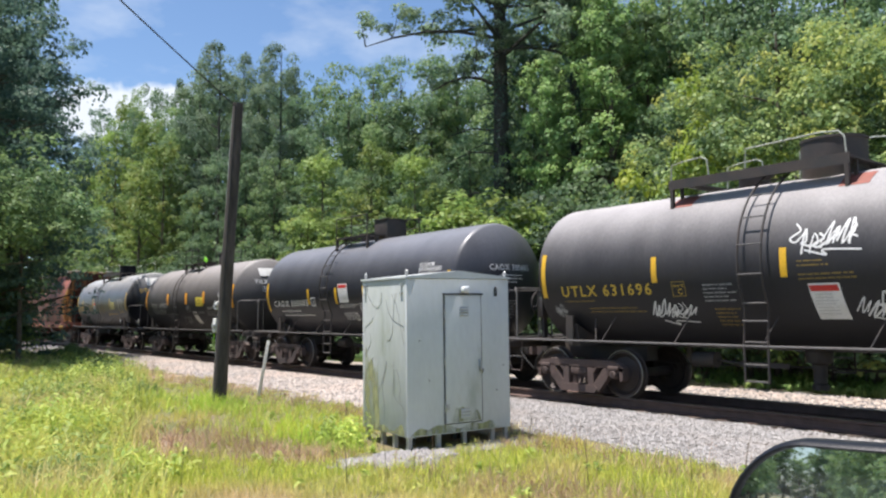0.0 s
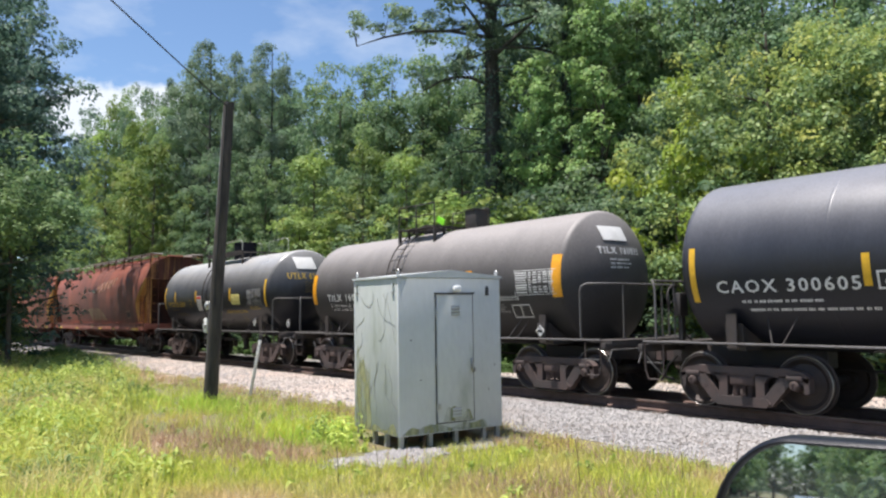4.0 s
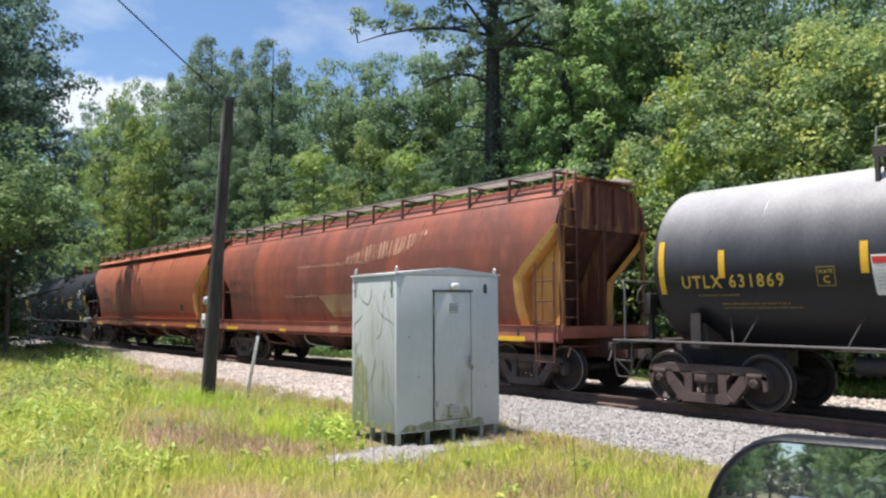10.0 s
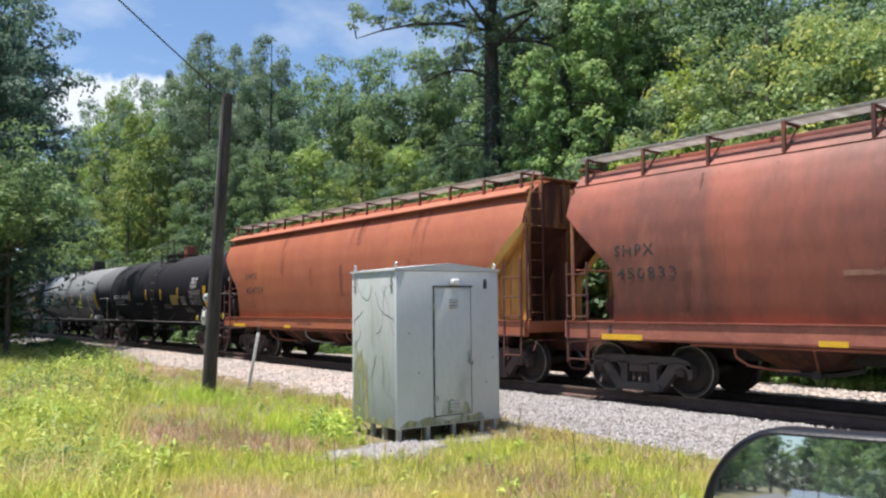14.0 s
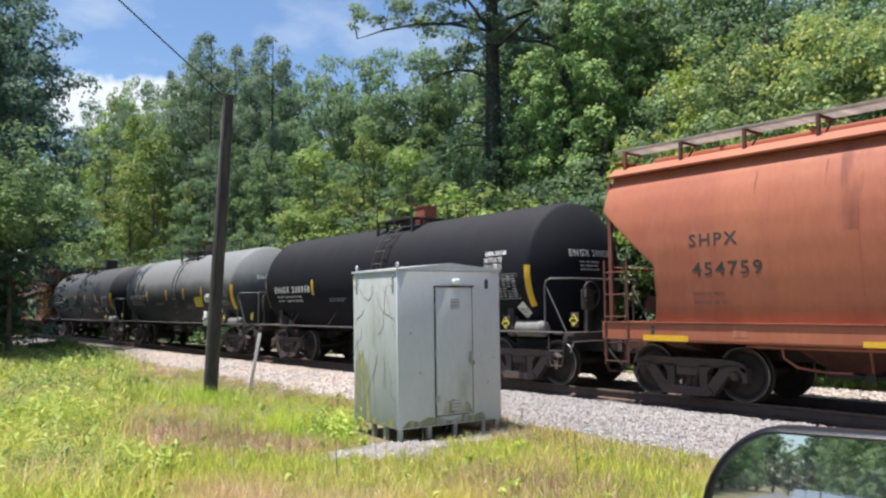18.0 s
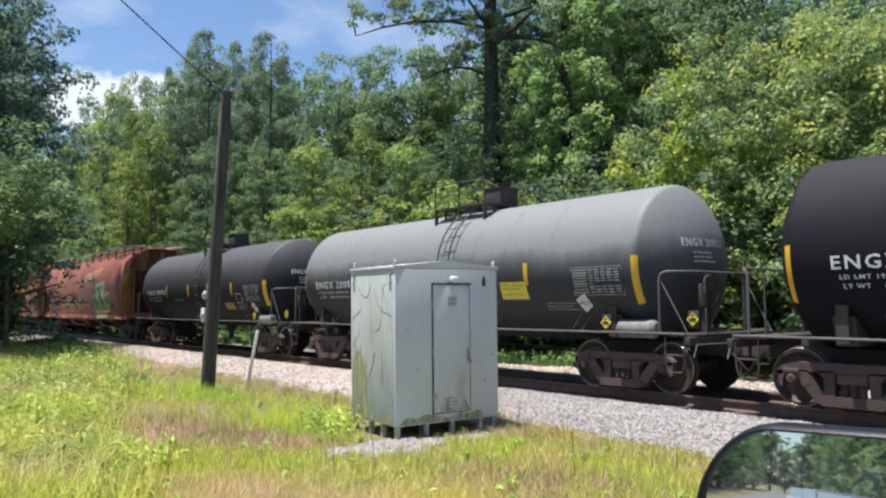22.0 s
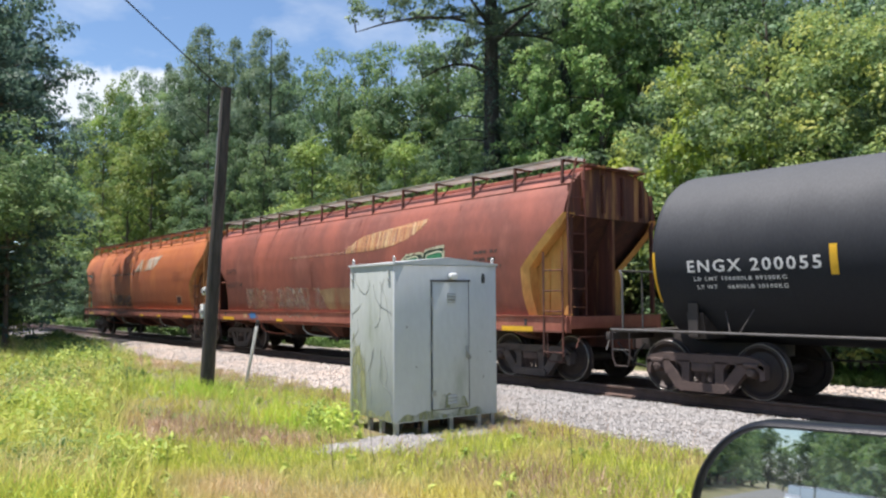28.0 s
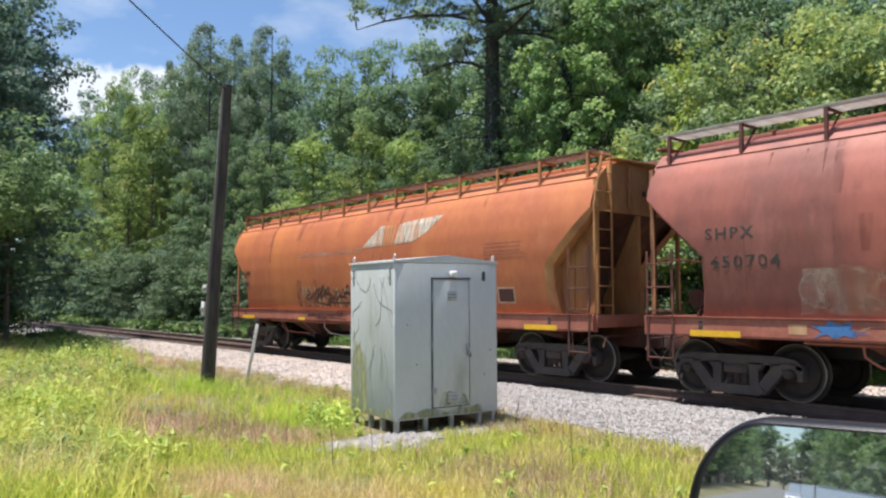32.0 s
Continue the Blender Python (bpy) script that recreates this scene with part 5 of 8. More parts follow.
            part("ladder_stringer", pipe(BM(), pts, 0.019, 7), M["frame_black"], car)
        for a in np.linspace(-24, 62, 6 if round_dome else 8):
            a = radians(a)
            y, z = q * (R + 0.14) * math.cos(a), zc + (R + 0.14) * math.sin(a)
            part("ladder_rung", rod(BM(), (ladder_x - 0.21, y, z), (ladder_x + 0.21, y, z), 0.013, seg=6), M["steel_rod"], car)
        for z in (0.54, 0.80, 1.15, 1.48):
            part("ladder_rung", rod(BM(), (ladder_x - 0.21, q * 1.44, z), (ladder_x + 0.21, q * 1.44, z), 0.014, seg=6), M["steel_rod"], car)
    # top platform, dome and rails
    top = zc + R
    pl = BM()
    deck = top + (0.12 if round_dome else 0.06)
    for q in (-1, 1):
        box(pl, (plat_x, q * 0.74, deck), (2 * platform, 0.36, 0.03))
        if round_dome:
            box(pl, (plat_x, q * 0.93, deck - 0.03), (2 * platform, 0.012, 0.17))
        for x in (-platform + 0.06, platform - 0.06):
            box(pl, (plat_x + x, q * 0.90, (deck + top - 0.34) / 2), (0.06, 0.07, deck - top + 0.34))
            box(pl, (plat_x + x, q * 0.60, (deck + top - 0.2) / 2), (0.05, 0.05, deck - top + 0.2))
    box(pl, (plat_x - platform + 0.15, 0, deck), (0.30, 1.12, 0.03))
    box(pl, (plat_x + platform - 0.15, 0, deck), (0.30, 1.12, 0.03))
    part("top_platform", pl, M["frame_black"], car, "dark steel walkway round the valve housing")
    dx, dr, dm = dome
    if round_dome:
        dm_b = lathe(BM(), [(top - 0.1, 0.0), (top - 0.1, dr), (top + 0.54, dr), (top + 0.55, dr + 0.015), (top + 0.59, dr + 0.015), (top + 0.60, dr - 0.02), (top + 0.605, 0.0)], 28, "z", (dx, 0, 0))
    else:
        tall = 0.36 + 0.65 * dr
        dm_b = box(BM(), (dx, 0, top - 0.05 + tall / 2), (2 * dr, 2 * dr, tall), bevel=0.02)
        box(dm_b, (dx, 0, top - 0.04 + tall), (2 * dr + 0.05, 2 * dr + 0.05, 0.03), bevel=0.008)
    part("dome_housing", dm_b, M[dm], car, "valve housing on top of the tank")
    part("manway", lathe(BM(), [(top - 0.05, 0.0), (top - 0.05, 0.27), (top + 0.17, 0.27), (top + 0.18, 0.33), (top + 0.22, 0.33), (top + 0.24, 0.0)], 24, "z", (plat_x - 0.45, 0, 0)), M["frame_black"], car)
    xa, xz, up = plat_x - platform + 0.05, plat_x + platform - 0.05, deck + plat_h * 0.56
    for q in (-1, 1):
        if round_dome:
            # a short hoop over the rear third, a longer one with a rounded end over the front
            zr = up - (0.16 if q < 0 else -0.02)
            part("platform_rail", pipe(BM(), [(xa, q * 0.92, deck), (xa + 0.02, q * 0.92, zr - 0.10), (xa + 0.30, q * 0.92, zr - 0.06), (xa + 0.62, q * 0.92, zr - 0.04), (xa + 0.74, q * 0.92, zr - 0.10), (xa + 0.77, q * 0.92, deck)], 0.013, 6), M["rail_pale"], car)
            part("platform_rail", pipe(BM(), [(xa + 1.45, q * 0.92, deck), (xa + 1.47, q * 0.92, zr - 0.04), (xz - 0.35, q * 0.92, zr), (xz - 0.10, q * 0.92, zr - 0.03), (xz - 0.02, q * 0.92, zr - 0.12), (xz, q * 0.92, deck)], 0.013, 6), M["rail_pale"], car)
        else:
            for x in (xa, (xa + xz) / 2, xz):
                part("platform_post", rod(BM(), (x, q * 0.92, deck - 0.25), (x, q * 0.92, up), 0.020, seg=6), M["frame_black"], car)
            part("platform_rail", pipe(BM(), [(xa, q * 0.92, up), (xz, q * 0.92, up)], 0.015, 6), M["frame_black"], car)
            part("platform_rail", pipe(BM(), [(xa, q * 0.92, up - 0.28), (xz, q * 0.92, up - 0.28)], 0.011, 6), M["frame_black"], car)
    # bottom outlet and pipes
    bo = lathe(BM(), [(zc - R + 0.05, 0.22), (zc - R - 0.18, 0.20), (zc - R - 0.22, 0.12), (0.45, 0.10), (0.42, 0.13), (0.34, 0.13)], 16, "z", (0.2, 0, 0))
    part("bottom_outlet", bo, M["frame_black"], car)
    part("brake_pipe", pipe(BM(), [(-half_base - 1.2, 0.35, 0.72), (-half_base + 1.3, 0.55, 0.62), (0, 0.6, 0.66), (half_base - 1.3, 0.55, 0.62), (half_base + 1.2, 0.35, 0.72)], 0.022, 6), M["frame_black"], car)
    br = BM()
    rod(br, (-1.9, -0.35, 0.78), (-1.45, -0.35, 0.78), 0.14, seg=14)
    rod(br, (-1.45, -0.35, 0.78), (-1.0, -0.30, 0.72), 0.02, seg=6)
    box(br, (-0.6, -0.3, 0.72), (0.9, 0.03, 0.09))
    part("brake_cylinder", br, M["frame_black"], car)
    # hand brake at one end
    bw = BM()
    e = brake_end
    ring = [(e * (half_base + 1.56), -0.52 + 0.26 * math.cos(a), 1.85 + 0.26 * math.sin(a)) for a in np.linspace(0, math.tau, 25)]
    pipe(bw, ring, 0.016, 6)
    for k in range(4):
        a = k * math.pi / 2 + 0.4
        rod(bw, (e * (half_base + 1.54), -0.52, 1.85), (e * (half_base + 1.56), -0.52 + 0.26 * math.cos(a), 1.85 + 0.26 * math.sin(a)), 0.013, seg=5)
    box(bw, (e * (half_base + 1.46), -0.52, 1.75), (0.16, 0.24, 0.42), bevel=0.02)
    part("brake_wheel", bw, M["frame_black"], car, "round hand brake wheel")
    part("brake_post", box(BM(), (e * (half_base + 1.44), -0.52, 1.3), (0.08, 0.10, 0.6)), M["frame_black"], car)
    part("brake_chain", pipe(BM(), [(e * (half_base + 1.5), -0.45, 1.6), (e * (half_base + 1.45), -0.4, 1.2), (e * (half_base + 1.2), -0.3, 0.95)], 0.018, 5), M["frame_black"], car)
    # reflective bars
    for s in (-1, 1):
        x = s * end_bar[0]
        patch(car, face, rect(x - 0.055, end_bar[1], 0.11, end_bar[2] - end_bar[1]), M[bar], "reflector", label="reflective end strip")
    for x in bars:
        patch(car, face, rect(x, bar_z[0], 0.11, bar_z[1] - bar_z[0]), M[bar], "reflector", label="reflective strip")
    car["face"] = 0
    del car["face"]
    return car, face, head


def placard(car, face_y, x, z, fill, text=""):
    """A square placard set on its corner in a holder."""
    p = part("placard_holder", box(BM(), (x, face_y + 0.04, z), (0.20, 0.03, 0.30), bevel=0.004), M["frame_black"], car)
    d = prism(BM(), [(x - 0.118, z), (x, z - 0.118), (x + 0.118, z), (x, z + 0.118)], face_y - 0.004, face_y + 0.004)
    part("placard", d, fill, p, "hazard placard set on its corner", smooth=None)
    bars_ = BM()
    for k in range(4):
        box(bars_, (x - 0.054 + k * 0.036, face_y - 0.008, z - 0.005), (0.030, 0.004, 0.060))
    box(bars_, (x, face_y - 0.008, z + 0.068), (0.05, 0.004, 0.035))
    part("placard_print", bars_, M["dark_text"], p)


def loose_label(car, face, x, z, size, turn, material, name="placard"):
    c, s = math.cos(radians(turn)) * size / 2, math.sin(radians(turn)) * size / 2
    p = patch(car, face, [(x - c + s, z - s - c), (x + c + s, z + s - c), (x + c - s, z + s + c), (x - c - s, z - s + c)], material, name, 0.012, n=3, label="square paper placard")
    k, q = math.cos(radians(-8)), math.sin(radians(-8))
    write(car, lambda u, v, off: face(x + u * k - v * q, z + u * q + v * k, off), "HOT", -0.11, -0.045, 0.09, M["dark_text"], 0.22, off=0.016)
    return p


# --- covered hopper cars
HOP_SIDE = [(1.30, 1.40), (1.60, 1.47), (2.10, 1.545), (2.60, 1.58), (3.05, 1.56), (3.45, 1.475), (3.80, 1.33), (4.05, 1.15), (4.18, 0.98), (4.28, 0.70), (4.34, 0.35), (4.36, 0.0)]


def hop_y(z):
    pts = HOP_SIDE
    for (z0, y0), (z1, y1) in zip(pts, pts[1:]):
        if z <= z1:
            k = max(0.0, (z - z0) / (z1 - z0))
            return y0 + (y1 - y0) * k
    return 0.0


def hop_end(z, le):
    """How far the body reaches along the car at height z: the slope sheets cut in below."""
    if z >= 3.35:
        return le
    if z >= 2.30:
        return le - 1.12 * (3.35 - z) / 1.05
    return le - 1.12 + 0.10 * max(0.0, (1.75 - z)) * 2


def hopper_car(place, half_base, half_len, paint, label, slope="hop_yellow", end_paint="hop_end", frame_mat="truck_grey", pockets=4, sill="hop_sill", roof_band=False, deck_paint="walkway"):
    car = thing("hopper_car", label, "hopper car", None, "freight train")
    CARS.append((car, place))
    le = half_len - 0.06
    # side sheets and roof in one skin
    zs = np.concatenate([np.linspace(1.30, 2.30, 9), np.linspace(2.42, 3.35, 9), np.linspace(3.5, 4.18, 8), [4.25, 4.31, 4.345, 4.36]])
    bm = BM()
    us = np.concatenate([[-1, -0.97, -0.93], np.linspace(-0.86, 0.86, 17), [0.93, 0.97, 1]])
    grid = {}
    cols = [(-1, z) for z in zs] + [(1, z) for z in zs[::-1][1:]]
    for i, (s, z) in enumerate(cols):
        for j, u in enumerate(us):
            x = u * hop_end(z, le)
            yy = hop_y(z)
            if z < 4.1 and abs(u) > 0.92:
                yy -= 0.012 * (abs(u) - 0.92) / 0.08
            grid[i, j] = bm.verts.new((x, s * yy, z))
    for i in range(len(cols) - 1):
        for j in range(len(us) - 1):
            bm.faces.new((grid[i, j], grid[i, j + 1], grid[i + 1, j + 1], grid[i + 1, j]))
    bmesh.ops.recalc_face_normals(bm, faces=bm.faces)
    body = part("body", bm, paint, car, smooth=45)

    def face(x, z, off):
        return (x, -(hop_y(z) + off), z)

    for s in (-1, 1):
        # slope sheet that closes the end below, end sheet above
        bm = BM()
        rows = []
        for z in zs:
            if z > 3.36:
                break
            rows.append([bm.verts.new((s * (hop_end(z, le) - 0.012), y * (hop_y(z) - 0.115), z)) for y in (-1, -0.5, 0, 0.5, 1)])
        for a, b in zip(rows, rows[1:]):
            for k in range(4):
                bm.faces.new((a[k], a[k + 1], b[k + 1], b[k]))
        bmesh.ops.recalc_face_normals(bm, faces=bm.faces)
        part("slope_sheet", bm, M["hop_rust"], car, "rusty slope sheet at the car's end", smooth=30)
        for q in (-1, 1):
            # the side sheet's flanged edge, and at the front a stiffening panel behind the ladder
            fl, rim = BM(), []
            for z in [zz for zz in zs if zz <= 3.36]:
                wide = (0.17 if z < 3.1 else 0.17 - 0.12 * (z - 3.1) / 0.26) * (1.0 if s > 0 else 0.3)
                rim.append([fl.verts.new((s * (hop_end(z, le) + u), q * (hop_y(z) - v), z)) for u, v in ((-0.02, 0.006), (0.005, 0.012), (wide, 0.075), (wide, 0.30))])
            for a, b in zip(rim, rim[1:]):
                for k in range(3):
                    fl.faces.new((a[k], a[k + 1], b[k + 1], b[k]))
            bmesh.ops.recalc_face_normals(fl, faces=fl.faces)
            part("edge_flange", fl, M[slope] if s > 0 else paint, car, "flanged edge of the side sheet", smooth=30)
            if s > 0 and q < 0:
                gp = [(le - 0.98, 1.34), (le - 0.98, 2.28), (le - 0.12, 3.20), (le - 0.03, 3.20), (le - 0.03, 1.34)]
                part("end_gusset", prism(BM(), gp, q * 1.20, q * 1.23), M[slope], car, "side-facing stiffening panel", smooth=None)
                for u in (0.62, 0.28):
                    part("gusset_rib", box(BM(), (le - u, q * 1.245, 1.95 if u > 0.5 else 2.15), (0.03, 0.04, 1.15 if u > 0.5 else 1.6)), M[slope], car)
        up = [(y, z) for z, y in [(3.30, 1.40)] + [(z, hop_y(z) - 0.03) for z in (3.45, 3.7, 3.9, 4.05, 4.18, 4.28, 4.34)]]
        outline = [(-y, z) for y, z in up] + [(y, z) for y, z in up[::-1]]
        part("end_sheet", prism(BM(), outline, s * (le - 0.03), s * (le - 0.004), "yz"), M[end_paint], car, "rust-streaked end sheet", smooth=None)
        for y in (-0.95, -0.32, 0.32, 0.95):
            part("end_rib", box(BM(), (s * (le + 0.035), y, 3.80), (0.07, 0.06, 0.80), bevel=0.008), M[end_paint], car)
        part("roof_lip", box(BM(), (s * (le + 0.05), 0, 4.33), (0.22, 1.9, 0.04), bevel=0.01), M[end_paint], car)
        if s > 0:
            part("end_web", prism(BM(), [(s * (half_len - 0.05), 1.30), (s * (half_len - 0.95), 1.30), (s * (half_len - 0.95), 1.62), (s * (half_len - 0.12), 3.28), (s * (half_len - 0.05), 3.28)], -0.04, 0.04), M[end_paint], car, smooth=None)
        else:
            part("end_brace", pipe(BM(), [(s * (half_len - 0.10), 0, 1.3), (s * (half_len - 0.55), 0, 2.2), (s * (half_len - 0.12), 0, 3.3)], 0.05, 8), M["hop_rust"], car)
        # corner posts carry the ladders
        for q in (-1, 1):
            part("corner_post", prism(BM(), [(s * (half_len - 0.02), 1.36), (s * (half_len - 0.10), 1.36), (s * (half_len - 0.10), 3.9), (s * (half_len - 0.02), 3.9)], q * 1.30 - 0.03, q * 1.30 + 0.03), M[end_paint], car, smooth=None)
            if q * s < 0 or q < 0:
                lad = [z for z in np.arange(0.62, 3.9, 0.40)]
                front = s > 0
                zt = 4.42 if front else 2.40
                xs_ = (half_len - 0.58, half_len - 0.08)
                for x in xs_:
                    part("ladder_stringer", box(BM(), (s * x, q * 1.53, (0.55 + (2.45 if not front else 2.6)) / 2), (0.045, 0.012, (2.45 if not front else 2.6) - 0.55)), M["hop_rust"], car)
                for z in lad:
                    if z < 2.5:
                        part("ladder_rung", rod(BM(), (s * xs_[0], q * 1.545, z), (s * xs_[1], q * 1.545, z), 0.014, seg=6), M["hop_rust"], car)
                if front:
                    part("ladder_stringer", pipe(BM(), [(s * (half_len - 0.02), q * 1.40, 1.3), (s * (half_len - 0.02), q * 1.42, 3.4), (s * (half_len - 0.02), q * 1.15, 4.45)], 0.022, 6), M[end_paint], car)
                    part("ladder_stringer", pipe(BM(), [(s * (half_len + 0.02), q * 0.95, 1.3), (s * (half_len + 0.02), q * 0.95, 4.45)], 0.022, 6), M[end_paint], car)
                    for z in np.arange(1.5, 4.4, 0.36):
                        part("ladder_rung", rod(BM(), (s * half_len, q * 1.41, z), (s * (half_len + 0.03), q * 0.95, z), 0.013, seg=6), M[end_paint], car)
        part("end_sill", box(BM(), (s * (half_len - 0.02), 0, 1.20), (0.10, 2.84, 0.24), bevel=0.01), M[sill], car)
        part("end_floor", box(BM(), (s * (half_len - 0.6), 0, 1.26), (1.0, 2.7, 0.05)), M[end_paint], car)
        part("stub_sill", box(BM(), (s * (half_base + 0.5), 0, 0.86), (2.9, 0.34, 0.38), bevel=0.015), M["hop_rust"], car)
        part("body_bolster", prism(BM(), [(-1.35, 1.05), (1.35, 1.05), (1.35, 0.95), (0.4, 0.72), (-0.4, 0.72), (-1.35, 0.95)], s * half_base - 0.2, s * half_base + 0.2, "yz"), M["hop_rust"], car, smooth=None)
        coupler(car, s * (half_base + 1.78), s)
        for q in (-1, 1):
            step = [(s * (half_len - 0.08), q * 1.50, 1.12), (s * (half_len - 0.10), q * 1.50, 0.48), (s * (half_len - 0.14), q * 1.50, 0.44), (s * (half_len - 0.46), q * 1.50, 0.44), (s * (half_len - 0.50), q * 1.50, 0.48), (s * (half_len - 0.52), q * 1.50, 1.12)]
            part("sill_step", pipe(BM(), step, 0.014, 6), M["hop_rust"], car, "bent sill step")
            part("uncoupling_lever", pipe(BM(), [(s * (half_len + 0.10), q * 1.35, 0.72), (s * (half_len + 0.10), q * 1.25, 0.92), (s * (half_len + 0.10), q * 0.25, 0.92)], 0.014, 6), M["hop_rust"], car)
    # side sills
    for q in (-1, 1):
        sh = [(q * 1.37, 1.00), (q * 1.50, 1.00), (q * 1.50, 1.03), (q * 1.515, 1.035), (q * 1.515, 1.29), (q * 1.50, 1.33), (q * 1.37, 1.33)]
        part("side_sill", prism(BM(), sh, -half_len, half_len, "yz"), M[sill], car, "chalky painted side sill", smooth=None)
        part("sill_lip", box(BM(), (0, q * 1.525, 1.325), (2 * half_len - 0.04, 0.035, 0.016)), M["hop_sill"], car)
        part("roof_ledge", prism(BM(), [(q * 1.16, 3.965), (q * 1.235, 3.945), (q * 1.24, 3.960), (q * 1.16, 3.985)], -le + 0.03, le - 0.03, "yz"), paint, car, smooth=None)
        if roof_band:
            part("roof_chord", prism(BM(), [(q * 1.15, 3.985), (q * 1.365, 3.985), (q * 1.375, 4.015), (q * 1.15, 4.17), (q * 1.08, 4.14)], -le + 0.02, le - 0.02, "yz"), paint, car, smooth=None)
        # running board on brackets
        rb = part("running_board", box(BM(), (0, q * 1.15, 4.503), (2 * half_len - 0.3, 0.115, 0.008)), M[deck_paint], car, "steel grating running board along the roof")
        bar = mesh_of("grating_bar", box(BM(), (0, 0, 4.485), (2 * half_len - 0.3, 0.009, 0.032)), M[deck_paint])
        for k in range(13):
            part("grating_bar", bar, None, rb).location.y = q * (0.70 + 0.04 * k)
        for x in np.linspace(-half_len + 0.35, half_len - 0.35, 13):
            br = BM()
            prism(br, [(q * 1.205, 4.47), (q * 1.155, 4.47), (q * 1.17, 3.98), (q * 1.22, 3.98)], x - 0.028, x + 0.028, "yz")
            prism(br, [(q * 1.20, 4.468), (q * 0.68, 4.468), (q * 0.68, 4.43), (q * 1.20, 4.43)], x - 0.022, x + 0.022, "yz")
            rod(br, (x, q * 0.74, 4.43), (x, q * 1.02, 4.15), 0.018, seg=5)
            part("bracket", br, M[end_paint if deck_paint != "walkway" else "hop_rust"], rb)
    hatch = BM()
    box(hatch, (0, 0, 4.38), (2 * half_len - 0.7, 0.62, 0.12), bevel=0.03)
    part("roof_hatch", hatch, paint, car)
    for x in np.linspace(-half_len + 1.8, half_len - 1.8, 8):
        part("hatch_clamp", box(BM(), (x, 0, 4.45), (0.07, 0.66, 0.03)), M[end_paint], car)
    # hopper pockets with their gates
    span = 2 * half_base - 2.9
    for k in range(pockets):
        c = -span / 2 + span * (k + 0.5) / pockets
        w = span / pockets * 0.36
        bm = BM()
        a = [bm.verts.new(v) for v in ((c - w, -1.12, 1.04), (c + w, -1.12, 1.04), (c + w, 1.12, 1.04), (c - w, 1.12, 1.04))]
        b = [bm.verts.new(v) for v in ((c - 0.34, -0.55, 0.56), (c + 0.34, -0.55, 0.56), (c + 0.34, 0.55, 0.56), (c - 0.34, 0.55, 0.56))]
        for i in range(4):
            bm.faces.new((a[i], a[(i + 1) % 4], b[(i + 1) % 4], b[i]))
        bm.faces.new(b)
        bm.faces.new(a[::-1])
        bmesh.ops.recalc_face_normals(bm, faces=bm.faces)
        pk = part("hopper_pocket", bm, M["hop_rust"], car, smooth=None)
        g = BM()
        box(g, (c, 0, 0.52), (0.86, 1.25, 0.07), bevel=0.01)
        rod(g, (c + 0.3, -0.75, 0.53), (c + 0.3, 0.75, 0.53), 0.035, seg=10)
        rod(g, (c + 0.3, -0.75, 0.53), (c + 0.3, -0.80, 0.53), 0.075, seg=10)
        part("outlet_gate", g, M["frame_black"], pk)
    part("brake_pipe", pipe(BM(), [(-half_base + 1.2, -0.9, 0.92), (0, -0.95, 0.90), (half_base - 1.2, -0.9, 0.92)], 0.022, 6), M["hop_rust"], car)
    for q in (-1, 1):
        part("sill_pipe", pipe(BM(), [(-half_base + 1.3, q * 1.36, 0.965), (0, q * 1.36, 0.955), (half_base - 1.3, q * 1.36, 0.965)], 0.024, 7), M["hop_sill"], car)
    for k in range(pockets):
        c = -span / 2 + span * (k + 0.5) / pockets
        hose = [(c - 0.75, -1.34, 1.00), (c - 0.72, -1.33, 0.80), (c - 0.55, -1.25, 0.66), (c - 0.25, -1.05, 0.60), (c + 0.05, -0.80, 0.58)]
        part("pocket_hose", pipe(BM(), hose, 0.020, 7), M["rail_pale"] if k % 2 else M["hop_sill"], car)
        part("pocket_stay", rod(BM(), (c + 0.55, -1.38, 1.00), (c + 0.30, -0.70, 0.55), 0.020, seg=6), M["hop_sill"], car)
    part("centre_sill", box(BM(), (0, 0, 0.84), (2 * half_base - 1.5, 0.5, 0.34), bevel=0.01), M["frame_black"], car)
    rv = BM()
    rod(rv, (-half_len + 0.55, 0.1, 1.75), (-half_len + 0.55, 0.6, 1.75), 0.2, seg=16)
    rod(rv, (-half_len + 0.55, -0.75, 1.62), (-half_len + 0.55, -0.15, 1.62), 0.17, seg=16)
    part("brake_reservoir", rv, M["hop_rust"], car)
    part("end_railing", pipe(BM(), [(-half_len + 0.02, -1.30, 1.3), (-half_len + 0.02, -1.30, 2.32), (-half_len + 0.02, 1.30, 2.32), (-half_len + 0.02, 1.30, 1.3)], 0.02, 6), M["hop_sill"], car)
    for s in (-1, 1):
        truck(car, s * half_base, frame_mat)
        patch(car, lambda x, z, off: (x, -1.515 - off, z), rect(s * (half_len - 1.35) - 0.45, 1.01, 0.9, 0.10), M["yellow_bar"], "reflector", 0.004, "yellow reflective strip on the sill", 1)
        part("jacking_hole", box(BM(), (s * (half_len - 1.1), -1.516, 1.19), (0.07, 0.012, 0.13), bevel=0.004), M["box_dark"], car)
    for k, x in enumerate(np.linspace(-half_len + 2.6, half_len - 2.6, 6)):
        if k not in (0, 2, 5):
            patch(car, lambda u, z, off: (u, -1.515 - off, z), rect(x, 1.01, 0.42, 0.085), M["yellow_bar"], "reflector", 0.004, "", 1)
    return car, face


def sill_face(x, z, off):
    return (x, -1.515 - off, z)


# ---------------------------------------------------------------- the train, first car first
SMALL = dict(height=0.035, gap=0.03)


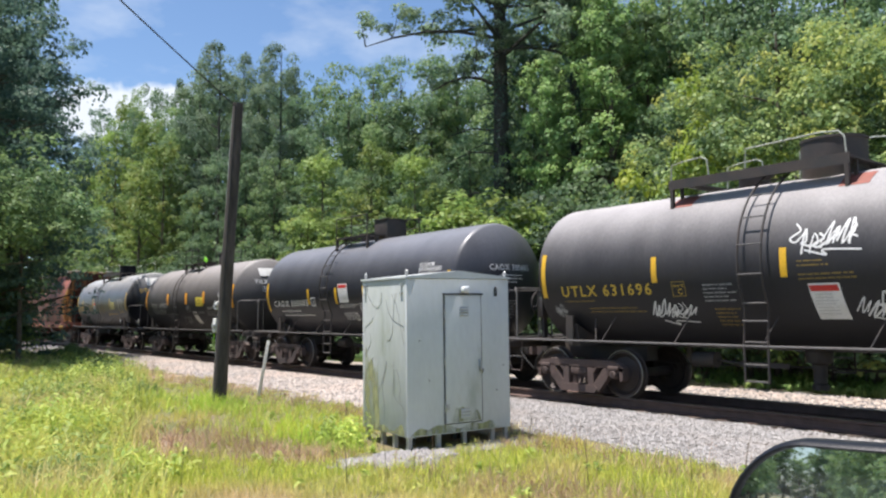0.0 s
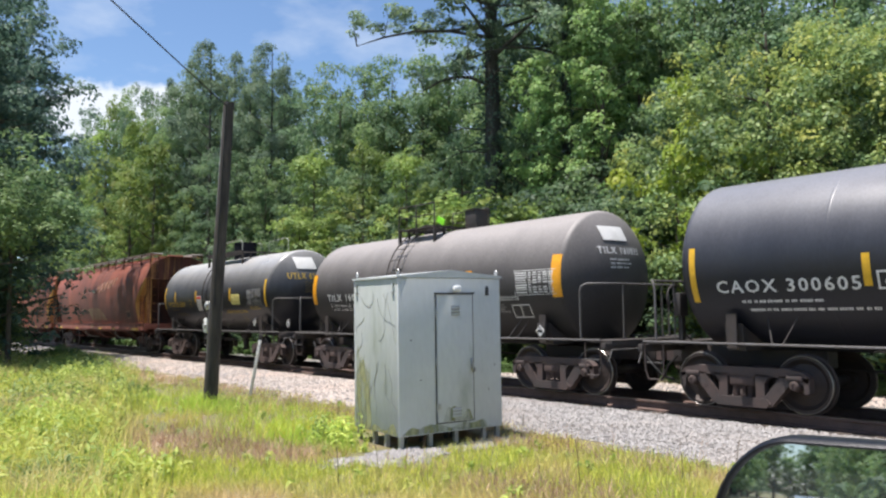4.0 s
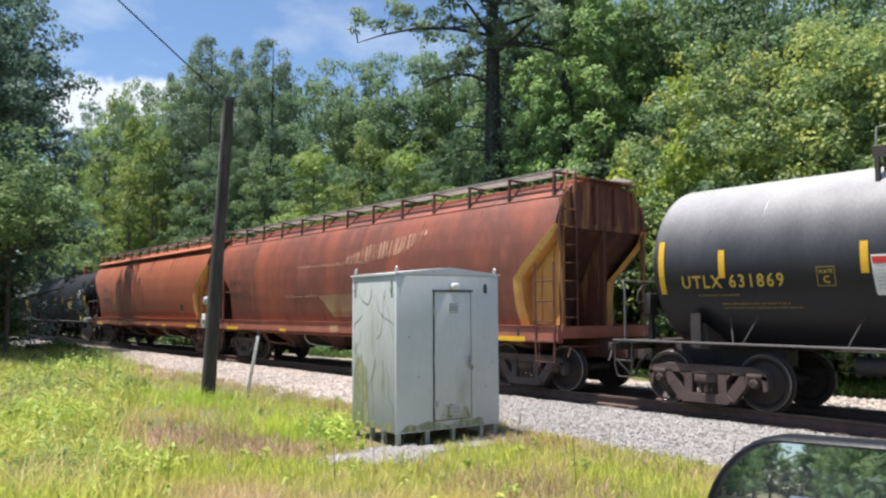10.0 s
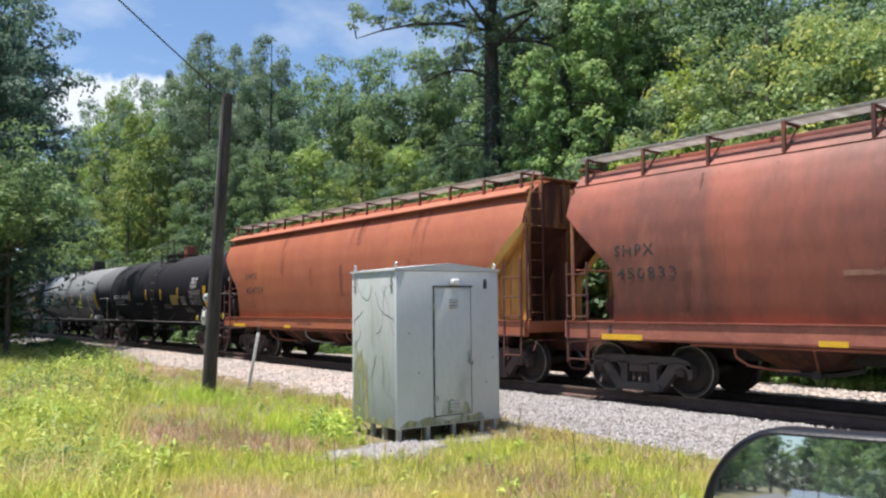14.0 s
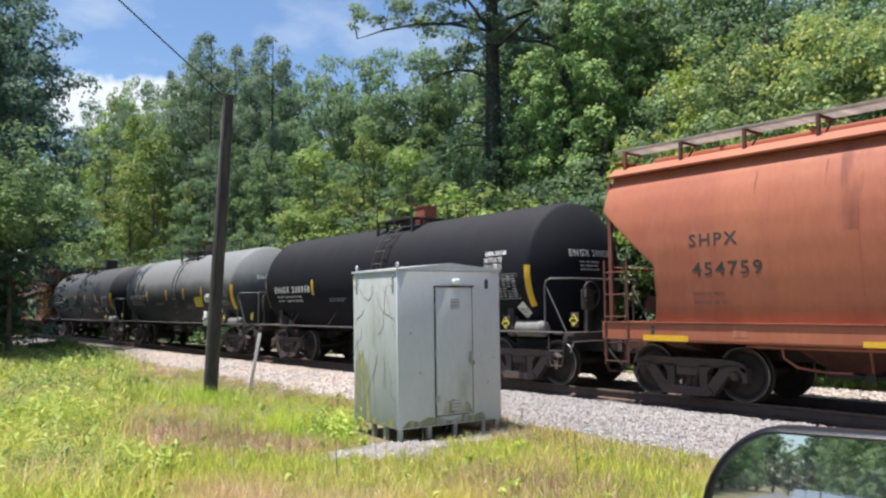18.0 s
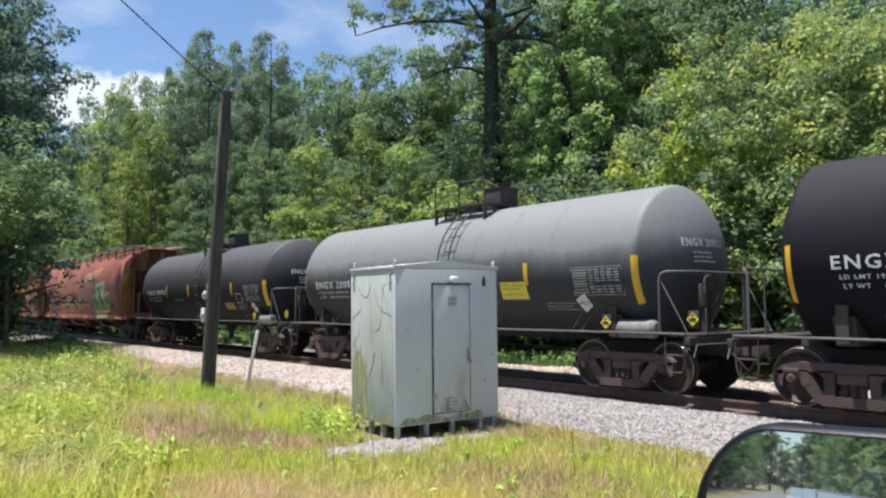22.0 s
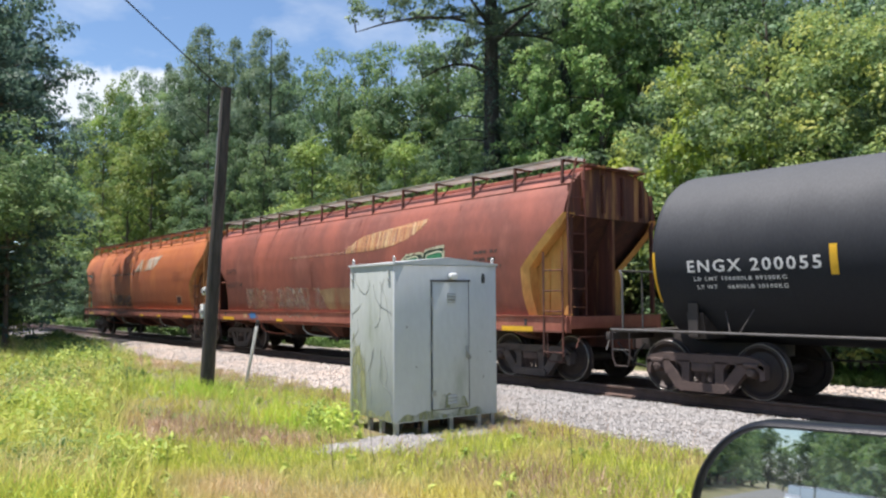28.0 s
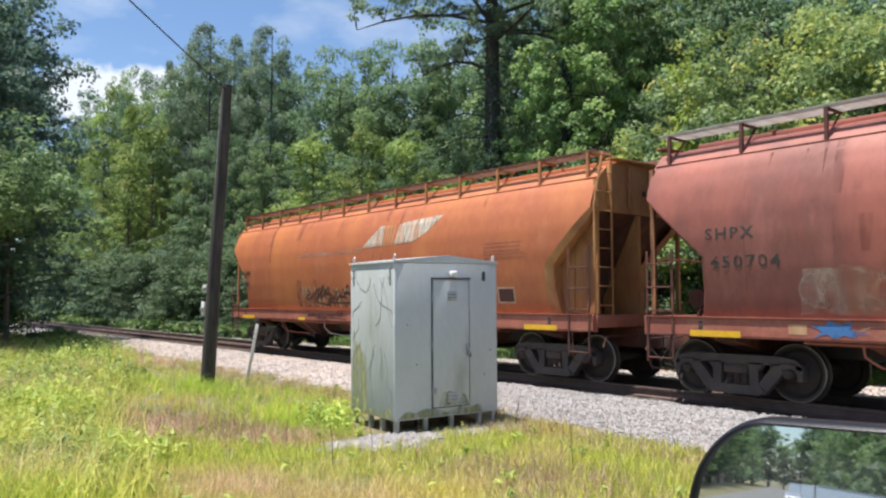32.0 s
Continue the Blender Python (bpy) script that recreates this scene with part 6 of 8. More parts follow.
def framed(c, f, x, z, w, h, line, fill, t=0.03):
    """A stencilled frame round a field of the car's own paint."""
    for r in (rect(x, z, w, t), rect(x, z + h - t, w, t), rect(x, z + t, t, h - 2 * t), rect(x + w - t, z + t, t, h - 2 * t)):
        patch(c, f, r, M[line], "stencil_frame", 0.008, n=1)


def warning_label(c, f, x, z, w, h, lean, seed):
    p = patch(c, f, rect(x, z, w, h, lean), M["label_white"], label="white paper label with a red header")
    k = lean * 0.80
    patch(c, f, [(x - k + 0.02, z + h * 0.78), (x - k + w - 0.02, z + h * 0.78), (x - k + w - 0.03 - lean * 0.15, z + h * 0.95), (x - k + 0.01 - lean * 0.15, z + h * 0.95)], M["red_paint"], "label_header", 0.010, n=2)
    lines(c, f, x - lean * 0.4 + 0.05, z + h * 0.72, w - 0.10, 7, 0.016, h * 0.06, M["grey_text"], seed, 0.012)
    return p


def yellow_label(c, f, x, z, w, h, seed, mname="label_yellow"):
    patch(c, f, rect(x, z, w, h), M[mname], label="yellow warning label")
    lines(c, f, x + 0.06, z + h - 0.05, w - 0.12, 2, h * 0.10, h * 0.10, M["label_olive"], seed, 0.012)
    lines(c, f, x + 0.06, z + h * 0.36, w - 0.12, 1, h * 0.12, h * 0.08, M["label_olive"], seed + 1, 0.012)


def head_marks(c, h, body, material, seed, z=2.66):
    write(c, h, body, -0.70, z, 0.14, material, 1.20, off=0.02)
    lines(c, h, -0.45, z - 0.09, 0.7, 3, 0.045, 0.035, material, seed, 0.02)


def car_first():
    c, f, h = tank_car(-6.46, 4.10, 5.35, 1.43, 2.40, M["brown_dust_sheen"], "dusty black tank car with yellow lettering and white graffiti", ladder_x=-0.08, round_dome=True, bars=(-2.02, 0.35), seams=(-3.2, 2.9),
                       end_bar=(4.66, 1.94, 2.81), platform=1.6, plat_x=-0.35, dome=(0.6, 0.50, "frame_black"))
    write(c, f, "UTLX 631696", -4.21, 1.95, 0.20, M["yellow_text"], 2.14)
    lines(c, f, -4.15, 1.88, 1.0, 1, material=M["dim_yellow"], **SMALL)
    lines(c, f, -3.6, 1.74, 1.5, 2, material=M["dim_yellow"], seed=3, **SMALL)
    framed(c, f, -1.63, 1.90, 0.27, 0.26, "dim_yellow", "brown_dust_sheen", 0.018)
    write(c, f, "PLATE", -1.59, 2.06, 0.045, M["yellow_text"], 0.19)
    write(c, f, "C", -1.52, 1.94, 0.09, M["yellow_text"])
    lines(c, f, -1.03, 2.10, 0.62, 5, material=M["grey_text"], seed=5, **SMALL)
    lines(c, f, -0.9, 1.70, 0.5, 5, material=M["dim_yellow"], seed=6, **SMALL)
    warning_label(c, f, 0.80, 1.51, 0.46, 0.53, 0.05, 8)
    lines(c, f, 0.62, 2.40, 0.5, 2, material=M["dim_yellow"], seed=9, **SMALL)
    lines(c, f, 0.62, 2.20, 0.9, 2, material=M["dim_yellow"], seed=19, **SMALL)
    scrawl(c, f, 0.50, 2.55, 0.95, 0.42, 5, 0.020, M["graffiti_white"], 11)
    scrawl(c, f, -2.18, 1.50, 0.80, 0.34, 5, 0.014, M["graffiti_white"], 12)
    scrawl(c, f, 1.35, 1.55, 0.9, 0.28, 4, 0.016, M["graffiti_white"], 13)
    scrawl(c, f, -4.5, 1.60, 0.25, 0.18, 3, 0.010, M["grey_text"], 14)
    for x in (-1.95, 1.05):
        patch(c, f, rect(x, 3.50, 0.45, 0.22), M["primer"], "primer_patch", 0.004, "red oxide primer patch")


def car_second():
    c, f, h = tank_car(-18.99, 4.22, 5.52, 1.45, 2.40, M["black_paint"], "black tank car with white lettering", ladder_x=-0.88, bars=(-2.10, -0.47, 1.02, 2.71), seams=(-2.6, 0.4, 3.0),
                       dome=(0.27, 0.34, "frame_black"), platform=0.90, plat_x=-0.40, frame_mat="truck_black", brace=True, end_bar=(4.80, 1.77, 2.66), bar_z=(1.95, 2.41))
    write(c, f, "CAOX 300605", -4.40, 1.91, 0.19, M["white_text"], 2.25)
    lines(c, f, -4.0, 1.80, 1.7, 1, 0.055, 0.05, M["white_text"], 4)
    lines(c, f, -3.9, 1.67, 2.2, 1, 0.055, 0.05, M["white_text"], 5)
    framed(c, f, -1.92, 1.90, 0.28, 0.26, "white_text", "black_paint")
    write(c, f, "C", -1.83, 1.95, 0.10, M["white_text"])
    warning_label(c, f, -0.24, 1.98, 0.50, 0.53, 0.04, 8)
    for k, (x, n, w, z) in enumerate(((-0.30, 2, 1.0, 1.93), (0.75, 9, 0.75, 1.95), (1.65, 8, 0.75, 1.90), (2.55, 4, 0.8, 1.90), (-0.2, 4, 0.8, 1.70))):
        lines(c, f, x, z, w, n, 0.034, 0.022, M["white_text"], 20 + k)
    stroke(c, f, [(0.45, 1.72), (0.50, 1.60), (0.44, 1.50), (0.32, 1.47)], 0.012, M["white_text"], "stencil_arrow")
    yellow_label(c, f, 1.79, 1.95, 0.81, 0.27, 40)
    for k, w in enumerate(("SODIUM", "HYDROXIDE", "SOLUTION")):
        write(c, f, w, 3.59, 2.80 - 0.12 * k, 0.095, M["white_text"])
    table_panel(c, f, 3.53, 1.99, 1.07, 0.45, 3)
    lines(c, f, 3.5, 1.93, 0.8, 2, 0.025, 0.02, M["grey_text"], 31)
    placard(c, -1.44, 4.20, 1.32, M["label_white"])
    placard(c, -1.10, 5.78, 1.34, M["label_white"])
    head_marks(c, h, "CAOX 300605", M["white_text"], 2)
    lines(c, h, -0.35, 1.95, 0.5, 7, 0.03, 0.035, M["grey_text"], 33, 0.02)


def car_third():
    c, f, h = tank_car(-31.70, 4.30, 5.45, 1.42, 2.33, M["tan_dust_sheen"], "dusty brown-grey tank car with orange strips", bar="orange_bar", ladder_x=-0.72, seams=(-2.9, 1.4, 3.3),
                       frame_mat="truck_black", head_paint=M["tan_dust_sheen"], dome=(0.85, 0.21, "frame_black"), platform=0.80, plat_x=-0.45, end_bar=(4.80, 1.93, 2.78))
    for x in (-2.03, 0.16, 2.05):
        patch(c, f, rect(x, 2.12, 0.21, 0.45), M["orange_bar"], "reflector", 0.009, "orange reflective strip")
    for s in (-1, 1):
        patch(c, f, rect(s * 4.80 - 0.12, 1.93, 0.24, 0.85), M["orange_bar"], "reflector", 0.010, "orange reflective strip")
    write(c, f, "TILX 160833", -4.06, 2.00, 0.19, M["white_text"], 2.0)
    write(c, f, "LD LMT 203300 LB  92200 KG", -3.93, 1.845, 0.062, M["white_text"], 1.62)
    write(c, f, "LT WT  51700 LB  27100 KG", -3.88, 1.735, 0.062, M["white_text"], 1.60)
    lines(c, f, -2.2, 1.76, 0.95, 4, 0.025, 0.025, M["grey_text"], 6)
    lines(c, f, -0.15, 1.60, 0.6, 4, 0.03, 0.03, M["grey_text"], 7)
    stroke(c, f, [(-0.28, 1.62), (-0.40, 1.50), (-0.30, 1.36), (-0.12, 1.34)], 0.010, M["grey_text"], "stencil_arrow")
    patch(c, f, rect(0.86, 1.34, 0.43, 0.47, 0.06), M["label_white"], label="leaning white paper label")
    patch(c, f, [(0.85, 1.68), (1.22, 1.68), (1.21, 1.77), (0.84, 1.77)], M["frame_black"], "label_header", 0.010, n=2)
    lines(c, f, 0.90, 1.62, 0.34, 6, 0.016, 0.026, M["grey_text"], 8, 0.012)
    yellow_label(c, f, 1.32, 2.02, 0.73, 0.35, 9)
    write(c, f, "SODIUM HYDROXIDE SOLUTION", 2.43, 1.89, 0.09, M["white_text"], 1.26)
    lines(c, f, 2.25, 1.82, 1.1, 4, 0.025, 0.025, M["grey_text"], 10)
    lines(c, f, 1.42, 1.82, 0.7, 2, 0.03, 0.025, M["grey_text"], 12)
    table_panel(c, f, 3.65, 2.02, 1.10, 0.45, 5, M["white_text"])
    framed(c, f, 3.43, 1.53, 0.54, 0.27, "white_text", "tan_dust_sheen", 0.02)
    patch(c, f, rect(3.68, 1.55, 0.02, 0.23), M["white_text"], "stencil_frame", 0.008, n=1)
    placard(c, -1.44, 4.37, 1.26, M["label_white"])
    scrawl(c, f, 0.15, 1.85, 0.42, 0.24, 4, 0.009, M["grey_text"], 15)
    part("tag", box(BM(), (0.10, -0.55, 3.98), (0.30, 0.03, 0.15), (0, 25, 0)), M["label_green"], c, "lime green plastic tag")
    part("tag", box(BM(), (0.62, -0.35, 0.78), (0.10, 0.03, 0.26)), M["label_green"], c, "lime green plastic tag")
    patch(c, h, [(-0.50, 3.08), (0.18, 3.08), (0.15, 3.38), (-0.53, 3.38)], M["label_white"], off=0.02, n=4, label="white paper label on the tank head")
    head_marks(c, h, "TILX 160833", M["white_text"], 3, 2.80)


def car_fourth():
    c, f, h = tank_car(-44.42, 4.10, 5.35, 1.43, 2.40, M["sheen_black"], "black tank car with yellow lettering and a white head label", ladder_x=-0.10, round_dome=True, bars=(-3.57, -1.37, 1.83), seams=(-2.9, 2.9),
                       end_bar=(4.66, 1.91, 2.81), platform=1.6, plat_x=0.25, dome=(0.02, 0.42, "matt_black"))
    write(c, f, "UTLX 631869", -4.28, 2.00, 0.20, M["yellow_text"], 1.77)
    lines(c, f, -4.0, 1.90, 1.0, 1, material=M["dim_yellow"], **SMALL)
    lines(c, f, -3.6, 1.76, 1.5, 2, material=M["dim_yellow"], seed=3, **SMALL)
    framed(c, f, -2.00, 1.98, 0.27, 0.29, "dim_yellow", "black_paint", 0.018)
    write(c, f, "PLATE", -1.96, 2.17, 0.05, M["yellow_text"], 0.19)
    write(c, f, "C", -1.91, 2.03, 0.10, M["yellow_text"])
    warning_label(c, f, -1.20, 1.84, 0.46, 0.56, 0.03, 8)
    lines(c, f, 0.30, 2.35, 0.6, 9, 0.03, 0.028, M["dim_yellow"], 9)
    yellow_label(c, f, 1.98, 2.02, 0.70, 0.36, 9, "label_pale")
    write(c, f, "SODIUM HYDROXIDE SOLUTION", 1.35, 1.72, 0.10, M["yellow_text"], 1.72)
    lines(c, f, 2.5, 1.62, 0.4, 3, 0.03, 0.03, M["dim_yellow"], 10)
    table_panel(c, f, 3.28, 2.01, 1.08, 0.46, 6)
    lines(c, f, 3.4, 1.94, 0.9, 2, 0.035, 0.03, M["yellow_text"], 13)
    placard(c, -1.44, 3.95, 1.40, M["label_white"])
    placard(c, -1.10, 5.66, 1.36, M["label_white"])
    patch(c, h, [(-0.52, 3.16), (0.18, 3.16), (0.10, 3.56), (-0.60, 3.56)], M["label_white"], off=0.02, n=4, label="white paper label on the tank head")
    write(c, h, "UTLX 631869", -0.86, 2.82, 0.20, M["yellow_text"], 1.45, off=0.02)
    lines(c, h, -0.30, 2.74, 0.5, 6, 0.03, 0.035, M["dim_yellow"], 3, 0.02)


def streaks(c, f, x0, x1, z, n, mname, seed, length=0.45):
    """Rust and bleach runs down the side sheet."""
    rng = random.Random(seed)
    for k in range(n):
        x, w, l = rng.uniform(x0, x1), rng.uniform(0.012, 0.04), length * rng.uniform(0.4, 1.3)
        zz = z + rng.uniform(-0.05, 0.05)
        patch(c, f, [(x - w * 0.2, zz - l), (x + w * 0.2, zz - l), (x + w, zz), (x - w, zz)], M[mname], "rust_streak", 0.0045 + 0.0004 * k, n=3)


def streaked_emblem(c, f, x, end, seed, paint, share):
    """An emblem worn to upright streaks: a low tail that swells to a wing."""
    er = random.Random(seed)
    while x < end:
        lo = float(np.interp(x, (-0.6, 0.7, 1.85, 2.75, 3.35, 3.85, 4.12), (2.92, 2.92, 2.94, 3.01, 3.14, 3.36, 3.56)))
        hi = float(np.interp(x, (-0.6, 0.3, 0.95, 1.4, 2.4, 4.12), (2.98, 3.02, 3.20, 3.35, 3.45, 3.60)))
        w = er.uniform(0.03, 0.13)
        top = hi - (hi - lo) * er.uniform(0, 0.12)
        if x > 0.4:
            patch(c, f, [(x, lo), (x + w, lo + 0.01), (x + w, top), (x, top)], M["emblem_haze"], "faded_emblem", 0.0050, n=6)
        if er.random() < 0.35 + 0.13 * x:
            patch(c, f, [(x, lo), (x + w * 0.6, lo), (x + w * 0.7, top - 0.02), (x + 0.01, top)], M[paint if er.random() < share else "cream_streak"], "faded_emblem", 0.0062, n=6)
        x += w + er.uniform(0.005, 0.04)


def car_fifth():
    c, f = hopper_car(-59.70, 6.91, 8.27, M["hop_brown"], "rusty red covered hopper car with bleached lettering")
    panel_marks(c, f, 8.2, 62)
    streaked_emblem(c, f, -0.4, 3.95, 29, "emblem_pink", 0.6)
    patch(c, f, [(-2.2, 2.88), (1.75, 2.88), (1.75, 2.96), (-2.2, 2.96)], M["stripe_haze"], "faded_stripe", 0.005)
    shape(c, f, [(-0.23, 1.46), (2.4, 1.46), (1.95, 1.75), (1.64, 1.95), (1.1, 2.08), (-0.2, 2.1), (-0.95, 2.06)], "tan_field", "faded_field", 0.005, "bleached tan painted field")
    patch(c, f, [(-3.0, 2.02), (-1.0, 2.02), (-1.0, 2.10), (-3.0, 2.10)], M["stripe_haze"], "faded_stripe", 0.005)
    streaks(c, f, -6.5, 6.5, 3.85, 14, "rust_thin", 6, 0.3)
    patch(c, sill_face, rect(-0.36, 1.05, 0.47, 0.20), M["faded_cream"], "sill_label", 0.004, "dull cream sill label", 1)
    framed(c, f, 5.65, 1.56, 0.52, 0.33, "faded_cream", "hop_red", 0.025)
    patch(c, f, rect(5.69, 1.60, 0.44, 0.25), M["graffiti_dark"], "stencil_field", 0.006)
    write(c, f, "SHPX", -7.00, 2.50, 0.20, M["dark_thin"], 0.85)
    write(c, f, "450833", -6.96, 2.09, 0.20, M["dark_thin"], 1.24)


def car_sixth():
    c, f = hopper_car(-76.60, 6.07, 7.52, M["hop_salmon"], "faded salmon covered hopper car with dark stencilled marks", frame_mat="truck", roof_band=True, sill="hop_salmon")
    panel_marks(c, f, 7.5, 63, "stain_soft")
    write(c, f, "SHPX", -5.62, 2.58, 0.20, M["dark_text"], 0.87)
    write(c, f, "454759", -5.58, 2.10, 0.21, M["dark_text"], 1.23)
    lines(c, f, -5.6, 1.85, 0.8, 2, 0.08, 0.06, M["hop_red"], 14)
    lines(c, sill_face, -2.1, 1.20, 1.1, 1, 0.08, 0.05, M["dark_thin"], 4, 0.006)
    framed(c, f, 4.9, 1.62, 0.40, 0.30, "faded_cream", "hop_salmon", 0.02)
    patch(c, f, rect(4.93, 1.65, 0.34, 0.24), M["graffiti_dark"], "stencil_field", 0.006)
    patch(c, sill_face, rect(-4.9, 1.10, 0.22, 0.15), M["faded_cream"], "sill_label", 0.004, "dull cream sill label", 1)
    streaks(c, f, -5.5, 5.5, 3.9, 8, "stain_soft", 6, 0.5)


def ammonium(c, f, h, number, seed, limit, weight, tag_x=5.66, tag_z=1.55):
    """The marks that the three later tank cars share."""
    write(c, f, "ENGX " + number, -5.33, 2.09, 0.19, M["white_text"], 2.22)
    write(c, f, "LD LMT " + limit, -5.22, 1.945, 0.062, M["white_text"], 1.58)
    write(c, f, "LT WT    " + weight, -5.18, 1.815, 0.062, M["white_text"], 1.54)
    lines(c, f, -2.1, 1.90, 1.1, 2, 0.03, 0.025, M["grey_text"], seed + 2)
    lines(c, f, 1.45, 1.80, 0.9, 3, 0.03, 0.03, M["grey_text"], seed + 3)
    lines(c, f, 3.65, 1.65, 0.9, 3, 0.03, 0.03, M["grey_text"], seed + 3)
    table_panel(c, f, 4.50, 1.81, 1.15, 0.47, seed, M["grey_text"])
    placard(c, -1.44, 5.26, 1.27, M["label_yellow"])
    placard(c, -1.10, 6.86, 1.34, M["label_yellow"])
    loose_label(c, f, tag_x, tag_z, 0.27, 28, M["label_white"])
    rv = lathe(BM(), [(-0.42, 0.0), (-0.41, 0.11), (-0.35, 0.165), (0.35, 0.165), (0.41, 0.11), (0.42, 0.0)], 20, "x", (5.80, -1.20, 1.16))
    part("air_reservoir", rv, M["reservoir"], c, "grey air reservoir on the end platform")
    head_marks(c, h, "ENGX " + number, M["white_text"], seed + 5)


def car_seventh():
    c, f, h = tank_car(-92.05, 5.27, 6.52, 1.50, 2.38, M["matt_black"], "matt black tank car with white lettering and a rusty valve housing", ladder_x=0.62, bars=(-2.98, -0.65, 1.20, 3.20), seams=(-3.6, -1.2, 2.4),
                       dome=(0.65, 0.21, "rust_orange"), platform=0.85, plat_x=0.45, end_bar=(5.95, 1.61, 2.47), bar_z=(2.0, 2.45), brake_end=1, brace=True)
    ammonium(c, f, h, "200058", 40, "196750LB 89250KG", "66250LB 30050KG")
    for k, w in enumerate(("AMMONIUM", "NITRATE", "SOLUTION")):
        write(c, f, w, 4.65, 2.71 - 0.145 * k, 0.105, M["white_text"], 0.66 if k == 0 else 0.56)
    patch(c, f, rect(2.38, 1.78, 0.76, 0.40), M["label_olive"], label="faded olive label")
    framed(c, f, 3.56, 1.78, 0.50, 0.31, "white_text", "black_paint", 0.02)
    lines(c, f, 3.62, 2.02, 0.38, 3, 0.04, 0.03, M["white_text"], 47)


def car_eighth():
    c, f, h = tank_car(-106.75, 5.30, 6.52, 1.50, 2.38, M["grey_dust_sheen"], "dusty grey tank car with white lettering", ladder_x=0.70, bars=(-3.06, -0.65, 1.30, 3.19), seams=(-4.4, -3.6, -2.4, 1.6, 2.6),
                       dome=(0.95, 0.30, "frame_black"), platform=0.95, plat_x=0.48, end_bar=(5.95, 1.60, 2.48), bar_z=(2.0, 2.45), brake_end=1, brace=True)
    ammonium(c, f, h, "200013", 50, "196800 LB 89300 KG", "66200 LB 30000 KG", 4.66, 1.64)
    yellow_label(c, f, 2.45, 1.72, 0.78, 0.36, 52)
    for k, (x, w, drop) in enumerate(((-4.42, 0.06, 1.0), (-3.62, 0.10, 1.3), (-2.42, 0.07, 0.9), (-1.3, 0.05, 0.8), (1.58, 0.08, 1.1), (2.6, 0.06, 1.0), (3.9, 0.09, 0.8))):
        patch(c, f, [(x + w * 0.3, 3.55 - drop), (x + w * 0.7, 3.55 - drop), (x + w, 3.60), (x, 3.60)], M["soot_thin"], "soot_run", 0.004 + 0.0004 * k, n=10)


def car_ninth():
    c, f, h = tank_car(-121.50, 5.35, 6.55, 1.50, 2.38, M["dull_black"], "dull black tank car with bold white lettering", ladder_x=0.62, bars=(-2.97, -0.6, 1.35, 3.44), seams=(-3.6, -1.2, 2.4),
                       dome=(0.75, 0.30, "frame_black"), platform=0.85, plat_x=0.45, end_bar=(6.0, 1.59, 2.45), bar_z=(1.99, 2.43), brake_end=1, brace=True)
    ammonium(c, f, h, "200055", 60, "196600LB 89200KG", "66400LB 30100KG", 4.96, 1.57)
    patch(c, f, rect(2.66, 1.50, 0.76, 0.23), M["label_olive"], label="faded olive label")
    framed(c, f, 3.77, 1.72, 0.46, 0.33, "white_text", "black_paint", 0.02)


def shape(c, f, pts, mname, name, off, label="", n=18):
    """A painted field with any outline, cut into level slices so that it follows the side sheet."""
    levels = sorted(set(np.linspace(min(z for _, z in pts), max(z for _, z in pts), n).round(4)) | {round(z, 4) for _, z in pts})
    vs, fs = [], []
    for lo, hi in zip(levels, levels[1:]):
        mid, cuts = (lo + hi) / 2, []
        for (ax, az), (bx_, bz) in zip(pts, list(pts[1:]) + [pts[0]]):
            if (az > mid) != (bz > mid):
                at = lambda z: ax + (bx_ - ax) * (z - az) / (bz - az)
                cuts.append((at(mid), at(lo), at(hi)))
        cuts.sort()
        for p, q in zip(cuts[::2], cuts[1::2]):
            k = len(vs)
            vs += [f(p[1], lo, off), f(q[1], lo, off), f(q[2], hi, off), f(p[2], hi, off)]
            fs.append((k, k + 1, k + 2, k + 3))
    return part(name, raw_mesh(name, vs, fs, M[mname]), None, c, label)


def panel_marks(c, f, half, seed, stain="stain_thin"):
    """Welded panel seams and broad rusty runs on a hopper's side."""
    rng = random.Random(seed)
    x = -half + 1.9
    while x < half - 1.5:
        patch(c, f, rect(x, 1.38, 0.012, 2.55), M["stain_thin"], "panel_seam", 0.003, n=10)
        x += rng.uniform(1.25, 1.5)
    for k in range(9):
        x, w = rng.uniform(-half + 2.2, half - 2.6), rng.uniform(0.10, 0.45)
        top, drop = rng.choice((3.95, 3.95, 2.8, 2.2)), rng.uniform(0.5, 1.3)
        patch(c, f, [(x + w * 0.2, max(1.38, top - drop)), (x + w * 0.7, max(1.38, top - drop)), (x + w, top), (x, top)], M[stain], "rust_stain", 0.0035 + 0.0002 * k, n=8)


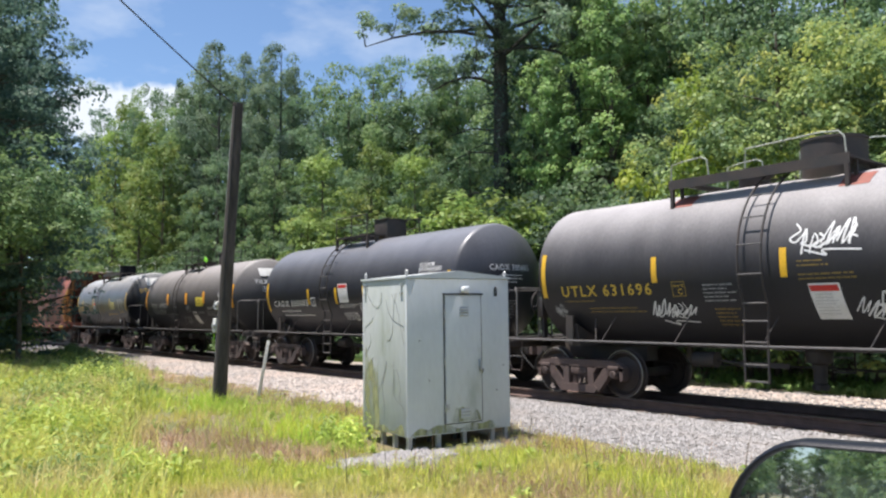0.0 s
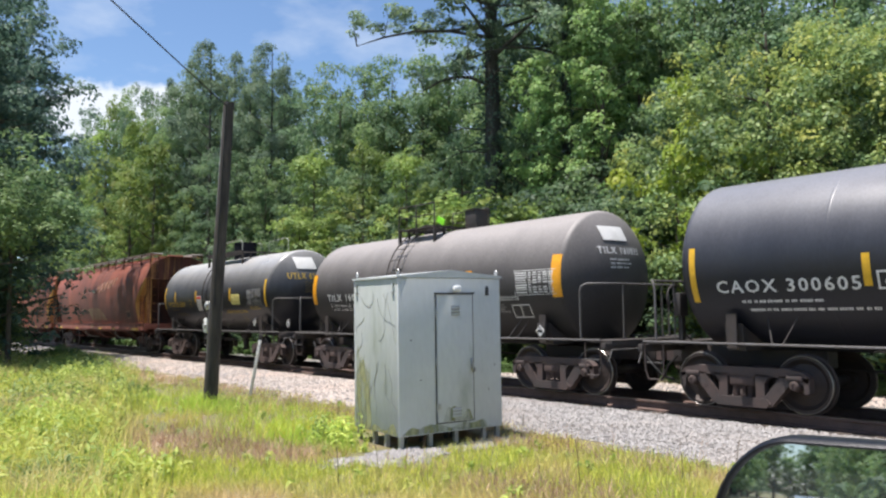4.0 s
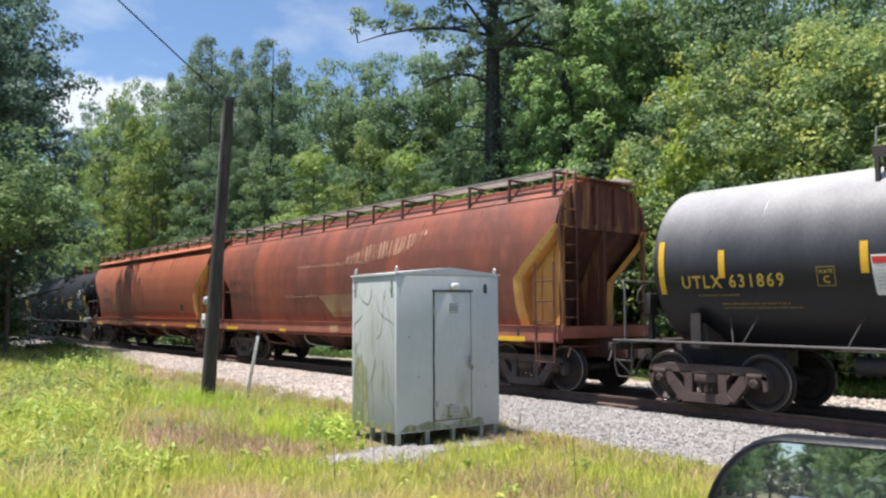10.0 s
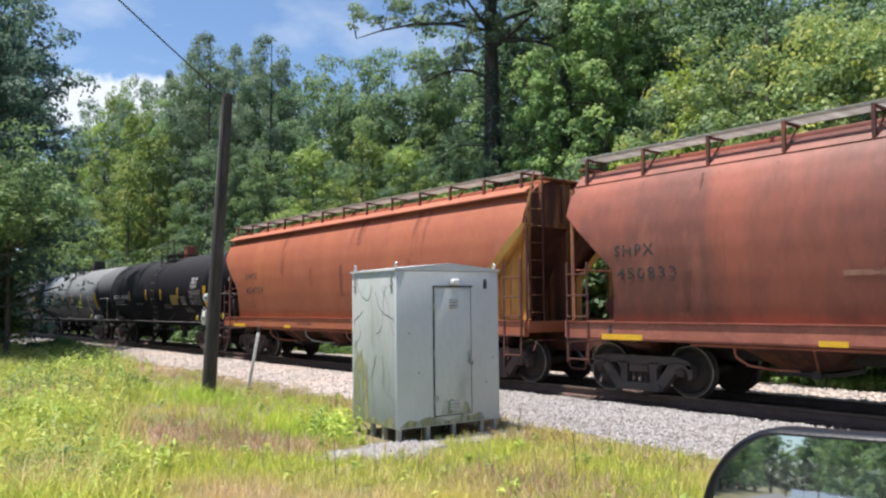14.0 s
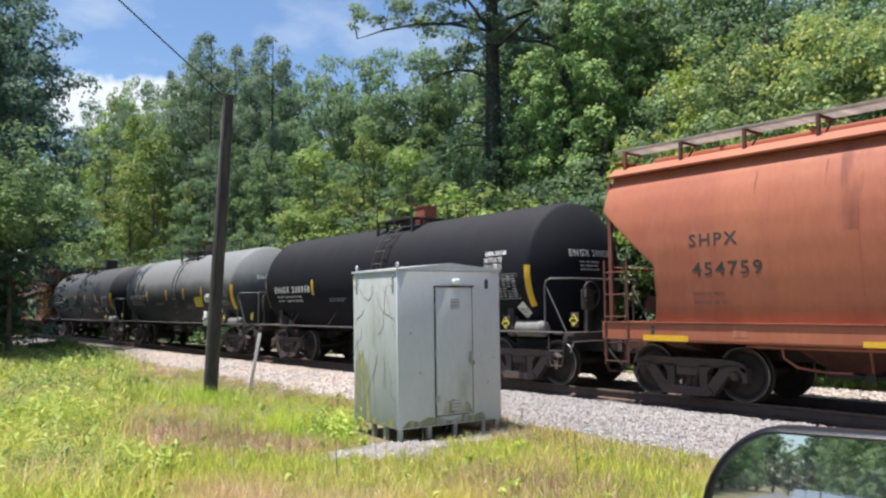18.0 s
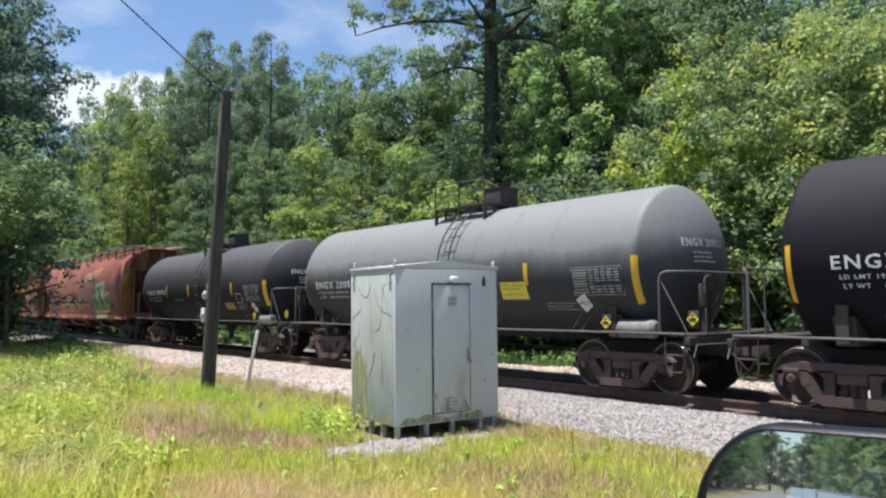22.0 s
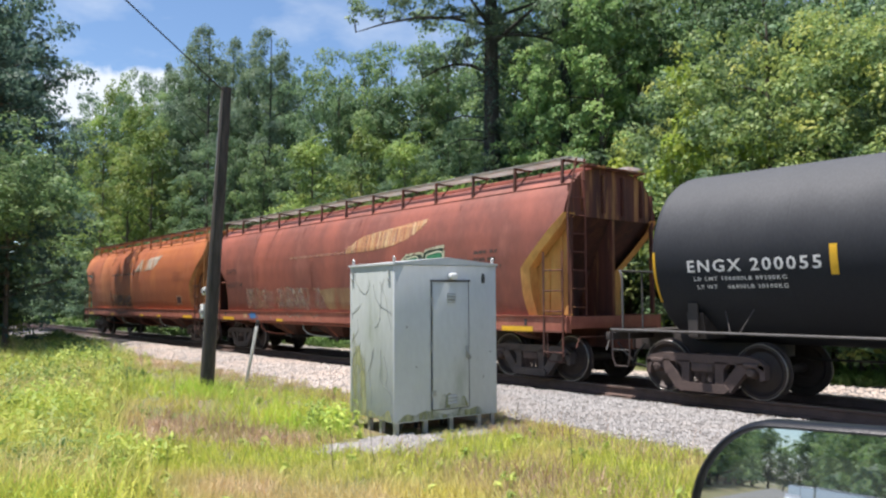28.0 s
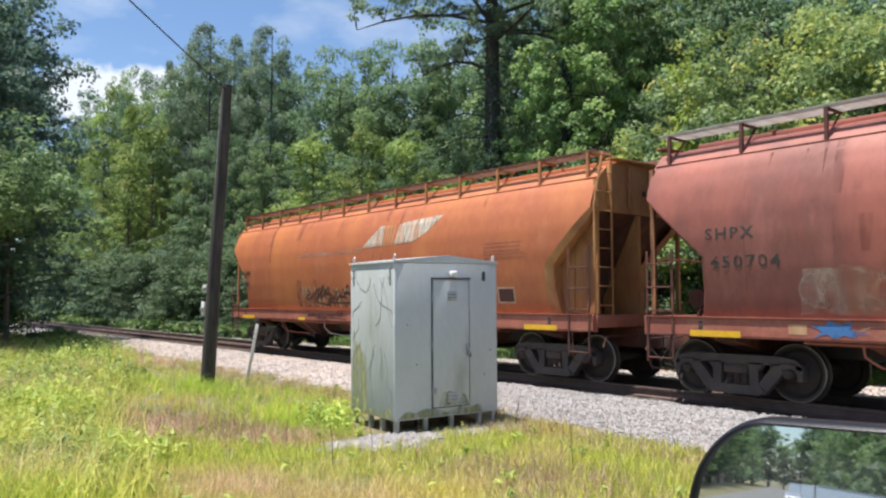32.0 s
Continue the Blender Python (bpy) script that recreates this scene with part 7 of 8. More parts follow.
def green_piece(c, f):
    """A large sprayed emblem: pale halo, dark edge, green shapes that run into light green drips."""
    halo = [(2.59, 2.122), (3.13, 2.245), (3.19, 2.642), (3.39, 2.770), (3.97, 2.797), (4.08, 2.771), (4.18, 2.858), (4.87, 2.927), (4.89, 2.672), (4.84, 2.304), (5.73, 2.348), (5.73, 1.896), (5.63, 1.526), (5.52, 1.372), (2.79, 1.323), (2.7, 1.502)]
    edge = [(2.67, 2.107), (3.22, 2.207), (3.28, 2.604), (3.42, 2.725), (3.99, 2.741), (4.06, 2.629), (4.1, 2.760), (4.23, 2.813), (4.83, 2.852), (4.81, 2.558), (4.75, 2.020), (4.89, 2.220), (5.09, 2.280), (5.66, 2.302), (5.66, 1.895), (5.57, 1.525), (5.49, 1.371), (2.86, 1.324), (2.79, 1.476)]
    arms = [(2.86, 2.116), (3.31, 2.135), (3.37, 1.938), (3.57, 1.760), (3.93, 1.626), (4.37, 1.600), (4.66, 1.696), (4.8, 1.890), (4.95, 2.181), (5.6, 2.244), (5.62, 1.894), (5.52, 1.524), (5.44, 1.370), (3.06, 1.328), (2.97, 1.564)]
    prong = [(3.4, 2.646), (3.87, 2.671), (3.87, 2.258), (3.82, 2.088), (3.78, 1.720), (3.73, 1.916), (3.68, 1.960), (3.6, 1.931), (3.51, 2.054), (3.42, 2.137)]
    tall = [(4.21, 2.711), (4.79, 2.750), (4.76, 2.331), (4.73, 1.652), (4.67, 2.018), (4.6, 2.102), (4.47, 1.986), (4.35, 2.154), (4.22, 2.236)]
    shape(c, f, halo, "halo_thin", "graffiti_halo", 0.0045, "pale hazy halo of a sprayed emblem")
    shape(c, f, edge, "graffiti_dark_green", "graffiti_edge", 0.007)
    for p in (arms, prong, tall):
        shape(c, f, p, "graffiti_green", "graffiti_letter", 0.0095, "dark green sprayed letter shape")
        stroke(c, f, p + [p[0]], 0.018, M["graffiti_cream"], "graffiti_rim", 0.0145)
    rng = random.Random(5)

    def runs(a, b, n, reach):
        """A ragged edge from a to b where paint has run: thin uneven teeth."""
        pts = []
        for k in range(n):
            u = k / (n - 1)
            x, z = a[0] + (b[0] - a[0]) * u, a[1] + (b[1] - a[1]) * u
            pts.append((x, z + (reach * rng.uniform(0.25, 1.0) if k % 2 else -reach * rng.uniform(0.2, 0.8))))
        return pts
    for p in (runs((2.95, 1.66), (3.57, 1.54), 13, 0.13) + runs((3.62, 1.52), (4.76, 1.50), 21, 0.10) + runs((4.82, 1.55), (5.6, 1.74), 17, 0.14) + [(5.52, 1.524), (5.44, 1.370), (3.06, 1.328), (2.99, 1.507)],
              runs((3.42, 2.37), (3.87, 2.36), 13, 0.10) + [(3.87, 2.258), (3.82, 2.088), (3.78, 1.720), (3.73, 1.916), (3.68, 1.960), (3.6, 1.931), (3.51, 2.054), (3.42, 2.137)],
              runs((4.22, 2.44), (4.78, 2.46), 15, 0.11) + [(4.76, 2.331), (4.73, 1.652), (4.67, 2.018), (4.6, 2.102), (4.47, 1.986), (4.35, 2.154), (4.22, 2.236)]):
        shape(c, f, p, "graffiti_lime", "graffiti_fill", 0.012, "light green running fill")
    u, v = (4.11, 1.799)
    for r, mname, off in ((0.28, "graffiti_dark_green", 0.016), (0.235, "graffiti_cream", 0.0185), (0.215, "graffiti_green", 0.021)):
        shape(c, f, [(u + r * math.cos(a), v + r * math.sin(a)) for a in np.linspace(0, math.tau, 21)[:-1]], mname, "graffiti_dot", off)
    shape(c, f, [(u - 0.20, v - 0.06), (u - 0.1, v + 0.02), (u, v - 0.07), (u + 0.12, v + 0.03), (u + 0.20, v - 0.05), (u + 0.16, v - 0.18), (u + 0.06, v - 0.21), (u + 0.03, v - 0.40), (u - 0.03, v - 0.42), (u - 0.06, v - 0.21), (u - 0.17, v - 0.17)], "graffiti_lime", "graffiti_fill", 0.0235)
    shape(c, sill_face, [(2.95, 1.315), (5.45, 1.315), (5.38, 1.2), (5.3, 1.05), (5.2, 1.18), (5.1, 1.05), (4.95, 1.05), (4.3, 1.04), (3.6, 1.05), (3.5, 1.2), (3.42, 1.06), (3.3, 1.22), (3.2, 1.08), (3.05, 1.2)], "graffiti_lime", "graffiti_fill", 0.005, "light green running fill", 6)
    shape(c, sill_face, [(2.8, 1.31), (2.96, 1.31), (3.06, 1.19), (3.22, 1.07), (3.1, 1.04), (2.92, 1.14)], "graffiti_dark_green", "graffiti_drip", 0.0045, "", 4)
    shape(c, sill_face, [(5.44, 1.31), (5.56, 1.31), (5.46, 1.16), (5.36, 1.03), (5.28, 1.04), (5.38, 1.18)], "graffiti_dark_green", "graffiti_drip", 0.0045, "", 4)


def car_tenth():
    c, f = hopper_car(-138.0, 7.09, 8.52, M["hop_red"], "rusty red covered hopper car with green graffiti")
    shape(c, f, [(0.70, 2.92), (0.95, 3.20), (1.4, 3.35), (2.4, 3.45), (4.12, 3.60), (3.85, 3.36), (3.35, 3.14), (2.75, 3.01), (1.85, 2.94)], "emblem_ochre", "faded_emblem", 0.0045, "bleached ochre painted field")
    streaked_emblem(c, f, 0.5, 4.05, 19, "emblem_ochre", 0.85)
    patch(c, f, [(-2.6, 2.90), (1.05, 2.92), (1.05, 2.99), (-2.6, 2.97)], M["stripe_haze"], "faded_stripe", 0.005)
    shape(c, f, [(-0.5, 1.40), (2.5, 1.40), (2.15, 1.62), (1.75, 1.85), (1.3, 1.98), (-0.2, 2.0), (-0.9, 1.95)], "tan_field", "faded_field", 0.004, "bleached tan painted field")
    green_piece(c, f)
    write(c, f, "SHPX", -7.27, 2.57, 0.18, M["dark_thin"], 0.84)
    write(c, f, "450704", -7.2, 2.11, 0.19, M["dark_thin"], 1.18)
    rng = random.Random(9)
    patch(c, f, [(-5.8, 1.38), (-0.4, 1.38), (-0.9, 2.00), (-5.7, 2.06)], M["graffiti_haze"], "faded_graffiti", 0.0035, "hazy pale graffiti ground", n=20)
    for k in range(13):
        x, r = -5.45 + k * 0.37 + rng.uniform(-0.10, 0.10), rng.uniform(0.20, 0.34)
        a0, turn = rng.uniform(0, 6), rng.uniform(2.2, 4.4)
        stroke(c, f, [(x + 1.25 * r * math.cos(a0 + turn * q / 12), 1.74 + r * math.sin(a0 + turn * q / 12)) for q in range(13)], rng.uniform(0.020, 0.045), M["white_thin"], "faded_graffiti", off=0.010)
        if k % 3 == 0:
            stroke(c, f, [(x - 0.2, 1.40), (x + 0.02, 1.70), (x + 0.10, 2.06)], 0.028, M["white_thin"], "faded_graffiti", off=0.012)
        if k % 2:
            stroke(c, sill_face, [(x - 0.1, 1.30), (x + 0.1, 1.16), (x + 0.35, 1.24), (x + 0.5, 1.08)], 0.018, M["white_thin"], "faded_graffiti", off=0.006)
    shape(c, sill_face, [(-5.60, 1.05), (-5.44, 1.14), (-5.62, 1.22), (-5.42, 1.23), (-5.33, 1.31), (-5.22, 1.24), (-5.02, 1.29), (-5.06, 1.20), (-4.80, 1.12), (-5.00, 1.12), (-4.92, 1.04), (-5.14, 1.10), (-5.28, 1.04), (-5.38, 1.11)], "blue_thin", "graffiti_fill", 0.006, "blue sprayed smear", 5)
    lines(c, f, 5.9, 2.75, 0.9, 3, 0.10, 0.06, M["dark_thin"], 33)
    panel_marks(c, f, 8.5, 61)
    patch(c, sill_face, rect(-5.95, 1.09, 0.28, 0.15), M["faded_cream"], "sill_label", 0.004, "dull cream sill label", 1)
    framed(c, f, 5.75, 1.50, 0.55, 0.33, "faded_cream", "hop_red", 0.025)
    patch(c, f, rect(5.79, 1.54, 0.47, 0.25), M["graffiti_dark"], "stencil_field", 0.006)
    streaks(c, f, -6.5, 6.5, 3.85, 14, "rust_thin", 8, 0.3)


def car_eleventh():
    c, f = hopper_car(-155.74, 6.64, 8.06, M["hop_orange"], "faded orange covered hopper car at the train's end", end_paint="hop_tan", slope="hop_tan", deck_paint="deck_rust")
    panel_marks(c, f, 8.0, 64, "stain_soft")
    for field in ([(0.27, 2.97), (1.20, 2.98), (1.22, 3.50), (1.00, 3.50), (0.62, 3.22)], [(1.72, 2.98), (2.55, 3.02), (3.02, 3.22), (3.55, 3.60), (2.15, 3.54), (1.85, 3.48)]):
        shape(c, f, field, "faded_sky", "faded_emblem", 0.005, "bleached pale blue emblem field")
        shape(c, f, field, "white_streak", "faded_emblem", 0.0065)
    for x in (1.26, 1.36, 1.47, 1.60):
        patch(c, f, [(x, 2.98), (x + 0.06, 2.98), (x + 0.10, 3.50), (x + 0.05, 3.50)], M["emblem_ochre"], "faded_emblem", 0.0055)
    patch(c, f, [(-3.2, 2.86), (0.27, 2.86), (0.27, 2.96), (-3.2, 2.96)], M["stripe_haze"], "faded_stripe", 0.005)
    lines(c, f, 5.1, 2.83, 1.3, 5, 0.04, 0.04, M["hop_red"], 6)
    lines(c, f, -7.2, 2.6, 0.9, 2, 0.16, 0.2, M["dark_text"], 7)
    patch(c, f, [(-3.4, 1.40), (-0.3, 1.40), (-0.2, 1.92), (-3.2, 2.0)], M["cream_thin"], "faded_field", 0.004)
    scrawl(c, f, -2.89, 1.55, 2.3, 0.42, 6, 0.035, M["graffiti_dark"], 80)
    scrawl(c, sill_face, -2.8, 1.10, 2.0, 0.14, 6, 0.014, M["graffiti_dark"], 82)
    framed(c, f, 5.46, 1.53, 0.52, 0.34, "faded_white", "hop_orange", 0.03)
    patch(c, f, rect(5.50, 1.57, 0.44, 0.26), M["graffiti_dark"], "stencil_field", 0.006)
    streaks(c, f, -6.5, 6.5, 3.9, 14, "hop_red", 9, 0.4)
    for q in (0.1, 0.28, 0.46):
        part("end_print", box(BM(), (8.06, q, 3.72), (0.006, 0.11, 0.10)), M["dark_text"], c)


for build in (car_first, car_second, car_third, car_fourth, car_fifth, car_sixth, car_seventh, car_eighth, car_ninth, car_tenth, car_eleventh):
    build()


# ---------------------------------------------------------------- plants
def unit_noise(rng, n):
    v = rng.normal(size=(n, 3))
    return v / np.linalg.norm(v, axis=1, keepdims=True)


def trunk_mesh(rng, height, r, bark, limbs, crown_lo, spread, taper=0.88, name="trunk"):
    """A tapered, slightly crooked trunk with limbs; gives the mesh and the limbs' ends."""
    bm = BM()
    bend = [rng.uniform(-0.05, 0.05, 2) * height * 0.25 for _ in range(2)]
    def axis(k):
        return Vector((bend[0][0] * math.sin(k * 2.4) , bend[0][1] * math.sin(k * 2.0 + 0.6) - bend[0][1] * 0.56, height * k))
    pts = [axis(k / 8) for k in range(9)]
    pipe(bm, pts, [r * (1.25 if k == 0 else 1) * (1 - taper * k / 8) for k in range(9)], 9)
    ends = []
    for j in range(limbs):
        k = crown_lo + (0.97 - crown_lo) * (j + rng.random() * 0.8) / limbs
        a = j * 2.4 + rng.uniform(-0.5, 0.5)
        ln = spread * (1.05 - 0.75 * ((k - crown_lo) / (1 - crown_lo)) ** 1.5) * rng.uniform(0.7, 1.1)
        p0 = axis(k)
        way = Vector((math.cos(a), math.sin(a), rng.uniform(0.15, 0.6)))
        p1 = p0 + way * ln * 0.5
        p2 = p0 + Vector((way.x, way.y, way.z * 0.9)) * ln
        rr = r * (1 - 0.85 * k) * 0.5
        pipe(bm, [p0, p1, p2], [rr, rr * 0.6, rr * 0.2], 5)
        ends += [p1 + (p2 - p1) * 0.3, p2]
    ends.append(axis(1.0))
    return mesh_of(name, bm, M[bark], 50), ends


def crown_mesh(rng, ends, clump, per, size, leaf, seed, flat=0.7, sub=3, loose=1.0, name="crown"):
    """Leaves on rounded puffs about the limbs' ends: each puff full above, open below, its leaves turned outwards and up."""
    C, W, S = [], [], []
    for e in ends:
        for _ in range(sub):
            c = np.array(e) + rng.normal(size=3) * np.array([1, 1, 0.75]) * loose
            rad = clump * rng.uniform(0.5, 1.35)
            n = max(8, int(per * (rad / clump) ** 2 * rng.uniform(0.8, 1.2)))
            d = unit_noise(rng, n)
            d[:, 2] = np.where(rng.random(n) < 0.75, np.abs(d[:, 2]), d[:, 2])
            p = c + d * (rad * (0.55 + 0.5 * rng.random(n)))[:, None] * np.array([1, 1, flat])
            C.append(p)
            W.append(d * 0.75 + np.array([0, 0, 0.45]) + rng.normal(size=(n, 3)) * 0.36)
            S.append(size * rng.uniform(0.55, 1.4, n))
    return cards(name, np.concatenate(C), np.concatenate(W), np.concatenate(S), M[leaf], seed)


def mound(rng, n, lobes):
    """Points over a rounded heap of foliage; lobes: centre x, y, z and reach of each."""
    ends = []
    for cx, cy, cz, r in lobes:
        for d in unit_noise(rng, max(6, int(n * r * r / 16))):
            if d[2] > -0.55:
                ends.append(Vector((cx + d[0] * r, cy + d[1] * r, max(0.3, cz + d[2] * r * 0.92))))
    return ends


def make_tree(name, label, seed, height, r, limbs, lo, spread, clump, per, size, leaf, bark="bark", flat=0.7, cat="tree", sub=3, loose=1.0, taper=0.88, lobes=()):
    rng = np.random.default_rng(seed)
    root = thing(name, label, cat, group="trees behind the track")
    tm, ends = trunk_mesh(rng, height, r, bark, limbs, lo, spread, taper)
    part("trunk", tm, None, root)
    if lobes:
        ends = mound(rng, 150, lobes)
    part("crown", crown_mesh(rng, ends, clump, per, size, leaf, seed, flat, sub, loose), None, root)
    return root


def planted(x, y, turn, scale, tall=1.0):
    z = float(ground_z(x, y)) - 0.05
    return pose(x, y, z, 0, 0, turn) @ Matrix.Diagonal((scale, scale, scale * tall, 1))


def set_first(ob, m):
    ob.matrix_basis = m
    return ob


BROAD = "broadleaf tree with a dense green crown"
kinds = {
    "a": dict(name="broadleaf_tree", label=BROAD, seed=11, height=12, r=0.22, limbs=24, lo=0.12, spread=3.3, clump=0.66, per=74, size=0.190, leaf="leaf_mid", loose=0.8),
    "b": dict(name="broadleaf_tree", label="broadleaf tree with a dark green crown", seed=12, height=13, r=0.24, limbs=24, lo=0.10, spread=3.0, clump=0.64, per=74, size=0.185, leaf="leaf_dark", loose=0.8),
    "c": dict(name="sweetgum_tree", label="young tree with light green leaves", seed=13, height=8, r=0.12, limbs=20, lo=0.08, spread=2.0, clump=0.44, per=60, size=0.155, leaf="leaf_light", loose=0.5),
    "d": dict(name="broadleaf_tree", label="tall forest tree with a mid-green crown", seed=14, height=16, r=0.28, limbs=26, lo=0.18, spread=3.0, clump=0.80, per=46, size=0.28, leaf="leaf_mid", loose=0.9),
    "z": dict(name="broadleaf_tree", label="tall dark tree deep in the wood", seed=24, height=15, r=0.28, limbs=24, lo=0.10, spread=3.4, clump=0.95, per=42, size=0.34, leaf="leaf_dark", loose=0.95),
    "g": dict(name="sweetgum_tree", label="upright tree with a pointed fresh green crown", seed=44, height=12, r=0.2, limbs=40, lo=0.04, spread=2.6, clump=0.46, per=64, size=0.165, leaf="leaf_fresh", loose=0.5),
    "e": dict(name="shrub", label="leafy shrub at the edge of the wood", seed=15, height=3.2, r=0.06, limbs=14, lo=0.05, spread=1.6, clump=0.34, per=50, size=0.125, leaf="leaf_light", cat="shrub", loose=0.42),
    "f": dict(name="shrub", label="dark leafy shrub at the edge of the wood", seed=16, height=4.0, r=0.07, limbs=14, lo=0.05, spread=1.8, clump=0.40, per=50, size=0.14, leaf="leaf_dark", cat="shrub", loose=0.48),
    "v": dict(name="vine_covered_tree", label="broad mound of a tree hung with yellow-green vines", seed=17, height=8.6, r=0.25, limbs=16, lo=0.1, spread=2.6, clump=0.46, per=62, size=0.125, leaf="leaf_vine", sub=2, loose=0.16,
              lobes=((-0.2, 0.0, 5.0, 3.0), (-2.1, -0.5, 5.6, 1.9), (2.5, -0.3, 5.2, 2.6), (0.3, -2.2, 3.6, 2.1), (-2.4, -1.0, 2.8, 2.2), (-1.2, 0.2, 7.3, 1.5), (1.9, 0.2, 7.0, 1.5), (3.9, 0.3, 3.0, 2.3), (2.2, -2.0, 2.4, 1.8))),
    "y": dict(name="vine_covered_shrub", label="low shrub under sunlit lime-green vines", seed=27, height=2.6, r=0.08, limbs=8, lo=0.1, spread=0.9, clump=0.30, per=56, size=0.11, leaf="leaf_lime", cat="shrub", sub=2, loose=0.2,
              lobes=((0.0, 0.0, 1.6, 1.25), (-0.9, 0.1, 0.9, 1.0), (0.8, 0.0, 2.3, 1.0))),
    "p": dict(name="pine_tree", label="pine tree with a dark ivied trunk and sparse crown", seed=18, height=17, r=0.44, limbs=14, lo=0.66, spread=4.2, clump=0.50, per=70, size=0.20, leaf="needles", bark="bark_pine", flat=0.6, sub=3, loose=0.6, taper=0.6),
    "m": dict(name="broadleaf_tree", label="leafy roadside tree crowned down to the ground", seed=29, height=12, r=0.24, limbs=30, lo=0.03, spread=3.4, clump=0.75, per=26, size=0.42, leaf="leaf_mid", sub=3, loose=0.8),
    "o": dict(name="broadleaf_tree", label="overhanging tree beside the line, shade painted into its leaves", seed=31, height=12.5, r=0.22, limbs=32, lo=0.30, spread=3.6, clump=0.52, per=72, size=0.165, leaf="leaf_near_shade", sub=4, loose=0.75),
    "q": dict(name="pine_tree", label="tall pine with an open dark crown of tufts", seed=23, height=16, r=0.24, limbs=20, lo=0.42, spread=3.1, clump=0.72, per=120, size=0.17, leaf="needles", bark="bark_pine", flat=0.72, sub=2, loose=0.34, taper=0.85),
    "w": dict(name="sweetgum_tree", label="slender tree with green leaves beside the line", seed=37, height=6.8, r=0.10, limbs=22, lo=0.54, spread=2.4, clump=0.45, per=50, size=0.15, leaf="leaf_mid", sub=4, loose=0.6),
    "n": dict(name="shrub", label="shrub beside the line, shade painted into its leaves", seed=47, height=4.4, r=0.07, limbs=20, lo=0.03, spread=1.7, clump=0.40, per=56, size=0.13, leaf="leaf_shade", cat="shrub", loose=0.45),
    "l": dict(name="broadleaf_tree", label="tree beside the line, shade painted into its leaves", seed=19, height=13, r=0.26, limbs=40, lo=0.03, spread=3.2, clump=0.52, per=60, size=0.165, leaf="leaf_near_shade", sub=4, loose=0.75),
}
FIRST, TOP = {}, {}


def first_of(kind):
    if kind not in FIRST:
        FIRST[kind] = make_tree(**kinds[kind])
        TOP[kind] = max(v.co.z for c in FIRST[kind].children for v in c.data.vertices)
        USED[kind] = False
    return FIRST[kind]


USED = {}


def plant(kind, x, y, scale=1.0, turn=None, tall=1.0, rng=random.Random(21)):
    m = planted(x, y, rng.uniform(0, 360) if turn is None else turn, scale, tall)
    tree = first_of(kind)
    if not USED[kind]:
        USED[kind] = True
        return set_first(tree, m)
    copy = copy_thing(tree, Matrix.Identity(4))
    copy.matrix_basis = m
    return copy


# the wood's outline, fitted to the camera's view: bearing from the camera, and rise over distance
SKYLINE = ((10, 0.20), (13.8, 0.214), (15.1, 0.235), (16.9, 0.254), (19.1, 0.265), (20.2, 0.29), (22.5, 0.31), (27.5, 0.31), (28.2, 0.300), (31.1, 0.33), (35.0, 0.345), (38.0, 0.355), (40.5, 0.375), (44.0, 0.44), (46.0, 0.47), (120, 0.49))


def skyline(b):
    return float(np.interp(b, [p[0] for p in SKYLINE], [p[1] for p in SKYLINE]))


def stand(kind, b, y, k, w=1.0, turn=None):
    """A tree placed to fit the camera's view: at a bearing b from the camera and y metres out, as high as k times its
    distance, w times as wide as grown.
    """
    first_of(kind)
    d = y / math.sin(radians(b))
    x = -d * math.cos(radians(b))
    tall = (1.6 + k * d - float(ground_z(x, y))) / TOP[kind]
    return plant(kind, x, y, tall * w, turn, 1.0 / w)


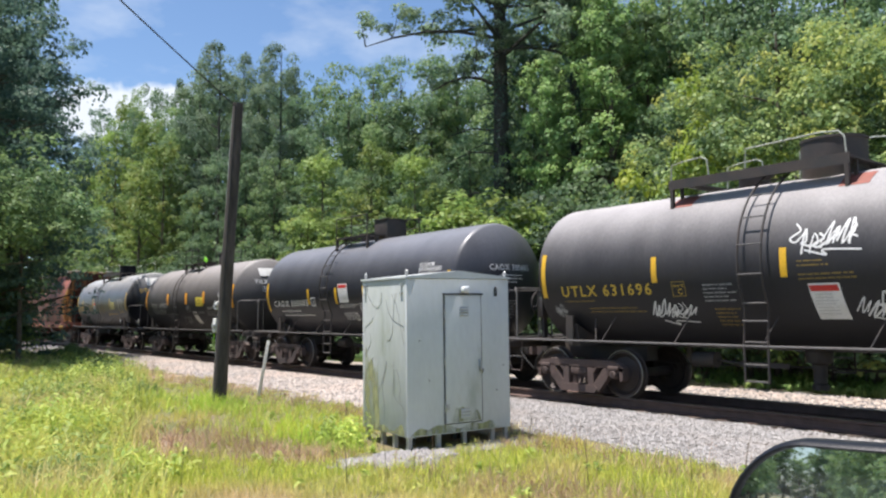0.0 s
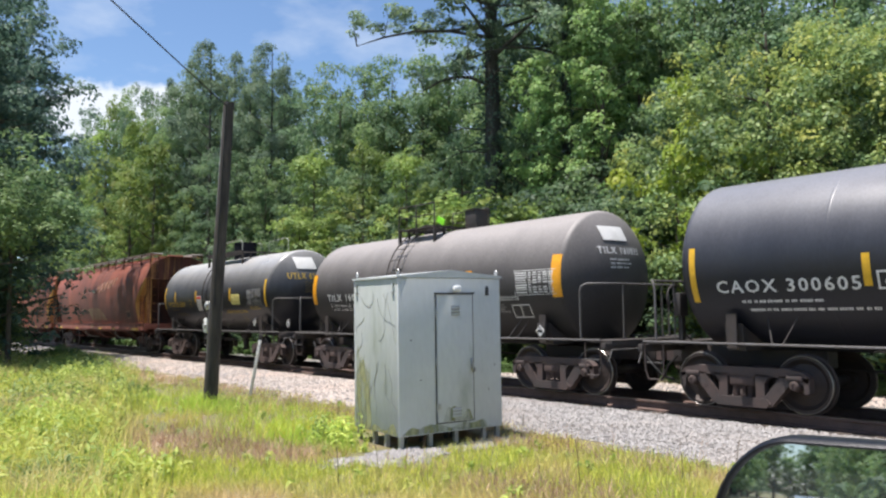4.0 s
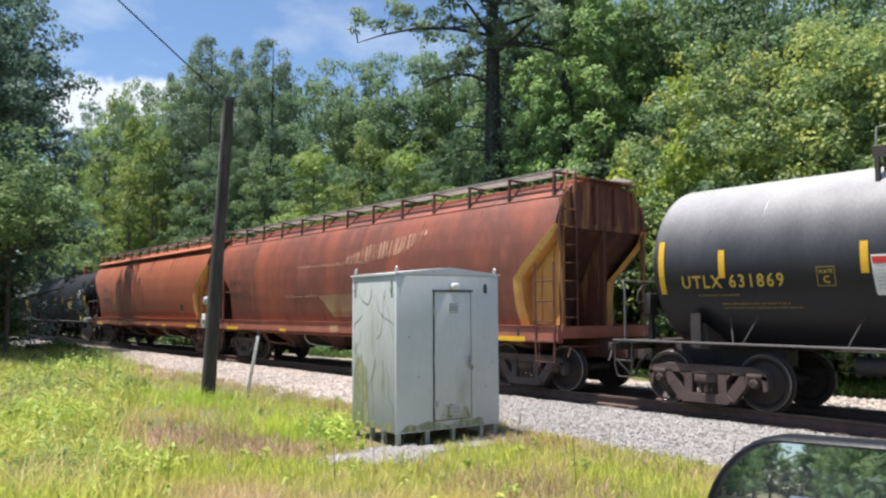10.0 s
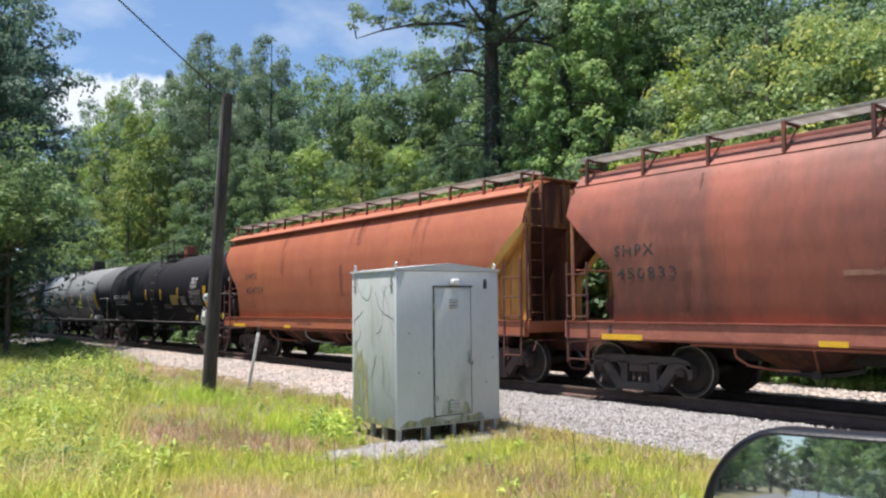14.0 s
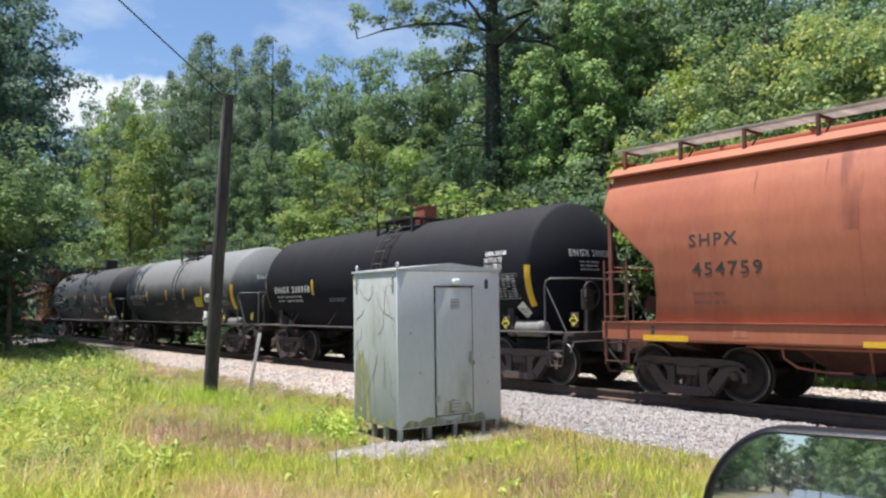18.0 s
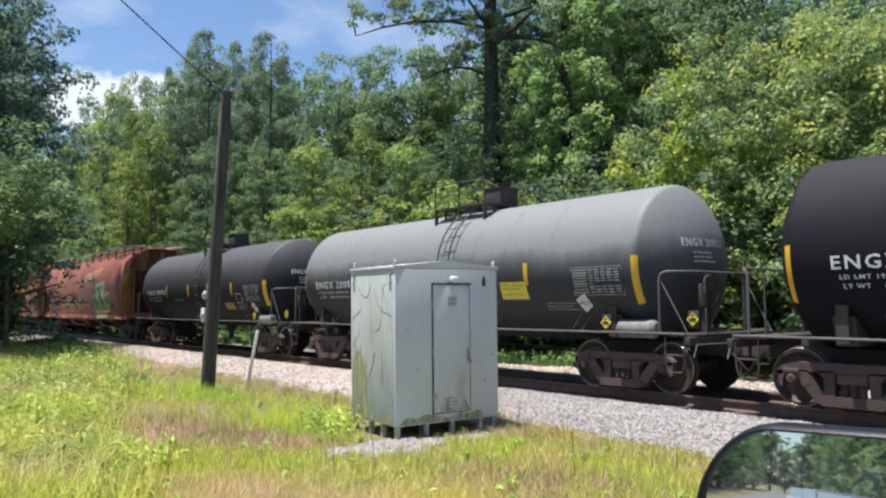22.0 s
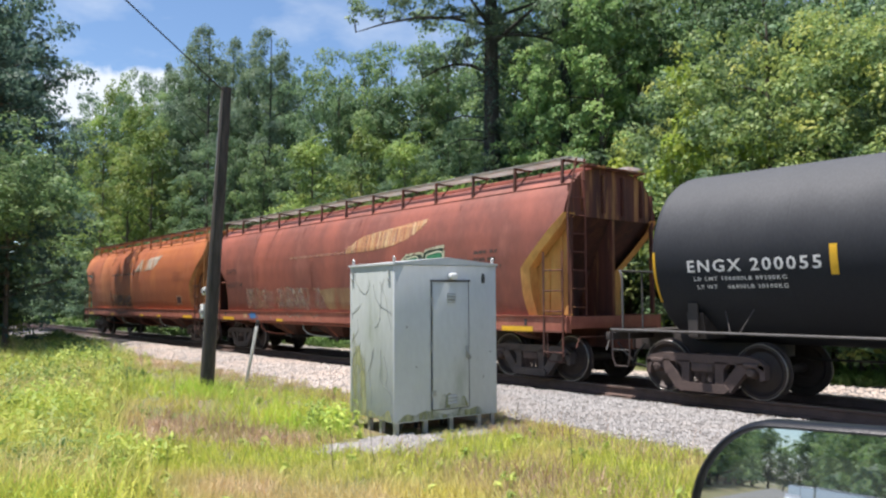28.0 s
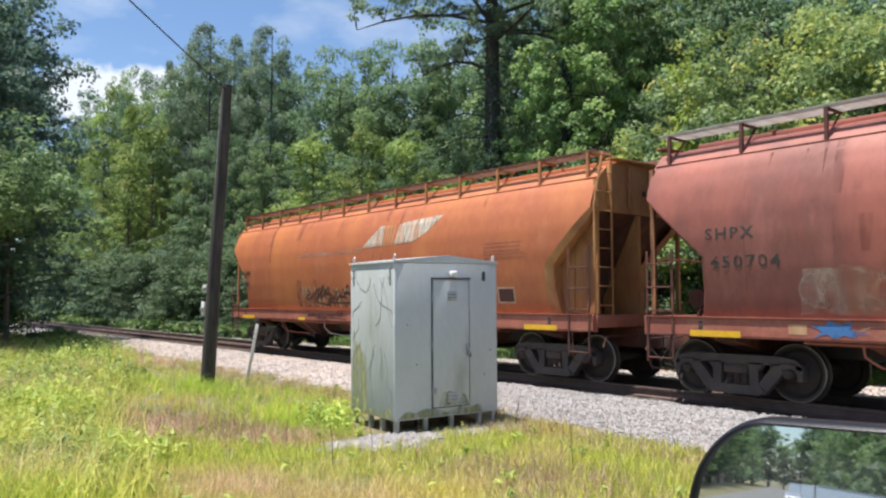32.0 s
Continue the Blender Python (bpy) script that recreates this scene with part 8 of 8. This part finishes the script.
def wood():
    rng = random.Random(33)
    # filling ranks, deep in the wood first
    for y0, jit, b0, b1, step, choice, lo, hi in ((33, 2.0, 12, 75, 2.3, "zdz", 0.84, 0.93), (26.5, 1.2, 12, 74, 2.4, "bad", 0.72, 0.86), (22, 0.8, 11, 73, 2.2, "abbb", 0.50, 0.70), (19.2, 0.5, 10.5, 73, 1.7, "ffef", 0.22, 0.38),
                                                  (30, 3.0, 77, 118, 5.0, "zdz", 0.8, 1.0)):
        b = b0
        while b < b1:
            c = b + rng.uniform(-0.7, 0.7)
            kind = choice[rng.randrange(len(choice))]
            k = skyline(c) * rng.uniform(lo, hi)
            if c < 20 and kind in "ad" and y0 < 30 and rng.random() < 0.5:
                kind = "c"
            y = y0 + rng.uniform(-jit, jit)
            # lighter or darker kinds by bearing: leaf colour stands in for sun and shade
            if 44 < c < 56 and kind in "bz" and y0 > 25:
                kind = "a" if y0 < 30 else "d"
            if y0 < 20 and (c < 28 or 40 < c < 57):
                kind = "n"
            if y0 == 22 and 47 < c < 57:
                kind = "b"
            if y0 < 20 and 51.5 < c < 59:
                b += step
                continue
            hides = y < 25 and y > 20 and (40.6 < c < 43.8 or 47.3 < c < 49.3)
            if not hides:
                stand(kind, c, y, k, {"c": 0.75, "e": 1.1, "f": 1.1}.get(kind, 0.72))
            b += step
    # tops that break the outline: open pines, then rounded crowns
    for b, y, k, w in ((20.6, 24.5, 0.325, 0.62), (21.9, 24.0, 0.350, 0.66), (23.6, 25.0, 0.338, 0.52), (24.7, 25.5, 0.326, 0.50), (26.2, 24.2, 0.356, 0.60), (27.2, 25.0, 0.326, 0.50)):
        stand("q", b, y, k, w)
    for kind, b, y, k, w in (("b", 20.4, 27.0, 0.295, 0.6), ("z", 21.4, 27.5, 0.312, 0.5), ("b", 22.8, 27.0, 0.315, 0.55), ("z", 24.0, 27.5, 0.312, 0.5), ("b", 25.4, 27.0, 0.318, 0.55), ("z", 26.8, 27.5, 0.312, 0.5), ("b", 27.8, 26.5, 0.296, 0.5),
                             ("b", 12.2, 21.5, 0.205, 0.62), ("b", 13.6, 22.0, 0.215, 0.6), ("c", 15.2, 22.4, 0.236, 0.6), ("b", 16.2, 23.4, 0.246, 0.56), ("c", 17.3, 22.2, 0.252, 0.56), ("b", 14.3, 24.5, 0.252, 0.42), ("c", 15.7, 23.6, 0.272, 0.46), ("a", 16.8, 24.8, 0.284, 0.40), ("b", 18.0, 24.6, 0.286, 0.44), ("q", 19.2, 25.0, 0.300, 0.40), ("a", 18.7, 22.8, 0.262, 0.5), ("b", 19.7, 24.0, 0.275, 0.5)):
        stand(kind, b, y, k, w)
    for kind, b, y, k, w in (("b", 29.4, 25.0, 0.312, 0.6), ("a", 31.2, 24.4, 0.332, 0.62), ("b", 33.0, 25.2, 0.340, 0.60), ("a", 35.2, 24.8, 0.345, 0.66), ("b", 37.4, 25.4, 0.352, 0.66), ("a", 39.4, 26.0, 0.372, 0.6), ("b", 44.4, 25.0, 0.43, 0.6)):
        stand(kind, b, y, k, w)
    # young trees and shrubs along the wood's edge, leaf colour light as if lit
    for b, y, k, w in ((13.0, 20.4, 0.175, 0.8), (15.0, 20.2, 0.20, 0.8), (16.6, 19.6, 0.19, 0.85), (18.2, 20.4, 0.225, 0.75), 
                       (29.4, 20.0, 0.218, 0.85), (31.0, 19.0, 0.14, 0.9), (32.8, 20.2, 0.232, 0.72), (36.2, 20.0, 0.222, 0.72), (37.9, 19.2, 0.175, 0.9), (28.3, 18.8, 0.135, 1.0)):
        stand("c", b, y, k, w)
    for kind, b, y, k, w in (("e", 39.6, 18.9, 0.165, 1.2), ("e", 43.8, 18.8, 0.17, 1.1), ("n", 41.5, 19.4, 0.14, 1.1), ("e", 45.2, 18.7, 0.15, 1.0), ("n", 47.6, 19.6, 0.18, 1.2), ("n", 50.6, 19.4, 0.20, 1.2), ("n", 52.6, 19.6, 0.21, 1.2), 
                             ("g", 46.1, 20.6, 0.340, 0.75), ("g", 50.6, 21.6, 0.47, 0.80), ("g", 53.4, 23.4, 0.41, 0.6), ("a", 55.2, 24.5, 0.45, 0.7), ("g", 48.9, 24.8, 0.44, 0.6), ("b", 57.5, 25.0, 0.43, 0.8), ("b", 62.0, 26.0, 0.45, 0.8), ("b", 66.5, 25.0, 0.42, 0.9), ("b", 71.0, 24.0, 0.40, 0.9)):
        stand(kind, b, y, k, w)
    # growth right down to the stones, its shade painted into the leaves
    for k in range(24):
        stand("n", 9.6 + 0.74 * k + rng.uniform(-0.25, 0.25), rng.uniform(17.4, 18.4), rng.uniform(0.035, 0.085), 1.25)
    # the vine-hung mound and its low lime-green skirt
    first_of("v")
    nv = np.random.default_rng(71)
    high = [e for e in mound(nv, 150, kinds["v"]["lobes"]) if e.z > 6.3 or (e.x < -3.2 and e.z > 2.6)]
    part("young_growth", crown_mesh(nv, high, 0.34, 40, 0.115, "leaf_vine_pale", 72, 0.7, 1, 0.22), None, FIRST["v"], "paler yellow-green vine leaves on the top and one flank")
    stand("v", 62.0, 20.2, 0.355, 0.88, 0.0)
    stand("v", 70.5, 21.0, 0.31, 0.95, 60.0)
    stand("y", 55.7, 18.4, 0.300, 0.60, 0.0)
    # the pine before the wood, with one long bare bough towards the line
    pine = plant("p", -22.7, 20.9, 1.06, 0.0)
    nr = np.random.default_rng(41)
    ends = []
    for z0, reach, drop in ((12.3, 5.2, 0.35), (13.6, 4.4, -0.5), (10.4, 2.6, 0.2)):
        line = [Vector((-0.62 * reach * k, -0.78 * reach * k, z0 + 0.5 * math.sin(3 * k) - drop * k)) for k in (0, 0.3, 0.55, 0.8, 1.0)]
        bough = BM()
        pipe(bough, line, [0.085, 0.07, 0.055, 0.04, 0.015], 6)
        for q in line[1:]:
            for _ in range(3):
                e = q + Vector((*nr.uniform(-0.8, 0.8, 2), nr.uniform(0.1, 0.75)))
                pipe(bough, [q, (q + e) / 2 + Vector((0, 0, -0.06)), e], [0.025, 0.018, 0.008], 5)
                ends.append(e)
        part("bough", bough, M["bark_pine"], pine, "long bare pine bough")
    for _ in range(14):
        z0, a, ln = nr.uniform(4.5, 12.5), nr.uniform(0, math.tau), nr.uniform(0.8, 2.4)
        p = Vector((0, 0, z0))
        part("dead_branch", pipe(BM(), [p, p + Vector((math.cos(a), math.sin(a), 0.12)) * ln * 0.55, p + Vector((math.cos(a), math.sin(a), -0.08)) * ln], [0.04, 0.028, 0.010], 5), M["bark_pine"], pine)
    part("bough_needles", crown_mesh(nr, ends, 0.36, 90, 0.125, "needles", 42, 0.7, 2, 0.22), None, pine)
    ivy = [Vector((0.44 * math.cos(a), 0.44 * math.sin(a), z)) for z, a in zip(np.linspace(1.0, 15.5, 110), np.arange(110) * 2.4)]
    part("ivy", crown_mesh(nr, ivy, 0.36, 40, 0.13, "leaf_near_shade", 43, 1.2, 1, 0.10), None, pine, "dark ivy round the trunk")
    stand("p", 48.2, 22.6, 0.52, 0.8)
    # the dark trees on the near side of the line
    for px, py, s in ((-31.5, 3.0, 1.05), (-34.0, 3.9, 1.1), (-28.5, 1.6, 1.0), (-39.0, 3.8, 1.2), (-45.0, 5.3, 1.1)):
        plant("l", px, py, s)
    plant("o", -38.8, 5.2, 1.14, None, 1.2)
    plant("o", -43.0, 5.6, 0.85, 120.0, 1.5)
    plant("o", -57.0, 9.5, 0.95, 60.0, 1.6)
    for px, py, s in ((-32.0, 4.6, 0.9), (-30.5, 4.2, 0.8)):
        plant("n", px, py, s)
    for px, py, s in ((-25.5, 3.2, 0.85), (-29.0, 4.9, 0.95), (-36.0, 6.1, 1.05)):
        plant("w", px, py, s)
    for px, py, s in ((-32.0, 4.4, 0.9), (-36.5, 5.2, 1.0), (-30.0, 3.6, 0.7), (-42.0, 6.2, 1.0)):
        plant("e", px, py, s)
    # behind the camera, along the road
    for k in range(20):
        for side in (-1, 1):
            p = ROAD_WAY * (-52 - k * 6.5) + ROAD_SIDE * (-1.6 + side * (7.4 + rng.uniform(0, 2.0)))
            plant("m", p.x, p.y, rng.uniform(0.8, 1.15))
    for k in range(7):
        p = ROAD_WAY * (-190 + 5 * (k % 2)) + ROAD_SIDE * (-11.5 + 3.1 * k)
        plant("m", p.x, p.y, (1.5, 1.3, 1.0, 0.75, 0.9, 1.3, 1.5)[k])
    for k in range(5):
        p = ROAD_WAY * (-12 - 10 * k) + ROAD_SIDE * rng.uniform(17, 22)
        plant("m", p.x, p.y, 1.0)


wood()


# ---------------------------------------------------------------- grass and weeds
def blades(name, pts, height, width, lean, material, seed):
    """Upright tapering blades, each bent over a little."""
    rng = np.random.default_rng(seed)
    n = len(pts)
    a = rng.uniform(0, math.tau, n)
    h = height * rng.uniform(0.55, 1.3, n)
    w = width * rng.uniform(0.6, 1.3, n)
    side = np.stack([np.cos(a), np.sin(a), np.zeros(n)], -1) * w[:, None] / 2
    b = rng.uniform(0, math.tau, n)
    bend = np.stack([np.cos(b), np.sin(b), np.zeros(n)], -1) * (h * lean * rng.uniform(0.2, 1.2, n))[:, None]
    up = np.stack([np.zeros(n), np.zeros(n), h], -1)
    V = np.stack([pts - side, pts + side, pts + up * 0.55 + bend * 0.35 + side * 0.8, pts + up * 0.55 + bend * 0.35 - side * 0.8, pts + up + bend], 1).reshape(-1, 3)
    base = (np.arange(n) * 5)[:, None]
    quads = base + np.array([0, 1, 2, 3])
    tris = base + np.array([3, 2, 4])
    me = bpy.data.meshes.new(name)
    me.vertices.add(n * 5)
    me.vertices.foreach_set("co", V.ravel())
    loops = np.concatenate([quads.ravel(), tris.ravel()])
    me.loops.add(len(loops))
    me.loops.foreach_set("vertex_index", loops)
    me.polygons.add(2 * n)
    me.polygons.foreach_set("loop_start", np.concatenate([np.arange(n) * 4, 4 * n + np.arange(n) * 3]))
    me.update(calc_edges=True)
    me.materials.append(material)
    return me


def verge(rng, n, near, far, x_cut=2.0):
    """Points on the near verge, thinning out with distance."""
    d = near * (far / near) ** rng.random(n)
    a = rng.uniform(radians(100), radians(184), n)
    x, y = d * np.cos(a), d * np.sin(a)
    edge = 8.45 + 0.28 * wave(x * 2.1, 3 + 0 * y) * -1 + np.where(x > -9, -0.45 * np.clip((x + 9) * 0.25, 0, 1.2), 0) + 0.25 * wave(x * 3.3, y * 2.2)
    ok = (y < edge) & (y > -3)
    ok &= ~((x > -10.35) & (x < -8.12 + 0.16 * wave(y * 4.0, x * 5)) & (y > 5.92) & (y < 8.1))
    ok &= (np.hypot((x + 8.25) / 0.7, (y - 5.65) / 0.75) > 1 + 0.3 * wave(x * 6, y * 7)) | (rng.random(n) < 0.08)
    x, y = x[ok], y[ok]
    return x, y


def ground_cover():
    rng = np.random.default_rng(9)
    cx, cy = verge(rng, 21000, 4.6, 34)
    many = rng.integers(5, 20, len(cx))
    spread = np.repeat(rng.uniform(0.03, 0.11, len(cx)), many)[:, None]
    cx, cy = np.repeat(cx, many) + spread[:, 0] * rng.normal(size=many.sum()), np.repeat(cy, many) + spread[:, 0] * rng.normal(size=many.sum())
    x, y = cx, cy
    u, v = (x + 10.5) * 0.97 + (y - 4.5) * 0.24, (y - 4.5) * 0.97 - (x + 10.5) * 0.24
    dry = 0.40 * wave(x * 1.1 + 4, y * 1.3) - 0.12 + 1.8 * np.exp(-(u ** 2 / 5.5 + v ** 2 / 1.0)) + np.where(y > 7.15, 0.75, 0)
    lime = np.exp(-((x + 10.7) ** 2 / 1.6 + (y - 5.65) ** 2 / 0.30)) + np.exp(-((x + 15.2) ** 2 / 3.5 + (y - 5.9) ** 2 / 0.35))
    dry = dry - 1.6 * lime + 0.9 * np.exp(-((x + 5.6) ** 2 / 1.4 + (y - 5.6) ** 2 / 0.5))
    lush = np.clip((0.33 * -x + 0.5 * wave(x * 1.3, y) + 0.3 * wave(x * 4.1, y * 4.7) - y) / 1.2, 0, 1) * np.clip((-x - 5.8) / 1.5, 0, 1)
    pts = np.stack([x, y, np.asarray(ground_z(x, y)) - 0.01], -1)
    g = rng.random(len(x)) < np.clip(1.05 - 0.72 * np.clip(dry, 0, 2), 0.24, 1)
    tagged(new("grass", blades("grass", pts[g], 0.14, 0.0095, 0.6, M["grass"], 1)), "sunlit yellow-green grass on the verge", "grass", kind="stuff")
    s = rng.random(len(x)) < np.clip(0.85 * dry, 0.03, 0.75)
    tagged(new("dry_grass", blades("dry_grass", pts[s], 0.15, 0.008, 0.9, M["straw"], 2)), "dry pinkish straw between the grass", "dry grass", kind="stuff")
    t = rng.random(len(x)) < 0.035 * np.clip(dry, 0, 1.5)
    tagged(new("dry_stalks", blades("dry_stalks", pts[t], 0.36, 0.007, 0.22, M["straw"], 12)), "tall dry tan stalks in the bare strip", "dry grass", kind="stuff")
    lm = rng.random(len(x)) < 0.75 * np.clip(lime, 0, 1)
    tagged(new("lush_grass", blades("lush_grass", pts[lm], 0.26, 0.012, 0.7, M["grass_lush"], 21)), "lush lime-green grass by the pole and cabinet", "grass", kind="stuff")
    # tall weeds on the left bank
    k = (lush > 0.15) & (rng.random(len(x)) < 0.55 * lush)
    tagged(new("tall_grass", blades("tall_grass", pts[k], 0.46, 0.013, 0.7, M["grass"], 3)), "tall lush grass on the bank", "grass", kind="stuff")
    # leafy weeds: stems with leaves, tall and dense on the bank
    def weeds(name, xw, yw, hgt, leaf, seed, material, label, per=14, slim=0.32):
        zw = np.asarray(ground_z(xw, yw))
        C, W, S = [], [], []
        for j in range(per):
            k = (j + 0.5) / per
            a = rng.uniform(0, math.tau, len(xw))
            rr = hgt * (0.42 - 0.22 * k) * rng.uniform(0.3, 1, len(xw))
            C.append(np.stack([xw + rr * np.cos(a), yw + rr * np.sin(a), zw + hgt * (0.12 + 0.92 * k)], -1))
            W.append(np.stack([0.55 * np.cos(a), 0.55 * np.sin(a), np.full(len(xw), 0.75)], -1) + rng.normal(size=(len(xw), 3)) * 0.28)
            S.append(leaf * rng.uniform(0.6, 1.3, len(xw)))
        tagged(new(name, cards(name, np.concatenate(C), np.concatenate(W), np.concatenate(S), M[material], seed, slim)), label, "weeds", kind="stuff")

    xw, yw = verge(rng, 21000, 5.0, 34)
    lw = np.clip((0.345 * -xw + 0.5 * wave(xw * 1.3, yw) + 0.35 * wave(xw * 4.1, yw * 4.7) - yw) / 1.5, 0, 1) * np.clip((-xw - 5.6) / 2.2, 0.0, 1)
    patchy = 0.5 + 0.5 * wave(xw * 2.3, yw * 2.9 + 1)
    pick = rng.random(len(xw)) < 0.012 + 0.90 * lw * (0.45 + 0.55 * patchy)
    xw, yw, lw, patchy = xw[pick], yw[pick], lw[pick], patchy[pick]
    xc, yc = rng.normal(-9.85, 0.22, 60), rng.normal(5.85, 0.18, 60)
    weeds("weed_clump", xc, yc, rng.uniform(0.18, 0.42, 60), 0.09, 14, "weed", "leafy weed clump beside the cabinet")
    weeds("leafy_weeds", xw, yw, (0.12 + 0.42 * lw * (0.35 + 0.85 * patchy)) * rng.uniform(0.6, 1.25, len(xw)), 0.140, 4, "weed", "leafy yellow-green weeds on the bank", 18, 0.21)
    # taller stalks that stand out of the weeds
    xs, ys = verge(rng, 2200, 8.0, 34)
    ls = np.clip((0.35 * -xs - ys) / 0.6, 0, 1) * np.clip((-xs - 8) / 4, 0, 1)
    keep = rng.random(len(xs)) < 0.08 + 0.6 * ls
    xs, ys, ls = xs[keep], ys[keep], ls[keep]
    ps = np.stack([xs, ys, np.asarray(ground_z(xs, ys))], -1)
    tagged(new("weed_stalks", blades("weed_stalks", ps, 0.60, 0.009, 0.25, M["stalk"], 8)), "dark dry weed stalks", "weeds", kind="stuff")
    # the bank's rear edge, tall and dark against the stones
    xe = -17.0 - 23.0 * rng.random(2000) ** 0.8
    ye = 2.7 + 0.17 * -xe + 0.4 * wave(xe * 1.7, 5 + 0 * xe) - np.abs(rng.normal(size=2000)) * 0.9
    weeds("bank_edge_weeds", xe, ye, rng.uniform(0.15, 0.60, 2000) * np.clip((-xe - 16) / 7, 0.10, 1) * (0.75 + 0.5 * wave(xe * 3.1, ye * 2)), 0.12, 7, "weed_shade_tone", "dark green weeds along the stones")
    # growth on the far side of the track
    xf, yf = -2 - 32 * rng.random(5200) ** 1.2, rng.uniform(16.5, 20.5, 5200)
    tall = 0.20 + 0.5 * np.clip((yf - 16) / 3, 0, 1) * rng.uniform(0.4, 1.2, 5200)
    # bright and dark copies put the far side's sun and shade into the leaves
    bright_toned = xf > -14
    weeds("far_weeds", xf[bright_toned][::6], yf[bright_toned][::6] + 0.6, tall[bright_toned][::6] * 0.55, 0.13, 9, "grass_sun_tone", "weeds beyond the track, painted bright as sunlit", 12)
    weeds("shaded_weeds", xf[~bright_toned], yf[~bright_toned], tall[~bright_toned], 0.17, 19, "weed_shade_tone", "weeds beyond the track, painted dark as shade", 12)
    xf, yf = rng.uniform(-110, -32, 4000), rng.uniform(14.9, 20.5, 4000)
    weeds("far_line_weeds", xf, yf, 0.35 + 0.8 * np.clip((yf - 15) / 4, 0, 1) * rng.uniform(0.4, 1.2, 4000), 0.42, 10, "weed_shade_tone", "dark weeds along the far line", 8)
    n = 42000
    x = -1 - 36 * rng.random(n) ** 1.3
    y = 15.9 + 4.0 * rng.random(n) ** 1.2 + 0.35 * wave(x * 1.7, 2 + 0 * x)
    pts = np.stack([x, y, np.asarray(ground_z(x, y)) - 0.01], -1)
    # same split for the grass: sun and shade put into its colour
    bright_toned = (x > -15) & (wave(x * 1.3, y * 1.6) < -0.15 + 0.25 * (y - 17.5))
    bare = (x > -15) & ~bright_toned
    tagged(new("far_grass", blades("far_grass", pts[bright_toned], 0.20, 0.028, 0.7, M["grass_sun_tone"], 6)), "grass beyond the track, painted bright as sunlit", "grass", kind="stuff")
    tagged(new("shaded_grass", blades("shaded_grass", pts[~bright_toned & ~bare], 0.20, 0.028, 0.7, M["weed_shade_tone"], 16)), "grass beyond the track, painted dark as shade", "grass", kind="stuff")


ground_cover()


# ---------------------------------------------------------------- what moves
def motions():
    """The train rolls by; each wheelset turns as its car rolls."""
    end = 32.0
    for car, place in CARS:
        walk(car, [(k * 0.5, pose(place + way_at(k * 0.5), TRACK_Y, 0)) for k in range(int(end / 0.5) + 1)])
    steps = [k * 4 / FPS for k in range(int(end * FPS / 4) + 1)]
    for w, x in WHEELSETS:
        walk(w, [(t, pose(x, 0, WHEEL_R, 0, math.degrees(way_at(t) / WHEEL_R) % 360, 0)) for t in steps])


motions()
